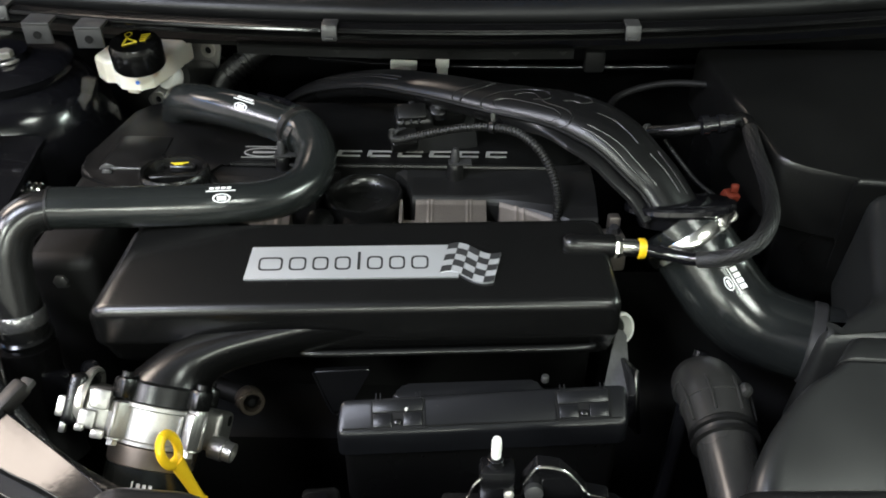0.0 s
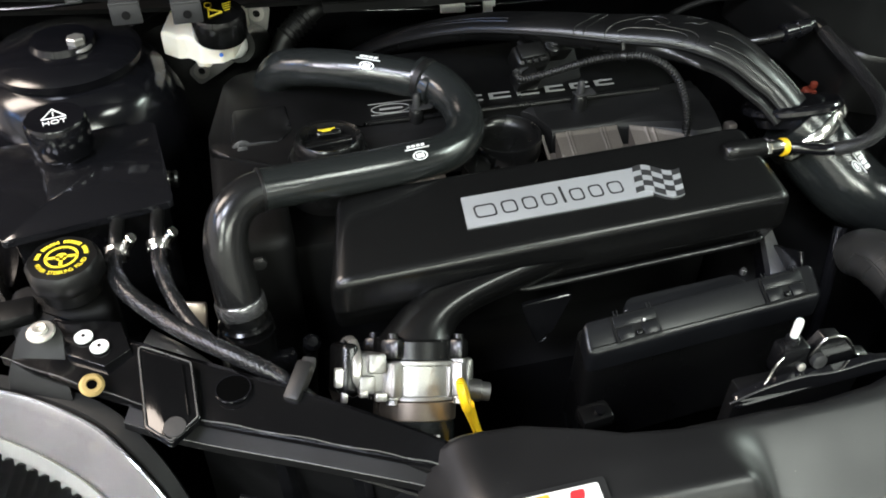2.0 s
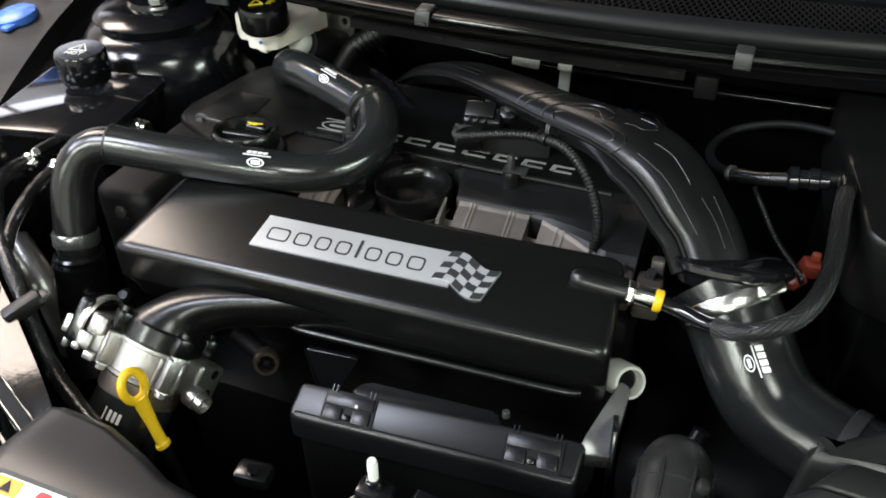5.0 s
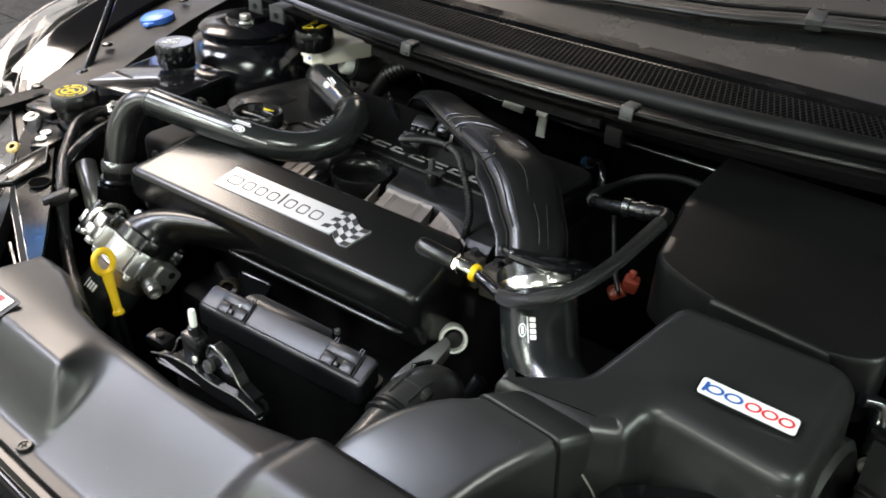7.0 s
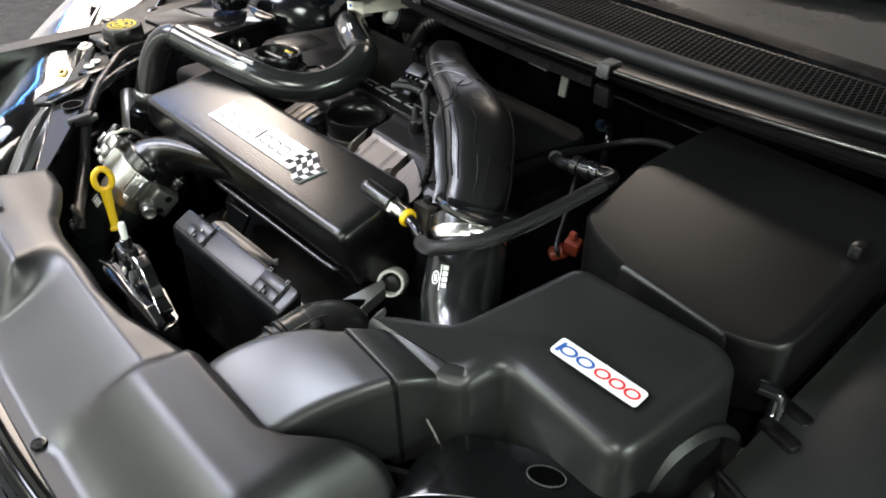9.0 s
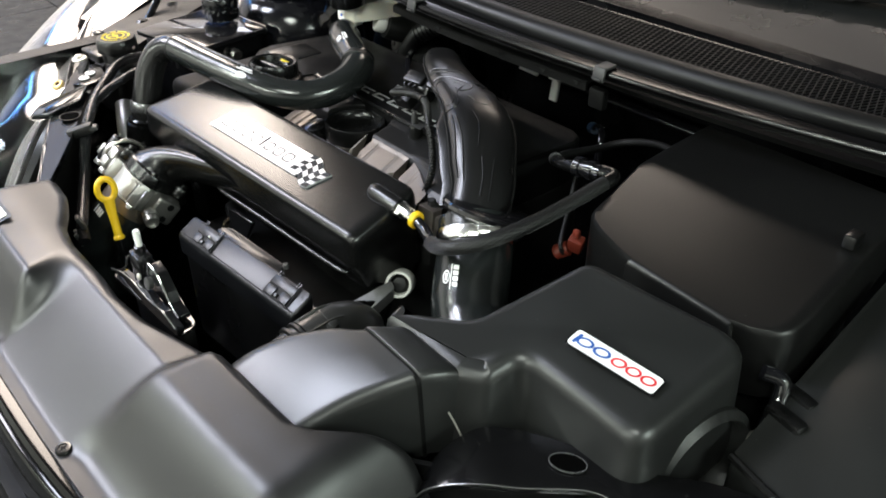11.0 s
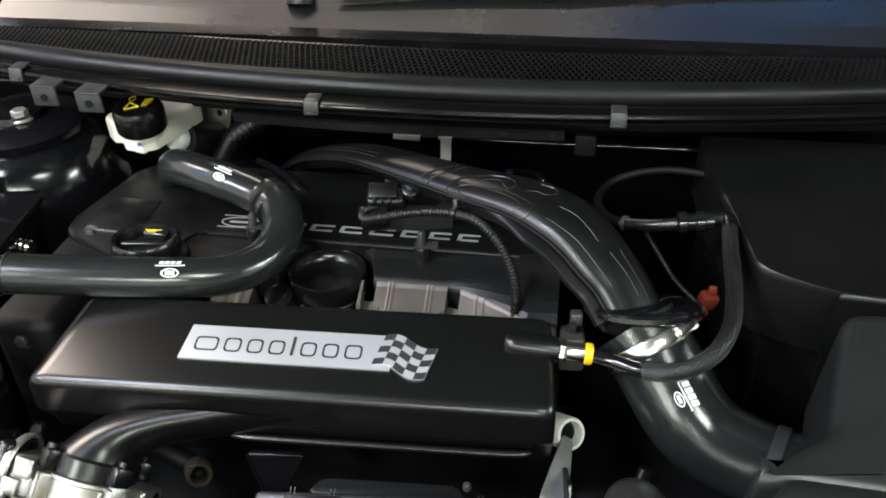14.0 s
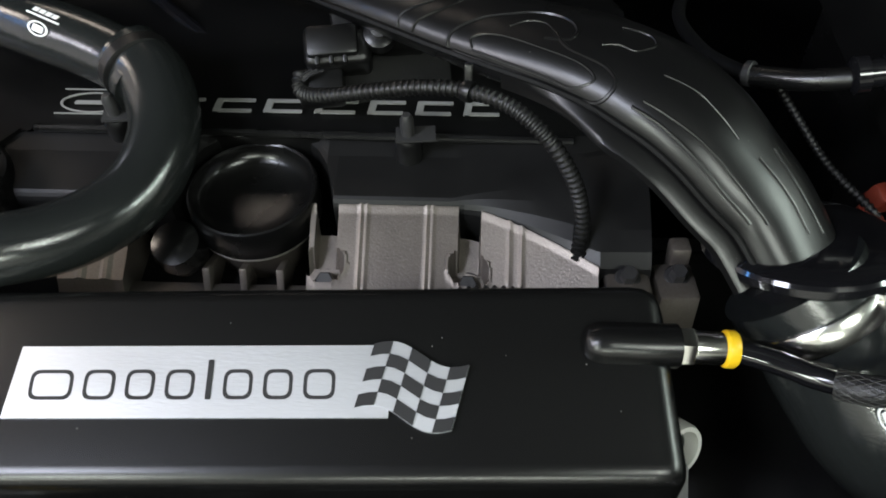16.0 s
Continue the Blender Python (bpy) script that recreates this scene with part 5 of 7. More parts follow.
    part("stub", lathe([(0.0085, 0), (0.0085, 0.010), (0.0072, 0.0105), (0.0072, 0.017), (0.0060, 0.0175), (0.0058, 0.014)], stub, 24), ALU, t, "round pale plug stub")
    h = thing("throttle_hose", "black silicone hose clamped below the throttle body", "hose")
    part("collar", lathe([(0.0300, 0.0425), (0.0312, 0.0432), (0.0308, 0.0560), (0.0298, 0.0570)], m, 48), COLLAR, h, "worn bronze-tinted steel collar")
    e = m @ Vector((0, 0, 0.055))
    part("hose", tube([e, e + ax * 0.012, e + ax * 0.035, e + ax * 0.055 + Vector((0, 0.0, -0.02)), e + ax * 0.055 + Vector((0, 0.01, -0.07))], 0.0300, 36, 8), SILICONE, h)
    pm = along(at(0.004, 0.0303, 0.0700).translation, base.to_3x3() @ Vector((0, 1, 0)), ax)
    for k in range(3):
        part("print_mark", flat_shape(bar2d(-0.0056 + k * 0.0040, -0.0040, 0.0026, 0.0080, 0, 0.0006), pm, 0.0004), INK, h, "white printed bar")
    part("print_mark", flat_shape(bar2d(0.0075, -0.0050, 0.0009, 0.0100), pm, 0.0004), INK, h)
    r = thing("coolant_port", "small round pale steel port behind the throttle body", "fitting")
    q = along((-0.1545, 0.490, 0.8150), (0.45, -0.75, 0.4))
    part("ring", lathe([(0.0105, -0.012), (0.0118, -0.010), (0.0118, 0.002), (0.0105, 0.004), (0.0078, 0.004), (0.0070, 0.001), (0.0066, -0.008)], q, 28), COLLAR, r, "dull bronzed ring")
    part("core", lathe([(0.0060, -0.010), (0.0055, 0.000), (0.003, 0.003), (0.001, 0.0032)], q, 20), MATT, r)
    part("stem", tube([(-0.20, 0.515, 0.812), (-0.162, 0.500, 0.811)], 0.009, 12, 2), MATT, r)


throttle()


def dipstick():
    t = thing("oil_dipstick", "yellow plastic oil dipstick handle with a ring", "dipstick")
    axis = Vector((0.0138, -0.0030, -0.0530)).normalized()
    c = Vector((-0.1702, 0.363, 0.9062))
    n = Vector((0.93, -0.15, 0.10))
    n = (n - axis * n.dot(axis)).normalized()
    s = axis.cross(n)
    loop = []
    for k in range(29):
        q = 2 * math.pi * k / 28
        loop.append(c + s * (0.0088 * math.sin(q)) - axis * (0.0115 * math.cos(q)))
    ring = tube(loop, 0.0034, 10, 1, 0.9, up=n)
    stem = tube([c + axis * 0.010, c + axis * 0.017, c + axis * 0.034, c + axis * 0.050, c + axis * 0.053, c + axis * 0.056], [0.0062, 0.0056, 0.0044, 0.0044, 0.0060, 0.0058], 12, 6, 0.75, up=n)
    part("handle", join(ring, stem), YELLOW, t, "looped yellow handle")
    part("tube", tube([c + axis * 0.054, c + axis * 0.075, c + axis * 0.12], 0.0042, 10), STEELPAINT, t)



dipstick()


def loop_hose():
    t = thing("charge_hose", "glossy black silicone hose looping over the engine with white marks", "hose")
    part("upper_section", tube([(-0.262, 0.775, 0.89), (-0.262, 0.755, 0.935), (-0.250, 0.735, 0.968), (-0.2290, 0.7165, 0.9790), (-0.2100, 0.7040, 0.9830), (-0.1810, 0.6900, 0.9840), (-0.1560, 0.6800, 0.9825), (-0.1320, 0.6680, 0.9800), (-0.119, 0.653, 0.978)], [0.0175, 0.0175, 0.0180, 0.0176, 0.0174, 0.0174, 0.0172, 0.0170, 0.0165], 32, 8), SILICONE, t)
    low = [(-0.1310, 0.6710, 0.9825), (-0.1143, 0.6545, 0.9795), (-0.1035, 0.6245, 0.9740), (-0.1085, 0.5900, 0.9700), (-0.1304, 0.5610, 0.9735), (-0.1672, 0.5420, 0.9812), (-0.2282, 0.5275, 0.9876), (-0.2860, 0.5165, 0.9930)]
    part("lower_section", tube(low, [0.0186, 0.0182, 0.0174, 0.0168, 0.0163, 0.0161, 0.0160, 0.0160], 32, 8), SILICONE, t)
    part("metal_elbow", tube([(-0.282, 0.5172, 0.9928), (-0.299, 0.5115, 0.9905), (-0.3110, 0.5025, 0.9810), (-0.3160, 0.4920, 0.9625), (-0.3145, 0.4820, 0.937), (-0.312, 0.474, 0.912), (-0.312, 0.470, 0.88)], [0.0153, 0.0156, 0.0160, 0.0165, 0.0170, 0.0172, 0.017], 32, 8), ELBOW, t, "gloss black metal elbow")
    part("joint_ring", lathe([(0.0180, -0.004), (0.0198, -0.003), (0.0198, 0.003), (0.0180, 0.004)], along((-0.1255, 0.6645, 0.9815), (0.62, -0.76, -0.12)), 32), RUBBER, t)
    part("collar", lathe([(0.0185, 0), (0.0205, 0.002), (0.0205, 0.010), (0.019, 0.012)], along((-0.312, 0.4725, 0.908), (0, -0.15, -1)), 32), PLASTIC, t)
    part("band", lathe([(0.0182, 0), (0.0189, 0.001), (0.0189, 0.011), (0.0182, 0.012)], along((-0.3133, 0.4775, 0.926), (0.08, -0.30, -1)), 32), GLINTSTEEL, t, "grey steel clamp band")
    part("lower_pipe", tube([(-0.312, 0.470, 0.90), (-0.312, 0.46, 0.85), (-0.30, 0.44, 0.80)], 0.022, 20), PLASTIC, t)
    part("dark_edge", lathe([(0.0156, -0.0012), (0.0165, -0.0008), (0.0165, 0.0008), (0.0156, 0.0012)], along((-0.2855, 0.5166, 0.9930), (-0.98, -0.18, 0.08)), 32), RUBBER, t)
    # printed white marks: bars stand in for the maker's lettering
    for c, ax, r in (((-0.1720, 0.6866, 0.9836), (0.90, -0.43, -0.06), 0.0174), ((-0.1660, 0.5424, 0.9810), (-0.94, -0.31, 0.13), 0.0162)):
        a = Vector(ax).normalized()
        c = Vector(c)
        up = (Vector((0.03, -0.62, 0.78)) if r > 0.017 else Vector((0.0, -0.55, 0.84)))
        up = (up - a * up.dot(a)).normalized()
        if a.x < 0:
            a = -a
        for du, w, h in ((0.0064, 0.017, 0.0024), (0.0036, 0.022, 0.0010), (-0.0026, 0.013, 0.0070)):
            q = du / r
            nrm = (up * math.cos(q) + up.cross(a) * math.sin(q)).normalized()
            mm = Matrix((a, nrm.cross(a), nrm)).transposed().to_4x4()
            mm.translation = c + nrm * (r + 0.0002)
            if h > 0.004:
                part("print_mark", ringshape(0.0068, 0.0054, mm, 0.0004, 24, 0.55), INK, t, "white printed oval")
                part("print_mark", flat_shape(bar2d(-0.0036, -0.0018, 0.0072, 0.0036, 0, 0.001), mm, 0.0004), INK, t)
            elif h > 0.002:
                for k in range(4):
                    part("print_mark", flat_shape(bar2d(-w / 2 + k * w / 4, -h / 2, w / 4 - 0.0009, h, 0.0008), mm, 0.0004), INK, t)
            else:
                part("print_mark", flat_shape(bar2d(-w / 2, -h / 2, w, h), mm, 0.0004), INK, t)


loop_hose()


PIPE = [(-0.175, 0.842, 0.910), (-0.127, 0.797, 0.955), (-0.063, 0.741, 0.991), (-0.0050, 0.6945, 1.0070), (0.0508, 0.6620, 1.0112), (0.1017, 0.6373, 1.0137), (0.1312, 0.6196, 1.0101), (0.1503, 0.6056, 1.0027), (0.1660, 0.5917, 0.9914), (0.1801, 0.5796, 0.9804), (0.1945, 0.5600, 0.9640)]


def smooth(a, b, v):
    t = min(max((v - a) / (b - a), 0.0), 1.0)
    return t * t * (3 - 2 * t)


def intake_pipe():
    t = thing("intake_pipe", "ribbed black plastic intake pipe with raised shapes", "pipe")
    radii = [0.0165, 0.0170, 0.0180, 0.0205, 0.0240, 0.0285, 0.0308, 0.0301, 0.0286, 0.0268, 0.0256]
    crown, belly = 0.52, 0.80
    path = catmull(PIPE, 10)
    fr = frames(path)

    def rad(s):
        a = min(int(s), 9)
        return radii[a] + (radii[a + 1] - radii[a]) * (s - a)

    def shell(lo, hi, n, tall, wide):
        rings = []
        for i, (p, tg, sd, up) in enumerate(fr):
            r = rad(i / 10) * wide
            rings.append([p + sd * (r * math.copysign(abs(math.cos(q)) ** 0.8, math.cos(q))) + up * (r * tall * math.sin(q)) for q in (radians(lo + (hi - lo) * k / n) for k in range(n + 1))])
        return loft(rings)
    part("duct", shell(0, 180, 28, crown, 1.0), PIPEMAT, t, "flat-crowned upper shell of the duct", 60)
    part("lower_shell", shell(180, 360, 20, belly, 0.93), PLASTIC, t, "deep lower shell of the duct", 60)

    def on(s, ang, lift=0.0003):
        """A point on the upper shell: s along it from 0 to 10, ang in degrees from its crown."""
        i = min(int(s * 10), len(fr) - 2)
        f = s * 10 - i
        p, q = fr[i], fr[i + 1]
        c, sd, up = p[0].lerp(q[0], f), p[2].lerp(q[2], f), p[3].lerp(q[3], f)
        r = rad(min(s, 9.999)) + lift
        a = radians(90 - ang)
        return c + sd * (r * math.copysign(abs(math.cos(a)) ** 0.8, math.cos(a))) + up * (r * crown * math.sin(a) + lift)

    def ridge(line, r=0.0009):
        r *= 0.7
        pts = [on(q.x, q.y * 30, 0.0001) for q in catmull([(s, a / 30, 0) for s, a in line], 8)]
        part("raised_ridge", tube(pts, r, 6, 1), PIPEMAT, t)
    # long raised flutes towards the lower end
    ridge([(5.9, 57), (6.5, 56), (7.3, 57), (8.2, 59), (8.9, 60)], 0.0012)
    ridge([(6.0, 44), (6.5, 42), (7.2, 38), (8.0, 38), (8.6, 41), (9.1, 41)])
    ridge([(6.0, 10), (6.5, 5), (7.0, 6), (7.5, 8)], 0.0007)
    ridge([(8.0, 3), (8.8, 3), (9.5, 3)])
    ridge([(8.1, -13), (8.9, -8), (9.6, -9)])
    # stylised raised outlines on the crown
    ridge([(4.15, 70), (4.8, 75), (5.05, 76), (5.2, 64), (5.28, 50), (5.1, 40), (4.7, 36), (4.3, 34), (4.12, 48), (4.15, 66)])
    ridge([(4.0, 82), (4.8, 86), (5.25, 86), (5.48, 74), (5.55, 46), (5.35, 32), (4.9, 27), (4.7, 12)], 0.0013)
    ridge([(3.95, 80), (3.95, 50), (4.1, 18), (4.3, 2), (4.6, -6), (4.85, 2), (4.85, 16), (4.65, 22)], 0.0012)
    ridge([(4.35, 18), (4.45, 6), (4.6, 4), (4.7, 12)], 0.0008)
    ridge([(5.15, 10), (5.3, 4), (5.5, 3), (5.65, -8), (5.5, -18), (5.2, -14)], 0.0008)
    ridge([(3.5, 78), (3.5, 48), (3.65, 14), (3.8, -14)])
    ridge([(3.62, 76), (3.65, 48), (3.8, 14), (3.92, -14)], 0.0012)
    ridge([(2.6, 20), (1.9, 18), (1.2, 12)], 0.0007)
    ridge([(2.6, 36), (1.9, 32), (1.2, 26)], 0.0012)
    # side seam
    for a in (90, -90):
        pts = [on(0.4 + 9.2 * k / 60, a, 0.0006) for k in range(61)]
        part("seam", tube(pts, 0.0016, 6, 1), MATT, t)
    # lower gutter running beside the duct
    rings = []
    for k in range(41):
        s = 4.4 + 5.4 * k / 40
        i = min(int(s * 10), len(fr) - 1)
        p, sd, up = on(s, 90, 0.0), fr[i][2], fr[i][3]
        w = 0.0095 * smooth(4.4, 6.0, s)
        rings.append([p - up * 0.002, p + sd * w * 0.8 - up * 0.004, p + sd * w - up * 0.0055, p + sd * w - up * 0.0085, p + sd * w * 0.7 - up * 0.010, p - sd * 0.004 - up * 0.008])
    part("under_flange", loft(rings), PIPEMAT, t, "black flange below the duct", 50)
    ax = Vector((0.057, -0.414, -0.908)).normalized()
    m = along((0.1980, 0.5735, 0.9693), ax)
    part("end_flange", lathe([(0.020, -0.001), (0.030, -0.0002), (0.0405, 0.0006), (0.0430, 0.0016), (0.0441, 0.0034), (0.0441, 0.0068), (0.0425, 0.0085), (0.036, 0.012), (0.033, 0.020)], m, 56), GLOSS, t, "round black end flange", 25)


intake_pipe()


def intake_elbow():
    t = thing("intake_elbow", "glossy black silicone elbow with white print and steel clamps", "hose")
    ctr = [(0.193, 0.559, 0.957), (0.207, 0.546, 0.943), (0.220, 0.531, 0.928), (0.233, 0.516, 0.914), (0.247, 0.505, 0.904), (0.266, 0.495, 0.899), (0.293, 0.484, 0.897), (0.33, 0.472, 0.897)]
    part("elbow", tube(ctr, [0.033, 0.0332, 0.0332, 0.0328, 0.0322, 0.0315, 0.0310, 0.031], 36, 8), SILICONE, t)
    ax = Vector((0.52, -0.52, -0.62)).normalized()
    cl = part("clamp", lathe([(0.0342, -0.006), (0.0348, -0.005), (0.0348, 0.005), (0.0342, 0.006)], along((0.2035, 0.549, 0.9465), ax), 40), NICKEL, t, "bright steel clamp band")
    part("clamp_screw", block((0.020, 0.008, 0.009), along((0.2035, 0.549, 0.9465), ax) @ pose(0.012, 0.034, 0.0), 0.002), NICKEL, cl, "bright clamp screw housing")
    cl = part("clamp", lathe([(0.0315, -0.005), (0.0325, -0.004), (0.0325, 0.004), (0.0315, 0.005)], along((0.293, 0.484, 0.897), (0.92, -0.38, 0.0)), 40), GREYMETAL, t, "dull steel clamp band")
    # printed marks
    a = Vector((0.36, -0.42, -0.45)).normalized()
    up = Vector((0.14, -0.81, 0.58))
    up = (up - a * up.dot(a)).normalized()
    sd = up.cross(a)
    base = Vector((0.226, 0.524, 0.921))
    mm = Matrix((a, sd, up)).transposed().to_4x4()
    mm.translation = base + up * 0.0341
    mm = mm @ Matrix.Scale(0.78, 4)
    for k in range(4):
        part("print_mark", flat_shape(bar2d(-0.013 + k * 0.0062, 0.002, 0.005, 0.0065, 0.001, 0.0008), mm, 0.0006), INK, t)
    part("print_mark", flat_shape(bar2d(-0.014, -0.0008, 0.028, 0.0012), mm, 0.0006), INK, t)
    part("print_mark", ringshape(0.0075, 0.006, mm @ pose(0, -0.006, 0), 0.0006, 24, 0.55), INK, t, "white printed oval")
    part("print_mark", flat_shape(bar2d(-0.004, -0.0075, 0.008, 0.003, 0, 0.001), mm, 0.0006), INK, t)


intake_elbow()


def map_sensor():
    t = thing("pressure_sensor", "black pressure sensor bolted to a bracket", "sensor")
    m = pose(-0.022, 0.676, 0.984, 28, 0, 8)
    part("bracket", block((0.060, 0.006, 0.055), pose(0.004, 0.690, 0.975, -35, 0, 14), 0.003), MATT, t)
    part("body", block((0.034, 0.022, 0.022), m, 0.004, 3), PLASTIC, t)
    part("lid", block((0.026, 0.016, 0.006), m @ pose(-0.002, 0, 0.013), 0.002), PLASTIC, t)
    part("plug", block((0.024, 0.018, 0.016), m @ pose(-0.010, -0.018, -0.004), 0.003), PLASTIC, t)
    part("boss", lathe([(0.008, 0), (0.008, 0.008), (0.006, 0.009)], m @ pose(0.022, 0.002, 0.006), 18), PLASTIC, t)
    part("screw", lathe([(0.0040, 0), (0.0040, 0.003), (0.002, 0.0035)], m @ pose(0.022, 0.002, 0.015), 12), GREYMETAL, t, "dull steel screw")
    part("bridge", block((0.030, 0.012, 0.030), m @ pose(0.032, 0.006, -0.010, 0, 12, 0), 0.004), MATT, t)
    for k in range(3):
        part("rib", block((0.002, 0.016, 0.004), m @ pose(-0.010 + 0.007 * k, -0.004, 0.012), 0.0005), PLASTIC, t)
    w = thing("sensor_cable", "black corrugated cable sleeve looping over the engine", "cable")
    part("sleeve", corrugated([(-0.040, 0.660, 0.982), (-0.038, 0.650, 0.979), (-0.022, 0.638, 0.988), (0.002, 0.632, 0.997), (0.025, 0.627, 1.004), (0.046, 0.622, 1.007), (0.066, 0.610, 1.009), (0.083, 0.598, 1.001), (0.095, 0.592, 0.983), (0.101, 0.587, 0.963), (0.101, 0.580, 0.945), (0.098, 0.570, 0.928)], 0.0039, 0.0008, 0.0030, 12, 12), RUBBER, w)
    part("tie", lathe([(0.0048, -0.0025), (0.0050, -0.002), (0.0050, 0.002), (0.0048, 0.0025)], along((0.047, 0.6215, 1.007), (0.8, -0.5, 0.1)), 16), PLASTIC, w, "black cable tie")
    part("tie_tail", block((0.004, 0.004, 0.012), pose(0.047, 0.626, 1.012, -20), 0.001), PLASTIC, w)
    for i, mat in enumerate((DARKINK, GREYMETAL, DARKINK)):
        part("wire", tube([(-0.034 + 0.003 * i, 0.661, 0.984), (-0.038 + 0.002 * i, 0.657, 0.984), (-0.040 + 0.001 * i, 0.655, 0.981)], 0.0007, 6, 4), mat, w)


map_sensor()


def injector_box():
    t = thing("control_box", "black plastic control box with two clipped lids", "box")
    top = fillet([(-0.065, 0.389, 0.891), (0.138, 0.396, 0.901), (0.139, 0.421, 0.9155), (-0.063, 0.411, 0.9055)], 0.006, 3)
    part("lid", prism(top, 0.020, 0.003, 3), LIDMAT, t, "satin black box lid")
    low = fillet([(-0.062, 0.392, 0.871), (0.135, 0.399, 0.881), (0.137, 0.43, 0.888), (-0.060, 0.425, 0.88)], 0.008, 3)
    part("box", prism(low, 0.10, 0.0), PLASTIC, t)
    hump = fillet([(-0.03, 0.414, 0.904), (0.085, 0.418, 0.907), (0.075, 0.430, 0.908), (-0.018, 0.427, 0.905)], 0.004, 3)
    part("rear_rib", prism(hump, 0.02, 0.002), LIDMAT, t)
    part("front_groove", tube([(-0.060, 0.3925, 0.8945), (0.036, 0.3958, 0.8992), (0.134, 0.3992, 0.9038)], 0.0006, 6, 4), MATT, t)
    ux = Vector((1, 0.04, 0.048)).normalized()
    nz = ux.cross(Vector((0, 0.025, 0.0145)).normalized())
    m0 = Matrix((ux, nz.cross(ux), nz)).transposed().to_4x4()
    for x in (-0.022, 0.107):
        m = m0.copy()
        m.translation = Vector((x, 0.4025 + x * 0.04, 0.9025 + x * 0.048))
        # thin black plate paints the shade in the gap under the clip
        gap = part("clip_gap_shade", flat_shape(bar2d(-0.019, -0.011, 0.038, 0.022, 0, 0.002), m, 0.0004), MATT, t, "flat black plate for the shade round the clip")
        part("clip", block((0.035, 0.0085, 0.0016), m @ pose(0, 0.0055, 0.0010), 0.0005), LIDMAT, gap, "flat snap clip on the lid")
        part("clip", block((0.013, 0.009, 0.0018), m @ pose(-0.0105, -0.0045, 0.0010), 0.0005), LIDMAT, gap)
        part("clip", block((0.013, 0.009, 0.0018), m @ pose(0.0105, -0.0045, 0.0010), 0.0005), LIDMAT, gap)
        part("latch", block((0.005, 0.004, 0.004), m @ pose(0.0, -0.006, 0.001), 0.001), PLASTIC, gap)
        for k in (-0.015, -0.012, 0.013, 0.016):
            part("rib", block((0.0008, 0.006, 0.0010), m @ pose(k, 0.012, 0.0006)), LIDMAT, gap)
    # tiny white dot painted for a glint on the lid
    part("pin", lathe([(0.0011, 0), (0.0011, 0.0016)], pose(-0.016, 0.402, 0.905), 8), WHITE, t)
    part("screw", lathe([(0.0028, 0), (0.0028, 0.004), (0.002, 0.005)], pose(0.082, 0.428, 0.909), 10), GREYMETAL, t)
    d = thing("fan_lug", "small black lug with a dark screw", "lug")
    part("lug", block((0.026, 0.018, 0.012), pose(-0.072, 0.352, 0.868, 0, 0, 5), 0.004), PLASTIC, d)
    part("screw", lathe([(0.004, 0), (0.004, 0.003), (0.001, 0.003)], pose(-0.07, 0.35, 0.874), 8), STEELPAINT, d)


injector_box()


def engine_mount():
    t = thing("engine_mount", "pale ringed mount bush with a polished black arm", "mount")
    ax = Vector((0.55, -0.62, 0.45)).normalized()
    m = along((0.147, 0.508, 0.889), ax)
    part("bush", lathe([(0.0125, -0.016), (0.0130, -0.014), (0.0130, 0.006), (0.0122, 0.008), (0.0100, 0.008), (0.0094, 0.004), (0.0090, -0.004)], m, 32), LABEL, t, "pale round bush ring")
    part("bush_core", lathe([(0.0090, -0.004), (0.0088, 0.000), (0.006, 0.003), (0.002, 0.0032)], m, 24), PLASTIC, t, "black rubber core of the bush")
    arm = [(0.145, 0.500, 0.897), (0.153, 0.497, 0.893), (0.152, 0.450, 0.872), (0.128, 0.442, 0.874), (0.132, 0.456, 0.881)]
    part("arm", prism(fillet(arm, 0.003, 3), 0.012, 0.001, 1), GLINTSTEEL, t, "polished dark steel mount arm")
    part("side_plate", block((0.004, 0.06, 0.05), pose(0.150, 0.462, 0.865, -28, 0, 8), 0.001), STEELPAINT, t)
    r = thing("red_plug", "red-brown electrical plug beside the battery cover", "plug")
    part("body", block((0.014, 0.012, 0.015), pose(0.256, 0.623, 0.9385, 15, 10, 20), 0.0025), REDPLUG, r)
    part("neck", lathe([(0.007, 0), (0.007, 0.012), (0.005, 0.014)], along((0.252, 0.618, 0.934), (-0.7, -0.5, -0.5)), 14), REDPLUG, r)
    part("tab", block((0.007, 0.005, 0.008), pose(0.258, 0.620, 0.951), 0.002), REDPLUG, r)
    w = thing("plug_cable", "thin black corrugated cable to the red plug", "cable")
    part("sleeve", corrugated([(0.206, 0.676, 0.966), (0.216, 0.660, 0.957), (0.230, 0.638, 0.946), (0.2485, 0.6106, 0.9405), (0.252, 0.612, 0.930)], 0.0024, 0.0006, 0.0030, 8), RUBBER, w)
    h = thing("drain_hose", "thin glossy black hose beside the engine", "hose")
    part("hose", tube([(0.205, 0.47, 0.90), (0.196, 0.455, 0.87), (0.19, 0.44, 0.82), (0.185, 0.43, 0.76)], 0.006, 10), GLOSS, h)


engine_mount()


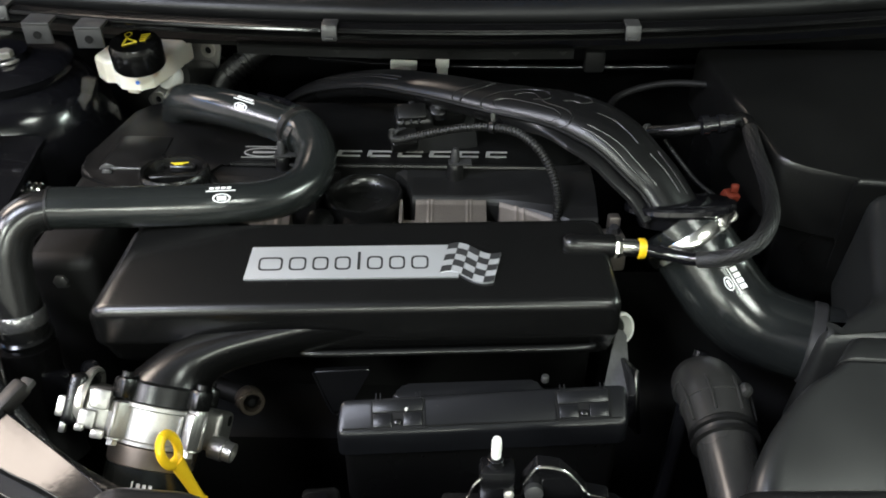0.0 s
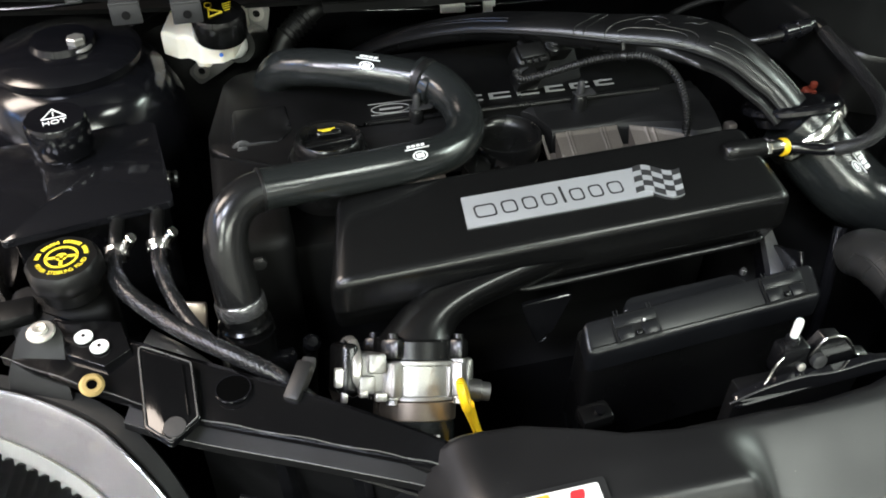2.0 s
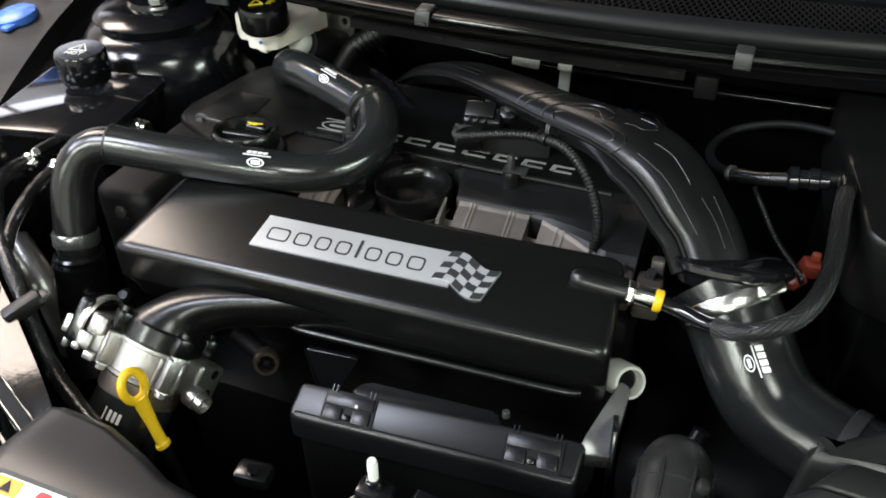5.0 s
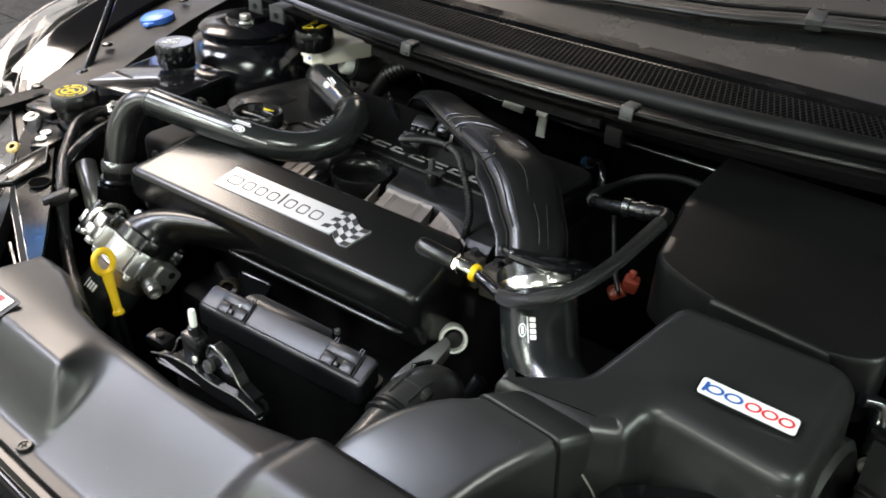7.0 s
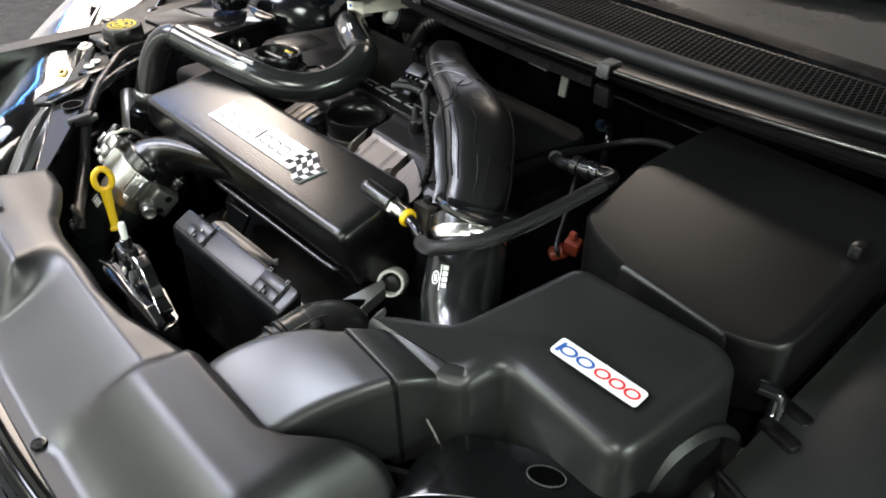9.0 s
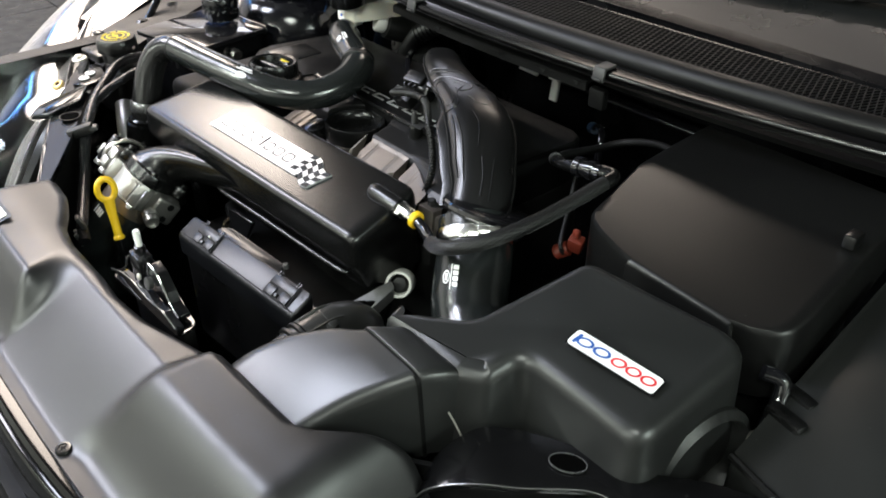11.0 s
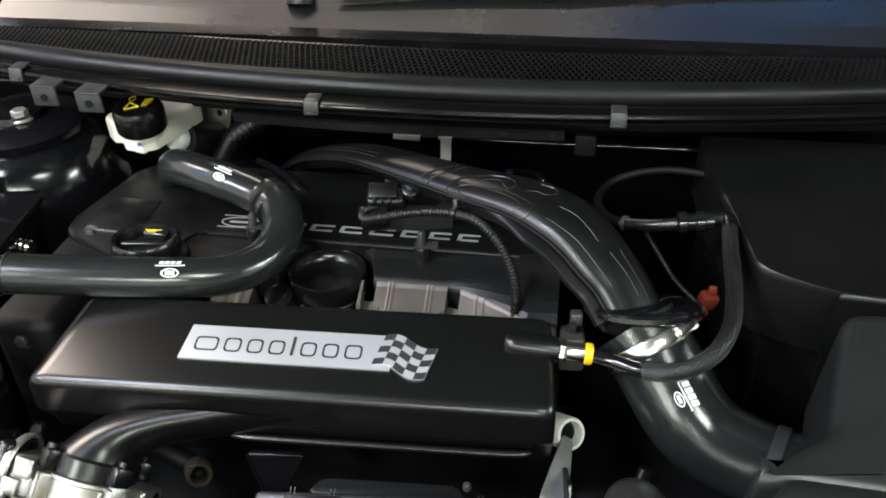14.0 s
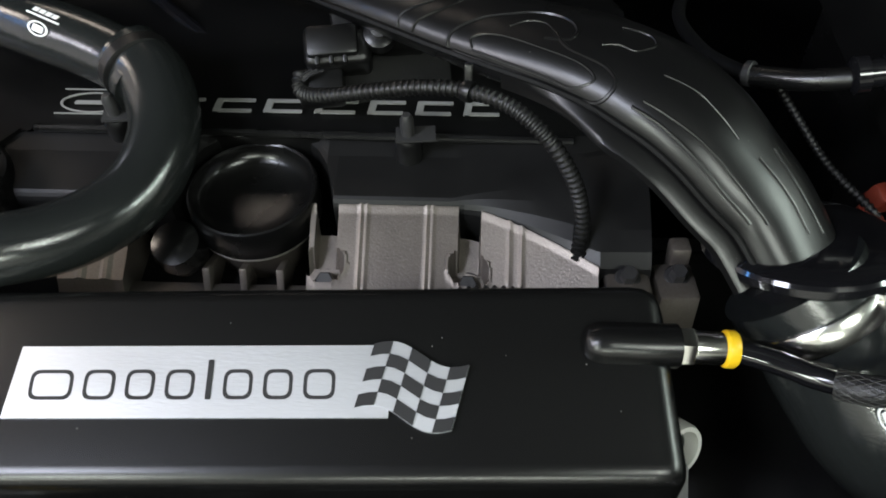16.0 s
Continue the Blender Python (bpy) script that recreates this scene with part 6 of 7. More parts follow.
# ---- front of the bay ----
def shroud_back(x):
    """Rear edge of the shroud in the plan."""
    pts = [(-0.246, 0.282), (-0.240, 0.310), (-0.231, 0.326), (-0.200, 0.321), (-0.145, 0.317), (-0.110, 0.305), (-0.085, 0.294), (-0.05, 0.288), (0.013, 0.289), (0.05, 0.287), (0.095, 0.291), (0.125, 0.299), (0.16, 0.308), (0.20, 0.309), (0.285, 0.311), (0.303, 0.322), (0.324, 0.345), (0.342, 0.362), (0.358, 0.366), (0.372, 0.362)]
    for (a, b), (c, d) in zip(pts, pts[1:]):
        if x <= c:
            return b + (d - b) * max((x - a) / (c - a), 0)
    return pts[-1][1]


def shroud_z(x, y):
    d = min(max((y - 0.21) / 0.08, 0), 1.2)
    left = 1 - smooth(-0.016 - 0.030 * d, -0.006 + 0.014 * d, x)
    right = smooth(0.138 + 0.022 * d, 0.166 + 0.022 * d, x)
    mid = 0.886 + 0.046 * (0.2 * smooth(0.196, 0.278, y) + 0.8 * min(max((y - 0.198) / 0.078, 0), 1))
    hl = 0.886 + 0.051 * smooth(0.200, 0.243, y) - 0.007 * smooth(0.26, 0.32, y)
    hl -= 0.085 * smooth(-0.175, -0.250, x) ** 1.5
    hr = 0.886 + 0.058 * smooth(0.200, 0.268, y) + 0.006 * smooth(0.26, 0.31, y)
    hr -= 0.085 * smooth(0.312, 0.385, x) ** 1.6
    return mid + (hl - mid) * left + (hr - mid) * right


def radiator_shroud():
    t = thing("radiator_shroud", "grained black plastic radiator cover with two raised humps", "cover")
    nx, ny = 150, 44
    bm = bmesh.new()
    grid = []
    for i in range(nx + 1):
        x = -0.246 + 0.618 * i / nx
        front = 0.188 + 0.16 * (x - 0.05) ** 2
        back = shroud_back(x)
        row = []
        for j in range(ny + 1):
            y = front + (back - front) * j / ny
            z = shroud_z(x, y - 0.16 * (x - 0.05) ** 2 * 0.5)
            z -= 0.006 * smooth(back - 0.006, back, y)
            row.append((x, y, z))
        grid.append(row)
    topv = [[bm.verts.new(p) for p in r] for r in grid]
    lowv = [[bm.verts.new((p[0], p[1], p[2] - 0.004)) for p in r] for r in grid]
    for i in range(nx):
        for j in range(ny):
            bm.faces.new((topv[i][j], topv[i + 1][j], topv[i + 1][j + 1], topv[i][j + 1]))
            bm.faces.new((lowv[i][j], lowv[i][j + 1], lowv[i + 1][j + 1], lowv[i + 1][j]))
    for i in range(nx):
        bm.faces.new((topv[i][0], lowv[i][0], lowv[i + 1][0], topv[i + 1][0]))
        bm.faces.new((topv[i][ny], topv[i + 1][ny], lowv[i + 1][ny], lowv[i][ny]))
    for j in range(ny):
        bm.faces.new((topv[0][j], topv[0][j + 1], lowv[0][j + 1], lowv[0][j]))
        bm.faces.new((topv[nx][j], lowv[nx][j], lowv[nx][j + 1], topv[nx][j + 1]))
    part("panel", bm, SHROUD, t, angle=60)
    for x in (-0.175, -0.019, 0.144, 0.30):
        y = 0.1955 + 0.16 * (x - 0.05) ** 2
        z = shroud_z(x, y)
        s = part("fastener", lathe([(0.0062, 0), (0.0062, 0.0012), (0.0054, 0.0030), (0.004, 0.0031), (0.0036, 0.0022), (0.002, 0.0022)], pose(x, y, z), 24), PLASTIC, t, "round black screw fastener")
        part("slot", join(block((0.005, 0.0010, 0.001), pose(x, y, z + 0.0022, 0, 0, 20)), block((0.005, 0.0010, 0.001), pose(x, y, z + 0.0022, 0, 0, 110))), MATT, s)
    # warning sticker
    k = thing("warning_sticker", "white and orange warning sticker on the radiator cover", "sticker")
    nrm = Vector((0, -(shroud_z(-0.14, 0.255) - shroud_z(-0.14, 0.235)) / 0.020, 1)).normalized()
    ux = Vector((1, 0, 0))
    m = Matrix((ux, nrm.cross(ux), nrm)).transposed().to_4x4()
    m.translation = Vector((-0.144, 0.2475, shroud_z(-0.144, 0.2475 - 0.003) + 0.0012))
    part("base", flat_shape(bar2d(-0.029, -0.016, 0.058, 0.028, 0, 0.003), m, 0.0005), FILM, k, "clear glossy film round the sticker")
    part("white_field", flat_shape(bar2d(-0.026, -0.013, 0.050, 0.022, 0, 0.002), m @ pose(0, 0, 0.0009), 0.0004), LABEL, k)
    part("orange_field", flat_shape(bar2d(-0.025, -0.002, 0.018, 0.010, 0, 0.001), m @ pose(0, 0, 0.0014), 0.0003), ORANGE, k)
    part("triangle", flat_shape([(-0.020, 0.0), (-0.012, 0.0), (-0.016, 0.007)], m @ pose(0, 0, 0.0018), 0.0003), DARKINK, k)
    part("red_mark", flat_shape(bar2d(0.004, 0.001, 0.009, 0.006, 0.002, 0.002), m @ pose(0, 0, 0.0014), 0.0003), RED, k)
    for i, w in enumerate((0.014, 0.011, 0.013)):
        part("text_bar", flat_shape(bar2d(-0.023, -0.0055 - i * 0.0028, w, 0.0012), m @ pose(0, 0, 0.0014), 0.0003), DARKINK, k)
        part("text_bar", flat_shape(bar2d(0.002, -0.0055 - i * 0.0028, w + 0.004, 0.0012), m @ pose(0, 0, 0.0014), 0.0003), DARKINK, k)


radiator_shroud()


def bonnet_latch():
    t = thing("bonnet_latch", "black steel bonnet latch with a white-tipped pin", "latch")
    part("plate", prism(fillet([(-0.005, 0.300, 0.918), (0.125, 0.306, 0.922), (0.118, 0.322, 0.922), (0.07, 0.330, 0.920), (0.02, 0.318, 0.918)], 0.006, 4), 0.003, 0.001, 1), STEELPAINT, t)
    blade = fillet([(-0.004, 0.303, 0.920), (0.022, 0.303, 0.930), (0.048, 0.303, 0.934), (0.075, 0.303, 0.932), (0.105, 0.303, 0.9355), (0.128, 0.303, 0.931), (0.122, 0.303, 0.922), (0.055, 0.303, 0.917)], 0.004, 4)
    part("lever", prism(blade, Vector((0, 0.006, 0)), 0.0008, 1), GLOSS, t, "curved glossy black lever")
    # pale line painted for the glint along the lever
    part("lever_edge_glint", tube([(-0.003, 0.3025, 0.921), (0.022, 0.3025, 0.9305), (0.048, 0.3025, 0.9345), (0.075, 0.3025, 0.9325), (0.105, 0.3025, 0.936), (0.126, 0.3025, 0.932)], 0.0008, 6), GLINTSTEEL, t, "glint painted along the lever's edge")
    part("body", block((0.021, 0.014, 0.026), pose(0.0425, 0.3155, 0.943), 0.003), STEELPAINT, t)
    part("pin_post", lathe([(0.0052, 0.954), (0.0046, 0.961), (0.003, 0.962)], pose(0.0415, 0.3165, 0), 16), STEELPAINT, t)
    part("pin", lathe([(0.0028, 0.960), (0.0030, 0.974), (0.0024, 0.9768), (0.001, 0.9772)], pose(0.0415, 0.3165, 0), 16), WHITE, t, "worn white pin tip")
    part("rivet", lathe([(0.0030, 0), (0.0030, 0.0015), (0.0016, 0.0022)], along((0.0495, 0.3085, 0.938), (0, -1, 0.3)), 14), STEEL, t, "bright rivet")
    hook = fillet([(0.057, 0.313, 0.928), (0.058, 0.313, 0.942), (0.0655, 0.313, 0.957), (0.079, 0.313, 0.9545), (0.0905, 0.313, 0.941), (0.0960, 0.313, 0.933), (0.110, 0.313, 0.929), (0.110, 0.313, 0.924)], 0.002, 3)
    part("hook_plate", prism(hook, Vector((0, 0.009, 0)), 0.001, 1), STEELPAINT, t, "angular black hook plate")
    # bright tube painted for the highlight along the hook's top edge
    part("spring_wire_and_glint", tube([(0.058, 0.3125, 0.943), (0.064, 0.3125, 0.956), (0.070, 0.3125, 0.9580), (0.079, 0.3125, 0.9555), (0.0845, 0.3125, 0.951), (0.0905, 0.3125, 0.943), (0.0960, 0.3125, 0.934), (0.104, 0.3115, 0.932), (0.114, 0.310, 0.931)], 0.0009, 8), NICKEL, t, "bright wire for the spring and the hook's edge glint")
    # the spring's own wire
    part("spring_wire_and_glint", tube([(0.022, 0.305, 0.931), (0.026, 0.307, 0.938), (0.029, 0.308, 0.946), (0.033, 0.309, 0.951)], 0.0009, 8), NICKEL, t, "bright wire for the spring and the hook's edge glint")
    part("pivot", lathe([(0.0055, 0), (0.0055, 0.004), (0.003, 0.005)], along((0.064, 0.312, 0.938), (0, -1, 0.2)), 16), GREYMETAL, t, "dull steel pivot")
    c = thing("latch_support", "black upright below the bonnet latch", "bracket")
    part("upright", block((0.10, 0.012, 0.12), pose(0.06, 0.318, 0.86), 0.003), MATT, c)


bonnet_latch()


def snorkel():
    t = thing("intake_snorkel", "smoky black ribbed plastic snorkel hose", "hose")
    C = [(0.193, 0.436, 0.900), (0.194, 0.421, 0.912), (0.194, 0.402, 0.918), (0.194, 0.376, 0.917)]
    part("head", tube(C, [0.0185, 0.0220, 0.0228, 0.0215], 28, 8), SMOKE, t, "smoky grey moulded elbow")
    for y, z in ((0.418, 0.9125), (0.398, 0.918)):
        part("rib", lathe([(0.0222, -0.0012), (0.0236, -0.0006), (0.0236, 0.0006), (0.0222, 0.0012)], along((0.194, y, z), (0, -1, -0.15)), 28), SMOKE, t)
    for q in (20, 65, 110, 155):
        a = radians(q)
        part("rib", tube([(0.194 + 0.0228 * math.cos(a), 0.416, 0.9125 + 0.0222 * math.sin(a)), (0.194 + 0.0234 * math.cos(a), 0.400, 0.918 + 0.0234 * math.sin(a)), (0.194 + 0.0222 * math.cos(a), 0.378, 0.917 + 0.0222 * math.sin(a))], 0.0011, 6, 4), SMOKE, t)
    part("lug", block((0.008, 0.009, 0.010), pose(0.209, 0.394, 0.937, 0, 25), 0.003), SMOKE, t)
    for y, z in ((0.375, 0.9168), (0.368, 0.9155)):
        part("cuff_ring", lathe([(0.0200, -0.0020), (0.0222, -0.0012), (0.0222, 0.0012), (0.0200, 0.0020)], along((0.194, y, z), (0, -1, -0.15)), 28), RUBBER, t, "thin black cuff ring")
    part("hose", tube([(0.194, 0.376, 0.917), (0.194, 0.345, 0.911), (0.195, 0.310, 0.902), (0.197, 0.27, 0.885)], [0.0196, 0.0180, 0.0178, 0.0178], 26, 8), SMOKE, t)


snorkel()


def duct_ring(a, b, zl, zr, drop, rl, rr):
    """Section of a flat-topped duct between two plan points, with rounded shoulders."""
    pts = [(a[0] - 0.002, a[1], zl - drop), (a[0], a[1], zl), (b[0], b[1], zr), (b[0] + 0.003, b[1] + 0.002, zr - drop)]
    return fillet(pts, [0.002, rl, rr, 0.002], 8)


def air_duct():
    t = thing("air_duct", "moulded black plastic air duct joining the radiator cover", "duct")
    secs = [(0.187, 0.297, 0.284, 0.296, 0.930), (0.189, 0.308, 0.288, 0.309, 0.938), (0.196, 0.327, 0.296, 0.329, 0.949), (0.211, 0.350, 0.306, 0.349, 0.9595),
            (0.233, 0.372, 0.317, 0.367, 0.968), (0.250, 0.382, 0.323, 0.378, 0.9715), (0.2575, 0.3865, 0.326, 0.3835, 0.973)]
    A = catmull([(q[0], q[1], q[4]) for q in secs], 5)
    B = catmull([(q[2], q[3], q[4]) for q in secs], 5)
    rings = [duct_ring(a, b, a.z - 0.001, b.z - 0.001, 0.075, 0.022 - 0.012 * k / len(A), 0.012) for k, (a, b) in enumerate(zip(A, B))]
    part("duct", loft(rings), MOULD, t, angle=60)
    rings = []
    for k, g in ((0.0, 0.0), (0.04, 0.0008), (0.9, 0.0008), (1.0, -0.001)):
        a, b = Vector((0.2585 + 0.017 * k, 0.3885 + 0.023 * k)), Vector((0.3268 + 0.010 * k, 0.3855 + 0.026 * k))
        rings.append(duct_ring(a, b, 0.9735 + g - 0.002 * k, 0.9725 + g - 0.004 * k, 0.075, 0.010, 0.010))
    part("coupling", loft(rings), MOULD, t, "duct coupling behind a dark seam", 60)
    part("seam", loft([duct_ring((0.2582, y), (0.3265, y - 0.003), 0.9718, 0.9708, 0.075, 0.010, 0.010) for y in (0.3855, 0.3895)]), MATT, t)


air_duct()


def air_box():
    t = thing("air_box", "moulded black air filter box with a white badge", "air box")
    o = [(0.258, 0.419, 0.974), (0.306, 0.450, 0.978), (0.330, 0.545, 1.000), (0.462, 0.572, 0.984), (0.460, 0.446, 0.974), (0.360, 0.448, 0.979), (0.354, 0.420, 0.971), (0.334, 0.408, 0.971), (0.257, 0.4085, 0.974)]
    top = fillet(o, [0.005, 0.024, 0.022, 0.026, 0.020, 0.014, 0.012, 0.008, 0.004], 7)
    part("lid", soft_prism(top, 0.088, 0.0135, 0.005), MOULD, t, "smooth moulded lid", 70)
    m = along((0.463, 0.517, 0.900), (1.0, -0.12, 0.05))
    part("inlet_rim", lathe([(0.050, -0.02), (0.052, 0.0), (0.052, 0.004), (0.046, 0.008), (0.043, 0.004), (0.043, -0.015)], m, 44), MOULD, t, "round ribbed side rim")
    part("seam_wire", tube([(0.338, 0.400, 0.938), (0.346, 0.402, 0.926), (0.352, 0.403, 0.914)], 0.0008, 6), STEEL, t)
    # badge, following the slope of the lid
    ux = Vector((0.441 - 0.377, 0.484 - 0.474, -0.008)).normalized()
    nrm = Vector((0.06, -0.13, 1)).normalized()
    nrm = (nrm - ux * nrm.dot(ux)).normalized()
    bm = Matrix((ux, nrm.cross(ux), nrm)).transposed().to_4x4()
    bm.translation = Vector((0.378, 0.4775, 0.9875))
    bd = part("badge", flat_shape(bar2d(-0.002, -0.0085, 0.0655, 0.0150, 0.001, 0.003), bm, 0.0018), INK, t, "white badge with blue and red shapes")
    part("badge_border", flat_shape(bar2d(-0.0032, -0.0097, 0.0679, 0.0174, 0.001, 0.0035), bm, 0.0012), GLOSS, bd)
    top = bm @ pose(0, 0, 0.0019)
    slant = Matrix(((1, 0.25, 0, 0), (0, 1, 0, 0), (0, 0, 1, 0), (0, 0, 0, 1)))
    for x, w in ((0.0085, 0.0062), (0.0215, 0.0062)):
        part("badge_ring", ringshape(w, w - 0.0019, top @ pose(x, -0.0012, 0) @ slant, 0.0003, 24, 0.66), BLUE, bd)
    part("badge_bar", flat_shape(bar2d(0.0005, -0.0058, 0.0022, 0.0092, 0.0018, 0.0005), top, 0.0003), BLUE, bd)
    for x in (0.0345, 0.0455, 0.0565):
        part("badge_ring", ringshape(0.0052, 0.0036, top @ pose(x, -0.0012, 0) @ slant, 0.0003, 24, 0.78), RED, bd)
    return t


air_box()


def battery_cover():
    t = thing("battery_cover", "large moulded black battery cover", "cover")
    sides = [(0.584, 0.342, 0.430), (0.588, 0.324, 0.443), (0.594, 0.304, 0.454), (0.600, 0.291, 0.460), (0.608, 0.284, 0.4635), (0.63, 0.280, 0.464), (0.66, 0.274, 0.462), (0.69, 0.268, 0.460), (0.74, 0.264, 0.456), (0.80, 0.262, 0.450)]

    def side(y, k):
        for p, q in zip(sides, sides[1:]):
            if y <= q[0]:
                return p[k] + (q[k] - p[k]) * max(y - p[0], 0) / (q[0] - p[0])
        return sides[-1][k]

    def height(x, y):
        """Level behind the crease, falling gently towards the front."""
        return 1.0005 - 0.105 * max(0.0, 0.692 + 0.68 * (x - 0.277) - y)
    rows = []
    for a in range(41):
        v = 0.0 if a == 0 else (a / 40) ** 1.5
        row = []
        for b in range(25):
            u = b / 24
            y = 0.584 + 0.216 * v
            x = side(y, 1) + (side(y, 2) - side(y, 1)) * u
            row.append(Vector((x, y, height(x, y))))
        l, r = row[0], row[-1]
        rows.append([l + Vector((-0.004, 0, -0.06)), l + Vector((-0.0035, 0, -0.0055)), l + Vector((-0.0022, 0, -0.0016))] + row + [r + Vector((0.0022, 0, -0.0016)), r + Vector((0.0035, 0, -0.0055)), r + Vector((0.004, 0, -0.06))])
    front = [[p + Vector((0, dy, -dz if 2 < k < len(rows[0]) - 3 else min(0, -dz + 0.003))) for k, p in enumerate(rows[0])] for dy, dz in ((-0.004, 0.06), (-0.0035, 0.0055), (-0.0022, 0.0016))]
    part("cover", loft(front + rows), BATTERY, t, "grained flat cover with a crease across it", 40)
    o = [(0.288, 0.598, 0.990), (0.336, 0.586, 0.989), (0.425, 0.588, 0.990), (0.458, 0.606, 0.990), (0.447, 0.735, 1.000), (0.442, 0.80, 1.0), (0.262, 0.80, 1.000), (0.266, 0.74, 1.000)]
    o2 = [(x + (0.006 if x < 0.35 else -0.006), y + 0.006, z - 0.055) for x, y, z in o]
    part("tray", prism(fillet(o2, 0.015, 4), 0.16, 0.0), PLASTIC, t)
    part("catch", block((0.010, 0.016, 0.012), pose(0.448, 0.716, 0.998), 0.002), PLASTIC, t)
    b = thing("fuse_box", "large black fuse box beside the wing", "box")
    part("box", prism(fillet([(0.482, 0.52, 0.925), (0.60, 0.50, 0.925), (0.62, 0.76, 0.955), (0.470, 0.76, 0.955)], 0.01, 4), 0.2, 0.004, 3), MOULD, b)
    part("edge", tube([(0.482, 0.522, 0.927), (0.54, 0.508, 0.926), (0.60, 0.500, 0.926)], 0.003, 8), PLASTIC, b)
    for x, y in ((0.472, 0.60), (0.478, 0.575)):
        part("lug", block((0.03, 0.012, 0.014), pose(x + 0.012, y, 0.930, 0, 0, -12), 0.003), PLASTIC, b)
    w = thing("earth_cable", "short black cable with a bright end by the air box", "cable")
    part("cable", tube([(0.462, 0.585, 0.95), (0.474, 0.592, 0.945), (0.478, 0.585, 0.93), (0.48, 0.57, 0.915)], 0.006, 10), GLOSS, w)
    part("end", lathe([(0.006, 0), (0.006, 0.006)], along((0.481, 0.558, 0.918), (0.3, -0.9, 0.2)), 12), STEEL, w)


battery_cover()


def front_rail(side):
    """Black pressed steel rail from the radiator support to the lamp, with its bracket and bolts."""
    fx = lambda x: x if side < 0 else 0.09 - x
    t = thing("front_rail", "black painted pressed steel rail beside the headlamp", "rail", "front rails")
    line = [(-0.455, 0.485, 0.932), (-0.40, 0.447, 0.931), (-0.345, 0.412, 0.929), (-0.28, 0.372, 0.926), (-0.215, 0.330, 0.922), (-0.185, 0.308, 0.918)]
    P = catmull([(fx(x), y, z) for x, y, z in line], 8)
    rings, e = [], []
    n = len(P) - 1
    for i, (p, tg, s, u) in enumerate(frames(P)):
        w = 0.036 - 0.026 * smooth(0.35, 1.0, i / n) if side < 0 else 0.040 - 0.012 * smooth(0.2, 0.8, i / n)
        h = Vector((s.x, s.y, 0)).normalized() * (w * (-1 if s.y > 0 else 1))
        back = p - h * 0.12
        rings.append([back + Vector((0, 0, 0.004)), back + Vector((0, 0, 0.001)), p + h + Vector((0, 0, -0.004)), p + h + Vector((0, 0, -0.012)), p + h * 0.9 + Vector((0, 0, -0.012)), p + h * 0.9 + Vector((0, 0, -0.008)), back + Vector((0, 0, -0.004))])
        e.append(p + h + Vector((0, 0, -0.004 + 0.0010 * math.sin(i * 1.3))))
    part("pressing", loft(rings), RAILPAINT, t, angle=30)
    # pale line stands in for light caught by the rolled edge
    part("rolled_edge_glint", tube(e, 0.0005, 6, 1), GLINTSTEEL, t)
    for x, y, r in ((-0.323, 0.388, 0.011),):
        # black disc on the rail, standing for the hole's shade
        part("hole", lathe([(0.0005, 0.001), (r, 0.001), (r, 0)], pose(fx(x), y + 0.001, 0.9285), 24), HOLE, t, "black disc for the shade inside a round hole")
        part("hole_rim", ringshape(r + 0.0010, r, pose(fx(x), y, 0.9290), 0.0012, 28), GLOSS, t)
    # stepped second flange in front of the first, and its stiffening lines
    st = []
    for i, (p, tg, sd, u) in enumerate(frames(P)):
        if i / n < 0.30:
            continue
        o = Vector((sd.x, sd.y, 0)).normalized() * (-1 if sd.y > 0 else 1)
        w = 0.036 - 0.026 * smooth(0.35, 1.0, i / n) + 0.004
        st.append([p + o * (w - 0.006) + Vector((0, 0, -0.012)), p + o * (w + 0.004) + Vector((0, 0, -0.019)), p + o * (w + 0.005) + Vector((0, 0, -0.025)), p + o * (w - 0.006) + Vector((0, 0, -0.024))])
    part("lower_flange", loft(st), MATT, t, "second stepped flange of the rail", 30)
    # glint of the lower edge, painted as a pale line
    part("lower_edge_glint", tube([r[1] for r in st], 0.0005, 6, 1), GLINTSTEEL, t)
    # upright struts below
    for a, b in (((-0.30, 0.362, 0.91), (-0.292, 0.33, 0.78)), ((-0.25, 0.332, 0.90), (-0.245, 0.305, 0.78)), ((-0.205, 0.30, 0.89), (-0.20, 0.28, 0.77))):
        part("strut", tube([(fx(a[0]), a[1], a[2]), (fx(b[0]), b[1], b[2])], 0.006, 4, 1, 0.4), STEELPAINT, t)
    part("lower_rib", tube([(fx(-0.325), 0.362, 0.905), (fx(-0.27), 0.333, 0.898), (fx(-0.20), 0.295, 0.89)], 0.0020, 6, 6), STEELPAINT, t)
    part("lower_rib", tube([(fx(-0.33), 0.345, 0.87), (fx(-0.27), 0.32, 0.862), (fx(-0.20), 0.285, 0.855)], 0.0022, 6, 6), STEELPAINT, t)
    # added dark sheet for the shade in the recess below the rail
    part("recess_shade", block((0.20, 0.004, 0.18), pose(fx(-0.27), 0.350, 0.82, 0, 0, -33 * (1 if side < 0 else -1))), MATT, t)
    # lamp bracket arm with its big bolt
    arm = [(fx(-0.458), 0.462, 0.949), (fx(-0.431), 0.459, 0.949), (fx(-0.433), 0.431, 0.917), (fx(-0.432), 0.422, 0.902), (fx(-0.474), 0.437, 0.902), (fx(-0.473), 0.445, 0.917)]
    if side > 0:
        arm = arm[::-1]
    b = part("lamp_arm", prism(fillet(arm, [0.011, 0.011, 0.02, 0.002, 0.002, 0.02], 5), 0.006, 0.0015, 2), COWLMAT, t, "grey-black lamp bracket arm")
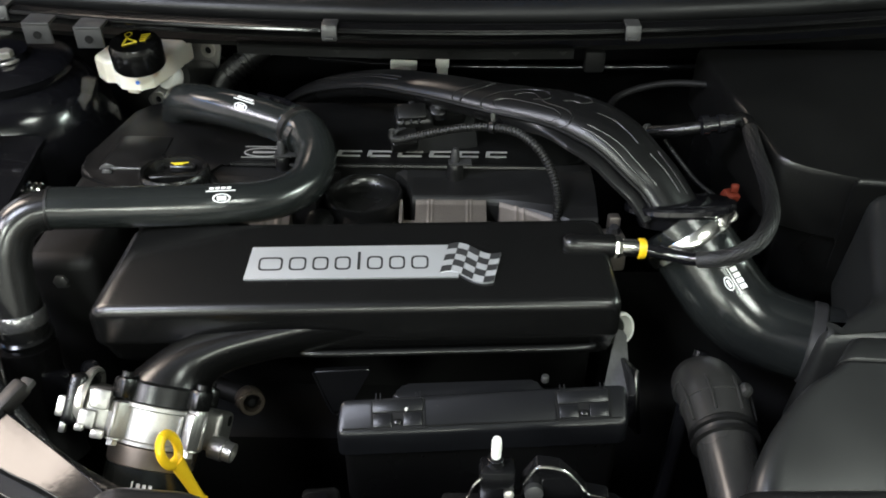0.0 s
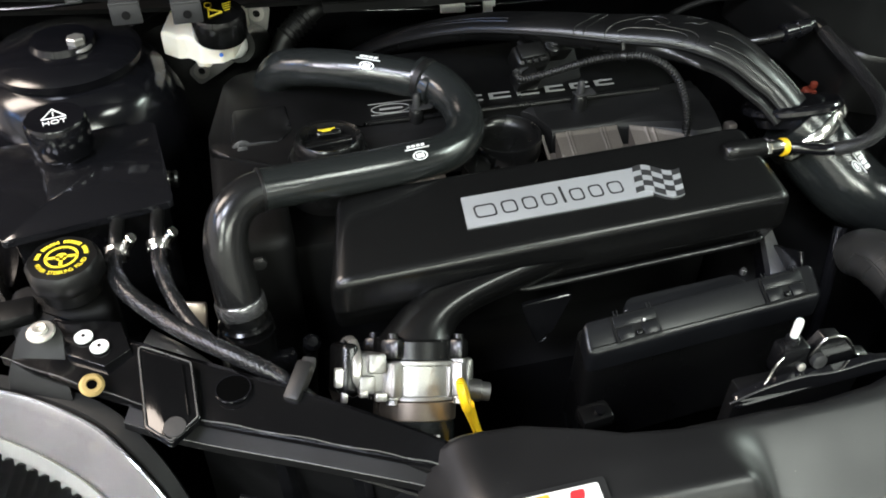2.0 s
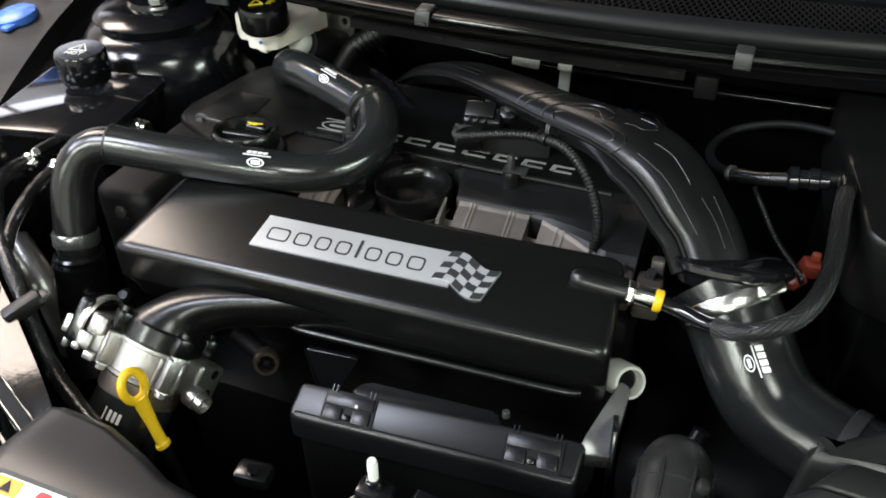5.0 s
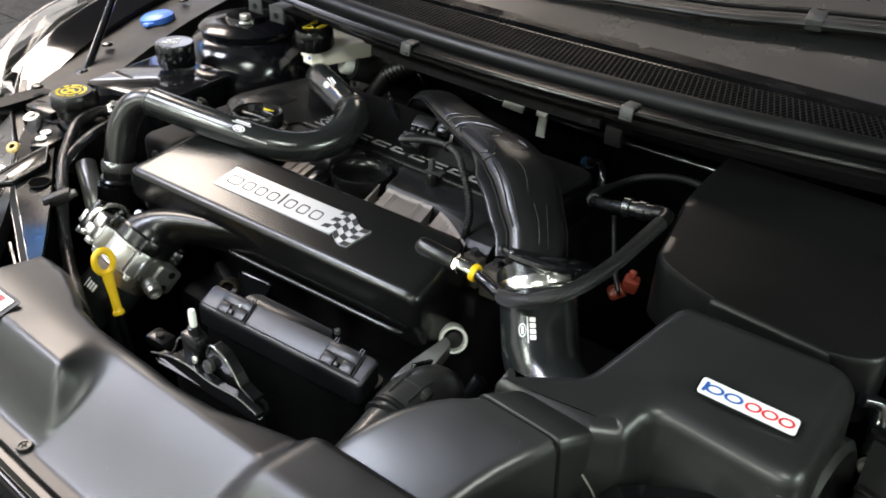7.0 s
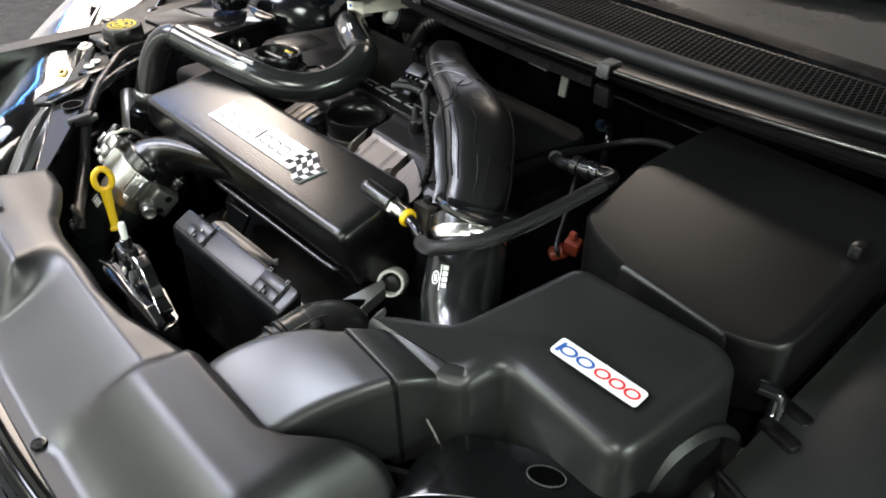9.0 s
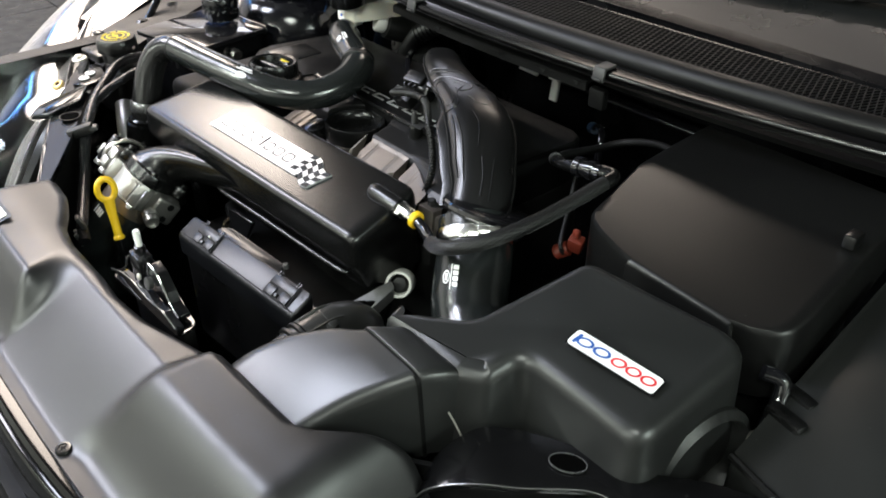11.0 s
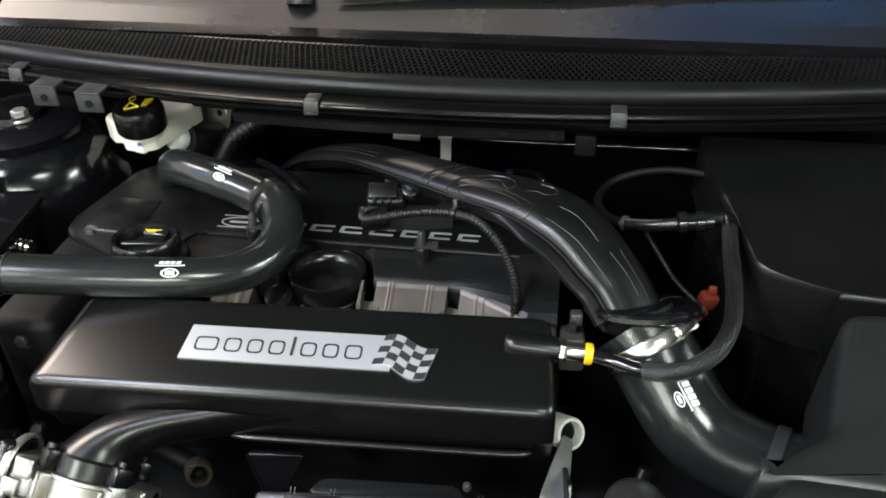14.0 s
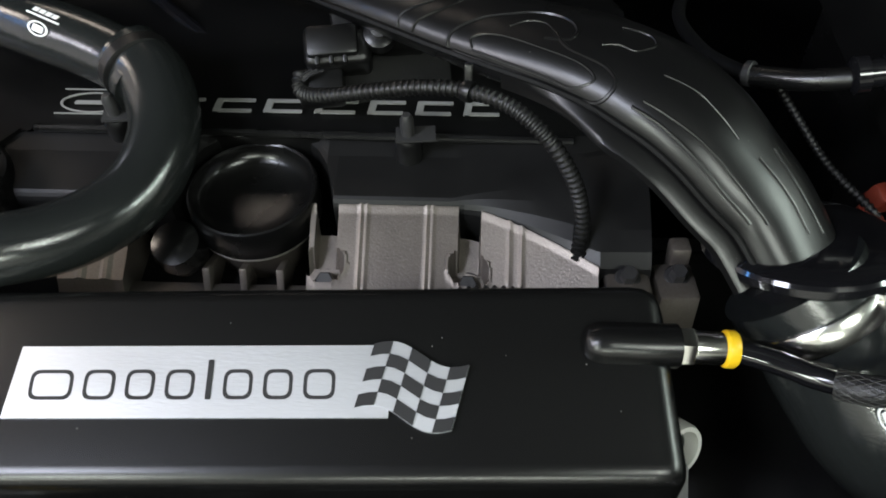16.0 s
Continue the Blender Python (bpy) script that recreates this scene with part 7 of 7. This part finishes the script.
    w = part("arm_bolt", lathe([(0.0092, 0), (0.0095, 0.0010), (0.0088, 0.0022), (0.0052, 0.0030), (0.0050, 0.0048), (0.0042, 0.0054), (0.0024, 0.0050), (0.002, 0.0030)], along((fx(-0.443), 0.4505, 0.949), (0, -0.1, 1)), 28), STEEL, b, "bright flat washer-headed bolt")
    for x, y in ((-0.419, 0.452), (-0.408, 0.440)) if side < 0 else ():
        w = part("washer", lathe([(0.0062, 0), (0.0062, 0.0015), (0.0012, 0.0018)], pose(fx(x), y, 0.9365), 20), INK, t, "white painted washer")
        part("stud", lathe([(0.0012, 0), (0.0012, 0.0012), (0.0004, 0.0012)], pose(fx(x), y, 0.938), 10), MATT, w)
    part("patch", prism([Vector(p) for p in ([(fx(-0.44), 0.475, 0.936), (fx(-0.395), 0.463, 0.936), (fx(-0.388), 0.435, 0.935), (fx(-0.405), 0.424, 0.934), (fx(-0.43), 0.44, 0.935)][::(1 if side < 0 else -1)])], 0.006, 0.001), RAILPAINT, t)
    g = part("grommet", lathe([(0.0075, 0), (0.0080, 0.002), (0.0062, 0.004), (0.0036, 0.004), (0.003, 0.001)], along((fx(-0.412), 0.4085, 0.934), (0.2 * -side, -0.4, 0.9)), 24), BRASS, t, "yellowed adjuster grommet")
    # black core for the shade in the grommet's middle
    part("grommet_core", lathe([(0.0032, 0.001), (0.0032, 0.0028), (0.0004, 0.0028)], along((fx(-0.412), 0.4085, 0.934), (0.2 * -side, -0.4, 0.9)), 16), HOLE, g)
    if side < 0:
        tab = [(-0.384, 0.435, 0.938), (-0.347, 0.411, 0.936), (-0.345, 0.369, 0.929), (-0.364, 0.355, 0.926), (-0.380, 0.371, 0.928)]
        k = part("tab", prism(fillet(tab, 0.004, 3), 0.005, 0.001), RAILPAINT, t, "black folded tab with a rubber stop")
        lip = fillet([(-0.3825, 0.4340, 0.9388), (-0.3485, 0.4115, 0.9368), (-0.3465, 0.3700, 0.9300), (-0.3640, 0.3570, 0.9268), (-0.3785, 0.3715, 0.9290)], 0.003, 3)
        # pale outline puts the lip's highlight into the colour
        part("tab_lip_glint", tube(list(lip) + [lip[0]], 0.0006, 6, 1), GLINTSTEEL, k, "rolled lip with its glint painted in")
        part("tab_groove", tube([(-0.3545, 0.4110, 0.9372), (-0.3520, 0.3720, 0.9306)], 0.0005, 6, 1), RAILPAINT, k)
        part("stop", lathe([(0.0075, 0), (0.007, 0.0015), (0.002, 0.0017)], along((-0.361, 0.366, 0.9283), (0, -0.2, 1)), 20), GREYMETAL, k)
        c = thing("hose_clip", "grey plastic clip holding the coolant hose", "clip")
        part("strap", block((0.012, 0.030, 0.012), pose(-0.280, 0.384, 0.928, 15, 0, -30), 0.003), RUBBER, c)
        part("tab", block((0.010, 0.010, 0.006), pose(-0.272, 0.396, 0.931, 10, 0, -20), 0.002), GREYMETAL, c)
        k = thing("hose_fork", "grey forked clip at the end of the coolant hose", "clip")
        part("fork", join(block((0.010, 0.004, 0.020), pose(-0.158, 0.327, 0.884, 20, 0, -20), 0.001), block((0.004, 0.004, 0.016), pose(-0.161, 0.322, 0.870, 20, 0, -20), 0.001), block((0.004, 0.004, 0.016), pose(-0.151, 0.319, 0.871, 20, 0, -20), 0.001)), GREYMETAL, k)
        n = thing("tray_nozzle", "round black rubber stopper below the rail", "stopper")
        part("stopper", lathe([(0.011, 0), (0.011, 0.020), (0.008, 0.024), (0.003, 0.024)], pose(-0.262, 0.262, 0.865, -10), 20), RUBBER, n)
        s = thing("metal_pipe", "dull silver pipe low down behind the hoses", "pipe")
        part("pipe", tube([(-0.388, 0.476, 0.897), (-0.362, 0.464, 0.880), (-0.345, 0.456, 0.858), (-0.340, 0.455, 0.80)], 0.012, 20), ALU, s)


front_rail(-1)


def right_rail():
    """Pressed steel rail in front of the air box: wavy front edge, slots, webs and the lamp arm."""
    t = thing("front_rail", "black painted pressed steel rail below the air box", "rail", "front rails")
    front = catmull([(0.352, 0.352, 0.896), (0.366, 0.360, 0.918), (0.390, 0.377, 0.930), (0.412, 0.396, 0.931), (0.440, 0.424, 0.932), (0.458, 0.431, 0.932), (0.476, 0.430, 0.931), (0.500, 0.440, 0.930), (0.532, 0.457, 0.931), (0.60, 0.49, 0.935)], 6)
    back = catmull([(0.338, 0.378, 0.896), (0.346, 0.390, 0.918), (0.358, 0.412, 0.931), (0.380, 0.430, 0.932), (0.410, 0.445, 0.933), (0.440, 0.455, 0.933), (0.462, 0.468, 0.932), (0.49, 0.49, 0.931), (0.535, 0.508, 0.933), (0.60, 0.53, 0.936)], 6)
    rings = []
    for a, b in zip(back, front):
        d = (a - b).normalized()
        rings.append([a, b.lerp(a, 0.12) + Vector((0, 0, 0.0012)), b, b - Vector((0, 0, 0.005)) - d * 0.0005, b - Vector((0, 0, 0.005)) + d * 0.002, b - Vector((0, 0, 0.003)) + d * 0.004, a - Vector((0, 0, 0.004))])
    part("pressing", loft(rings), RAILPAINT, t, angle=30)
    # highlight of the black front edge, painted pale
    part("rolled_edge_glint", tube([p + Vector((0, 0, -0.0008)) for p in front], 0.0006, 8, 1), GLINTSTEEL, t)
    for x, y, z, turn in ((0.420, 0.430, 0.9345, 30), (0.504, 0.468, 0.9325, 30)):
        m = pose(x, y, z, 0, 0, turn)
        # black oval painted for the shade inside the slot
        part("slot", flat_shape([(0.012 * math.cos(radians(q)), 0.0075 * math.sin(radians(q))) for q in range(0, 360, 15)], m, 0.0006), HOLE, t)
        # pale ring painted for the glint on the slot's edge
        part("slot_rim_glint", ringshape(0.0127, 0.0120, m, 0.0012, 32, 0.63), GLINTSTEEL, t, "slot rim with its glint painted in")
    # webs below the edge
    for line in ([(0.438, 0.420, 0.925), (0.442, 0.408, 0.905), (0.452, 0.398, 0.880), (0.468, 0.405, 0.862)], [(0.500, 0.438, 0.922), (0.488, 0.424, 0.90), (0.474, 0.410, 0.870), (0.468, 0.405, 0.850)],
                 [(0.350, 0.345, 0.905), (0.385, 0.366, 0.908), (0.420, 0.395, 0.912)], [(0.355, 0.338, 0.875), (0.40, 0.362, 0.872), (0.44, 0.392, 0.870)]):
        part("web", tube(line, 0.0016, 6, 6), RAILPAINT, t)
    # added dark sheet, stands for the shaded recess under the edge
    part("recess_shade", block((0.26, 0.004, 0.18), pose(0.42, 0.425, 0.82, 0, 0, 33)), MATT, t)
    part("stud", lathe([(0.004, 0), (0.004, 0.003), (0.002, 0.005)], along((0.398, 0.366, 0.885), (0.3, -0.7, 0.6)), 12), STEEL, t, "small bright stud")
    arm = fillet([(0.526, 0.494, 0.950), (0.545, 0.490, 0.950), (0.552, 0.462, 0.925), (0.524, 0.458, 0.925)][::-1], 0.009, 5)
    b = part("lamp_arm", prism(arm, 0.006, 0.0015, 2), COWLMAT, t, "grey-black lamp bracket arm")
    part("washer", lathe([(0.0092, 0), (0.0095, 0.0012), (0.0086, 0.0024), (0.006, 0.003)], pose(0.533, 0.483, 0.949, 8), 28), STEEL, b, "bright round washer")
    hexbolt("arm_bolt", (0.533, 0.483, 0.950), (0, -0.1, 1), 0.0045, 0.005, STEEL, b, "bright washer-headed bolt")


right_rail()


def headlamp(side):
    fx = lambda x: x if side < 0 else 0.045 - x
    dy = 0.0 if side < 0 else 0.015
    t = thing("headlamp", "clear headlamp with dark finned housing", "headlamp", "headlamps")
    inner = [(-0.352, 0.31, 0.84), (-0.372, 0.345, 0.875), (-0.392, 0.372, 0.895), (-0.418, 0.403, 0.903), (-0.455, 0.430, 0.907), (-0.50, 0.452, 0.912), (-0.56, 0.485, 0.920), (-0.64, 0.550, 0.940), (-0.72, 0.645, 0.958), (-0.755, 0.72, 0.965)]
    outer = [(-0.40, 0.19, 0.77), (-0.44, 0.21, 0.80), (-0.48, 0.24, 0.82), (-0.53, 0.275, 0.835), (-0.58, 0.315, 0.85), (-0.63, 0.36, 0.865), (-0.68, 0.42, 0.88), (-0.73, 0.51, 0.91), (-0.765, 0.62, 0.94), (-0.775, 0.71, 0.955)]
    I = catmull([(fx(x), y + dy, z) for x, y, z in inner], 5)
    O = catmull([(fx(x), y + dy, z) for x, y, z in outer], 5)
    rings = []
    for a, b in zip(I, O):
        row = []
        for k in range(11):
            f = k / 10
            p = a.lerp(b, f)
            p.z += 0.028 * math.sin(math.pi * f)
            row.append(p)
        rings.append(row)
    low = [[p - Vector((0, 0, 0.004)) for p in r][::-1] for r in rings]
    part("lens", loft([r + l for r, l in zip(rings, low)]), CLEAR, t, "clear curved lens", 60)
    edge = [a.lerp(b, 0.02) + Vector((0, 0, 0.0045)) for a, b in zip(I, O)]
    part("rim", tube(edge, 0.0013, 8, 1), CHROME, t, "thin bright edge of the lens")
    lip = [[a.lerp(b, f) + Vector((0, 0, w)) for f, w in ((-0.10, -0.012), (-0.085, -0.005), (-0.015, -0.001), (0.0, -0.003), (0.0, -0.02), (-0.10, -0.024))] for a, b in zip(I, O)]
    part("housing", loft(lip), MOULD, t, "dark grey plastic housing flange", 40)
    bowl = []
    for a, b in zip(I, O):
        row = []
        for k in range(9):
            f = k / 8
            p = a.lerp(b, 0.04 + 0.92 * f)
            p.z -= 0.012 + 0.075 * math.sin(math.pi * min(f * 1.15, 1)) ** 0.7
            row.append(p)
        bowl.append(row)
    low = [[p - Vector((0, 0, 0.01)) for p in r][::-1] for r in bowl]
    part("bowl", loft([r + l for r, l in zip(bowl, low)]), SMOKE, t, "dark inner bowl", 60)
    for name, label, mat, prof in (("trim_plate", "pale glossy trim plate", LAMPGREY, ((0.0, -0.004), (0.02, 0.003), (0.05, 0.000), (0.15, -0.004), (0.165, -0.008), (0.165, -0.018), (0.02, -0.016))),
                                   ("bezel", "bright arched inner bezel", LABEL, ((0.166, -0.007), (0.180, -0.003), (0.200, -0.007), (0.214, -0.016), (0.205, -0.022), (0.166, -0.016)))):
        part(name, loft([[a.lerp(b, f) + Vector((0, 0, w)) for f, w in prof] for a, b in zip(I, O)]), mat, t, label, 60)
    for k in range(20):
        f = 8 + k * 0.95
        i = int(f)
        a, b = I[i].lerp(I[i + 1], f - i), O[i].lerp(O[i + 1], f - i)
        part("fin", tube([a.lerp(b, 0.205) + Vector((0, 0, -0.012)), a.lerp(b, 0.30) + Vector((0, 0, -0.024)), a.lerp(b, 0.50) + Vector((0, 0, -0.042)), a.lerp(b, 0.7) + Vector((0, 0, -0.056))], 0.0020, 6, 4, 3.0), GLOSS, t, "glossy dark vertical fin")
    return t


headlamp(-1)
headlamp(1)
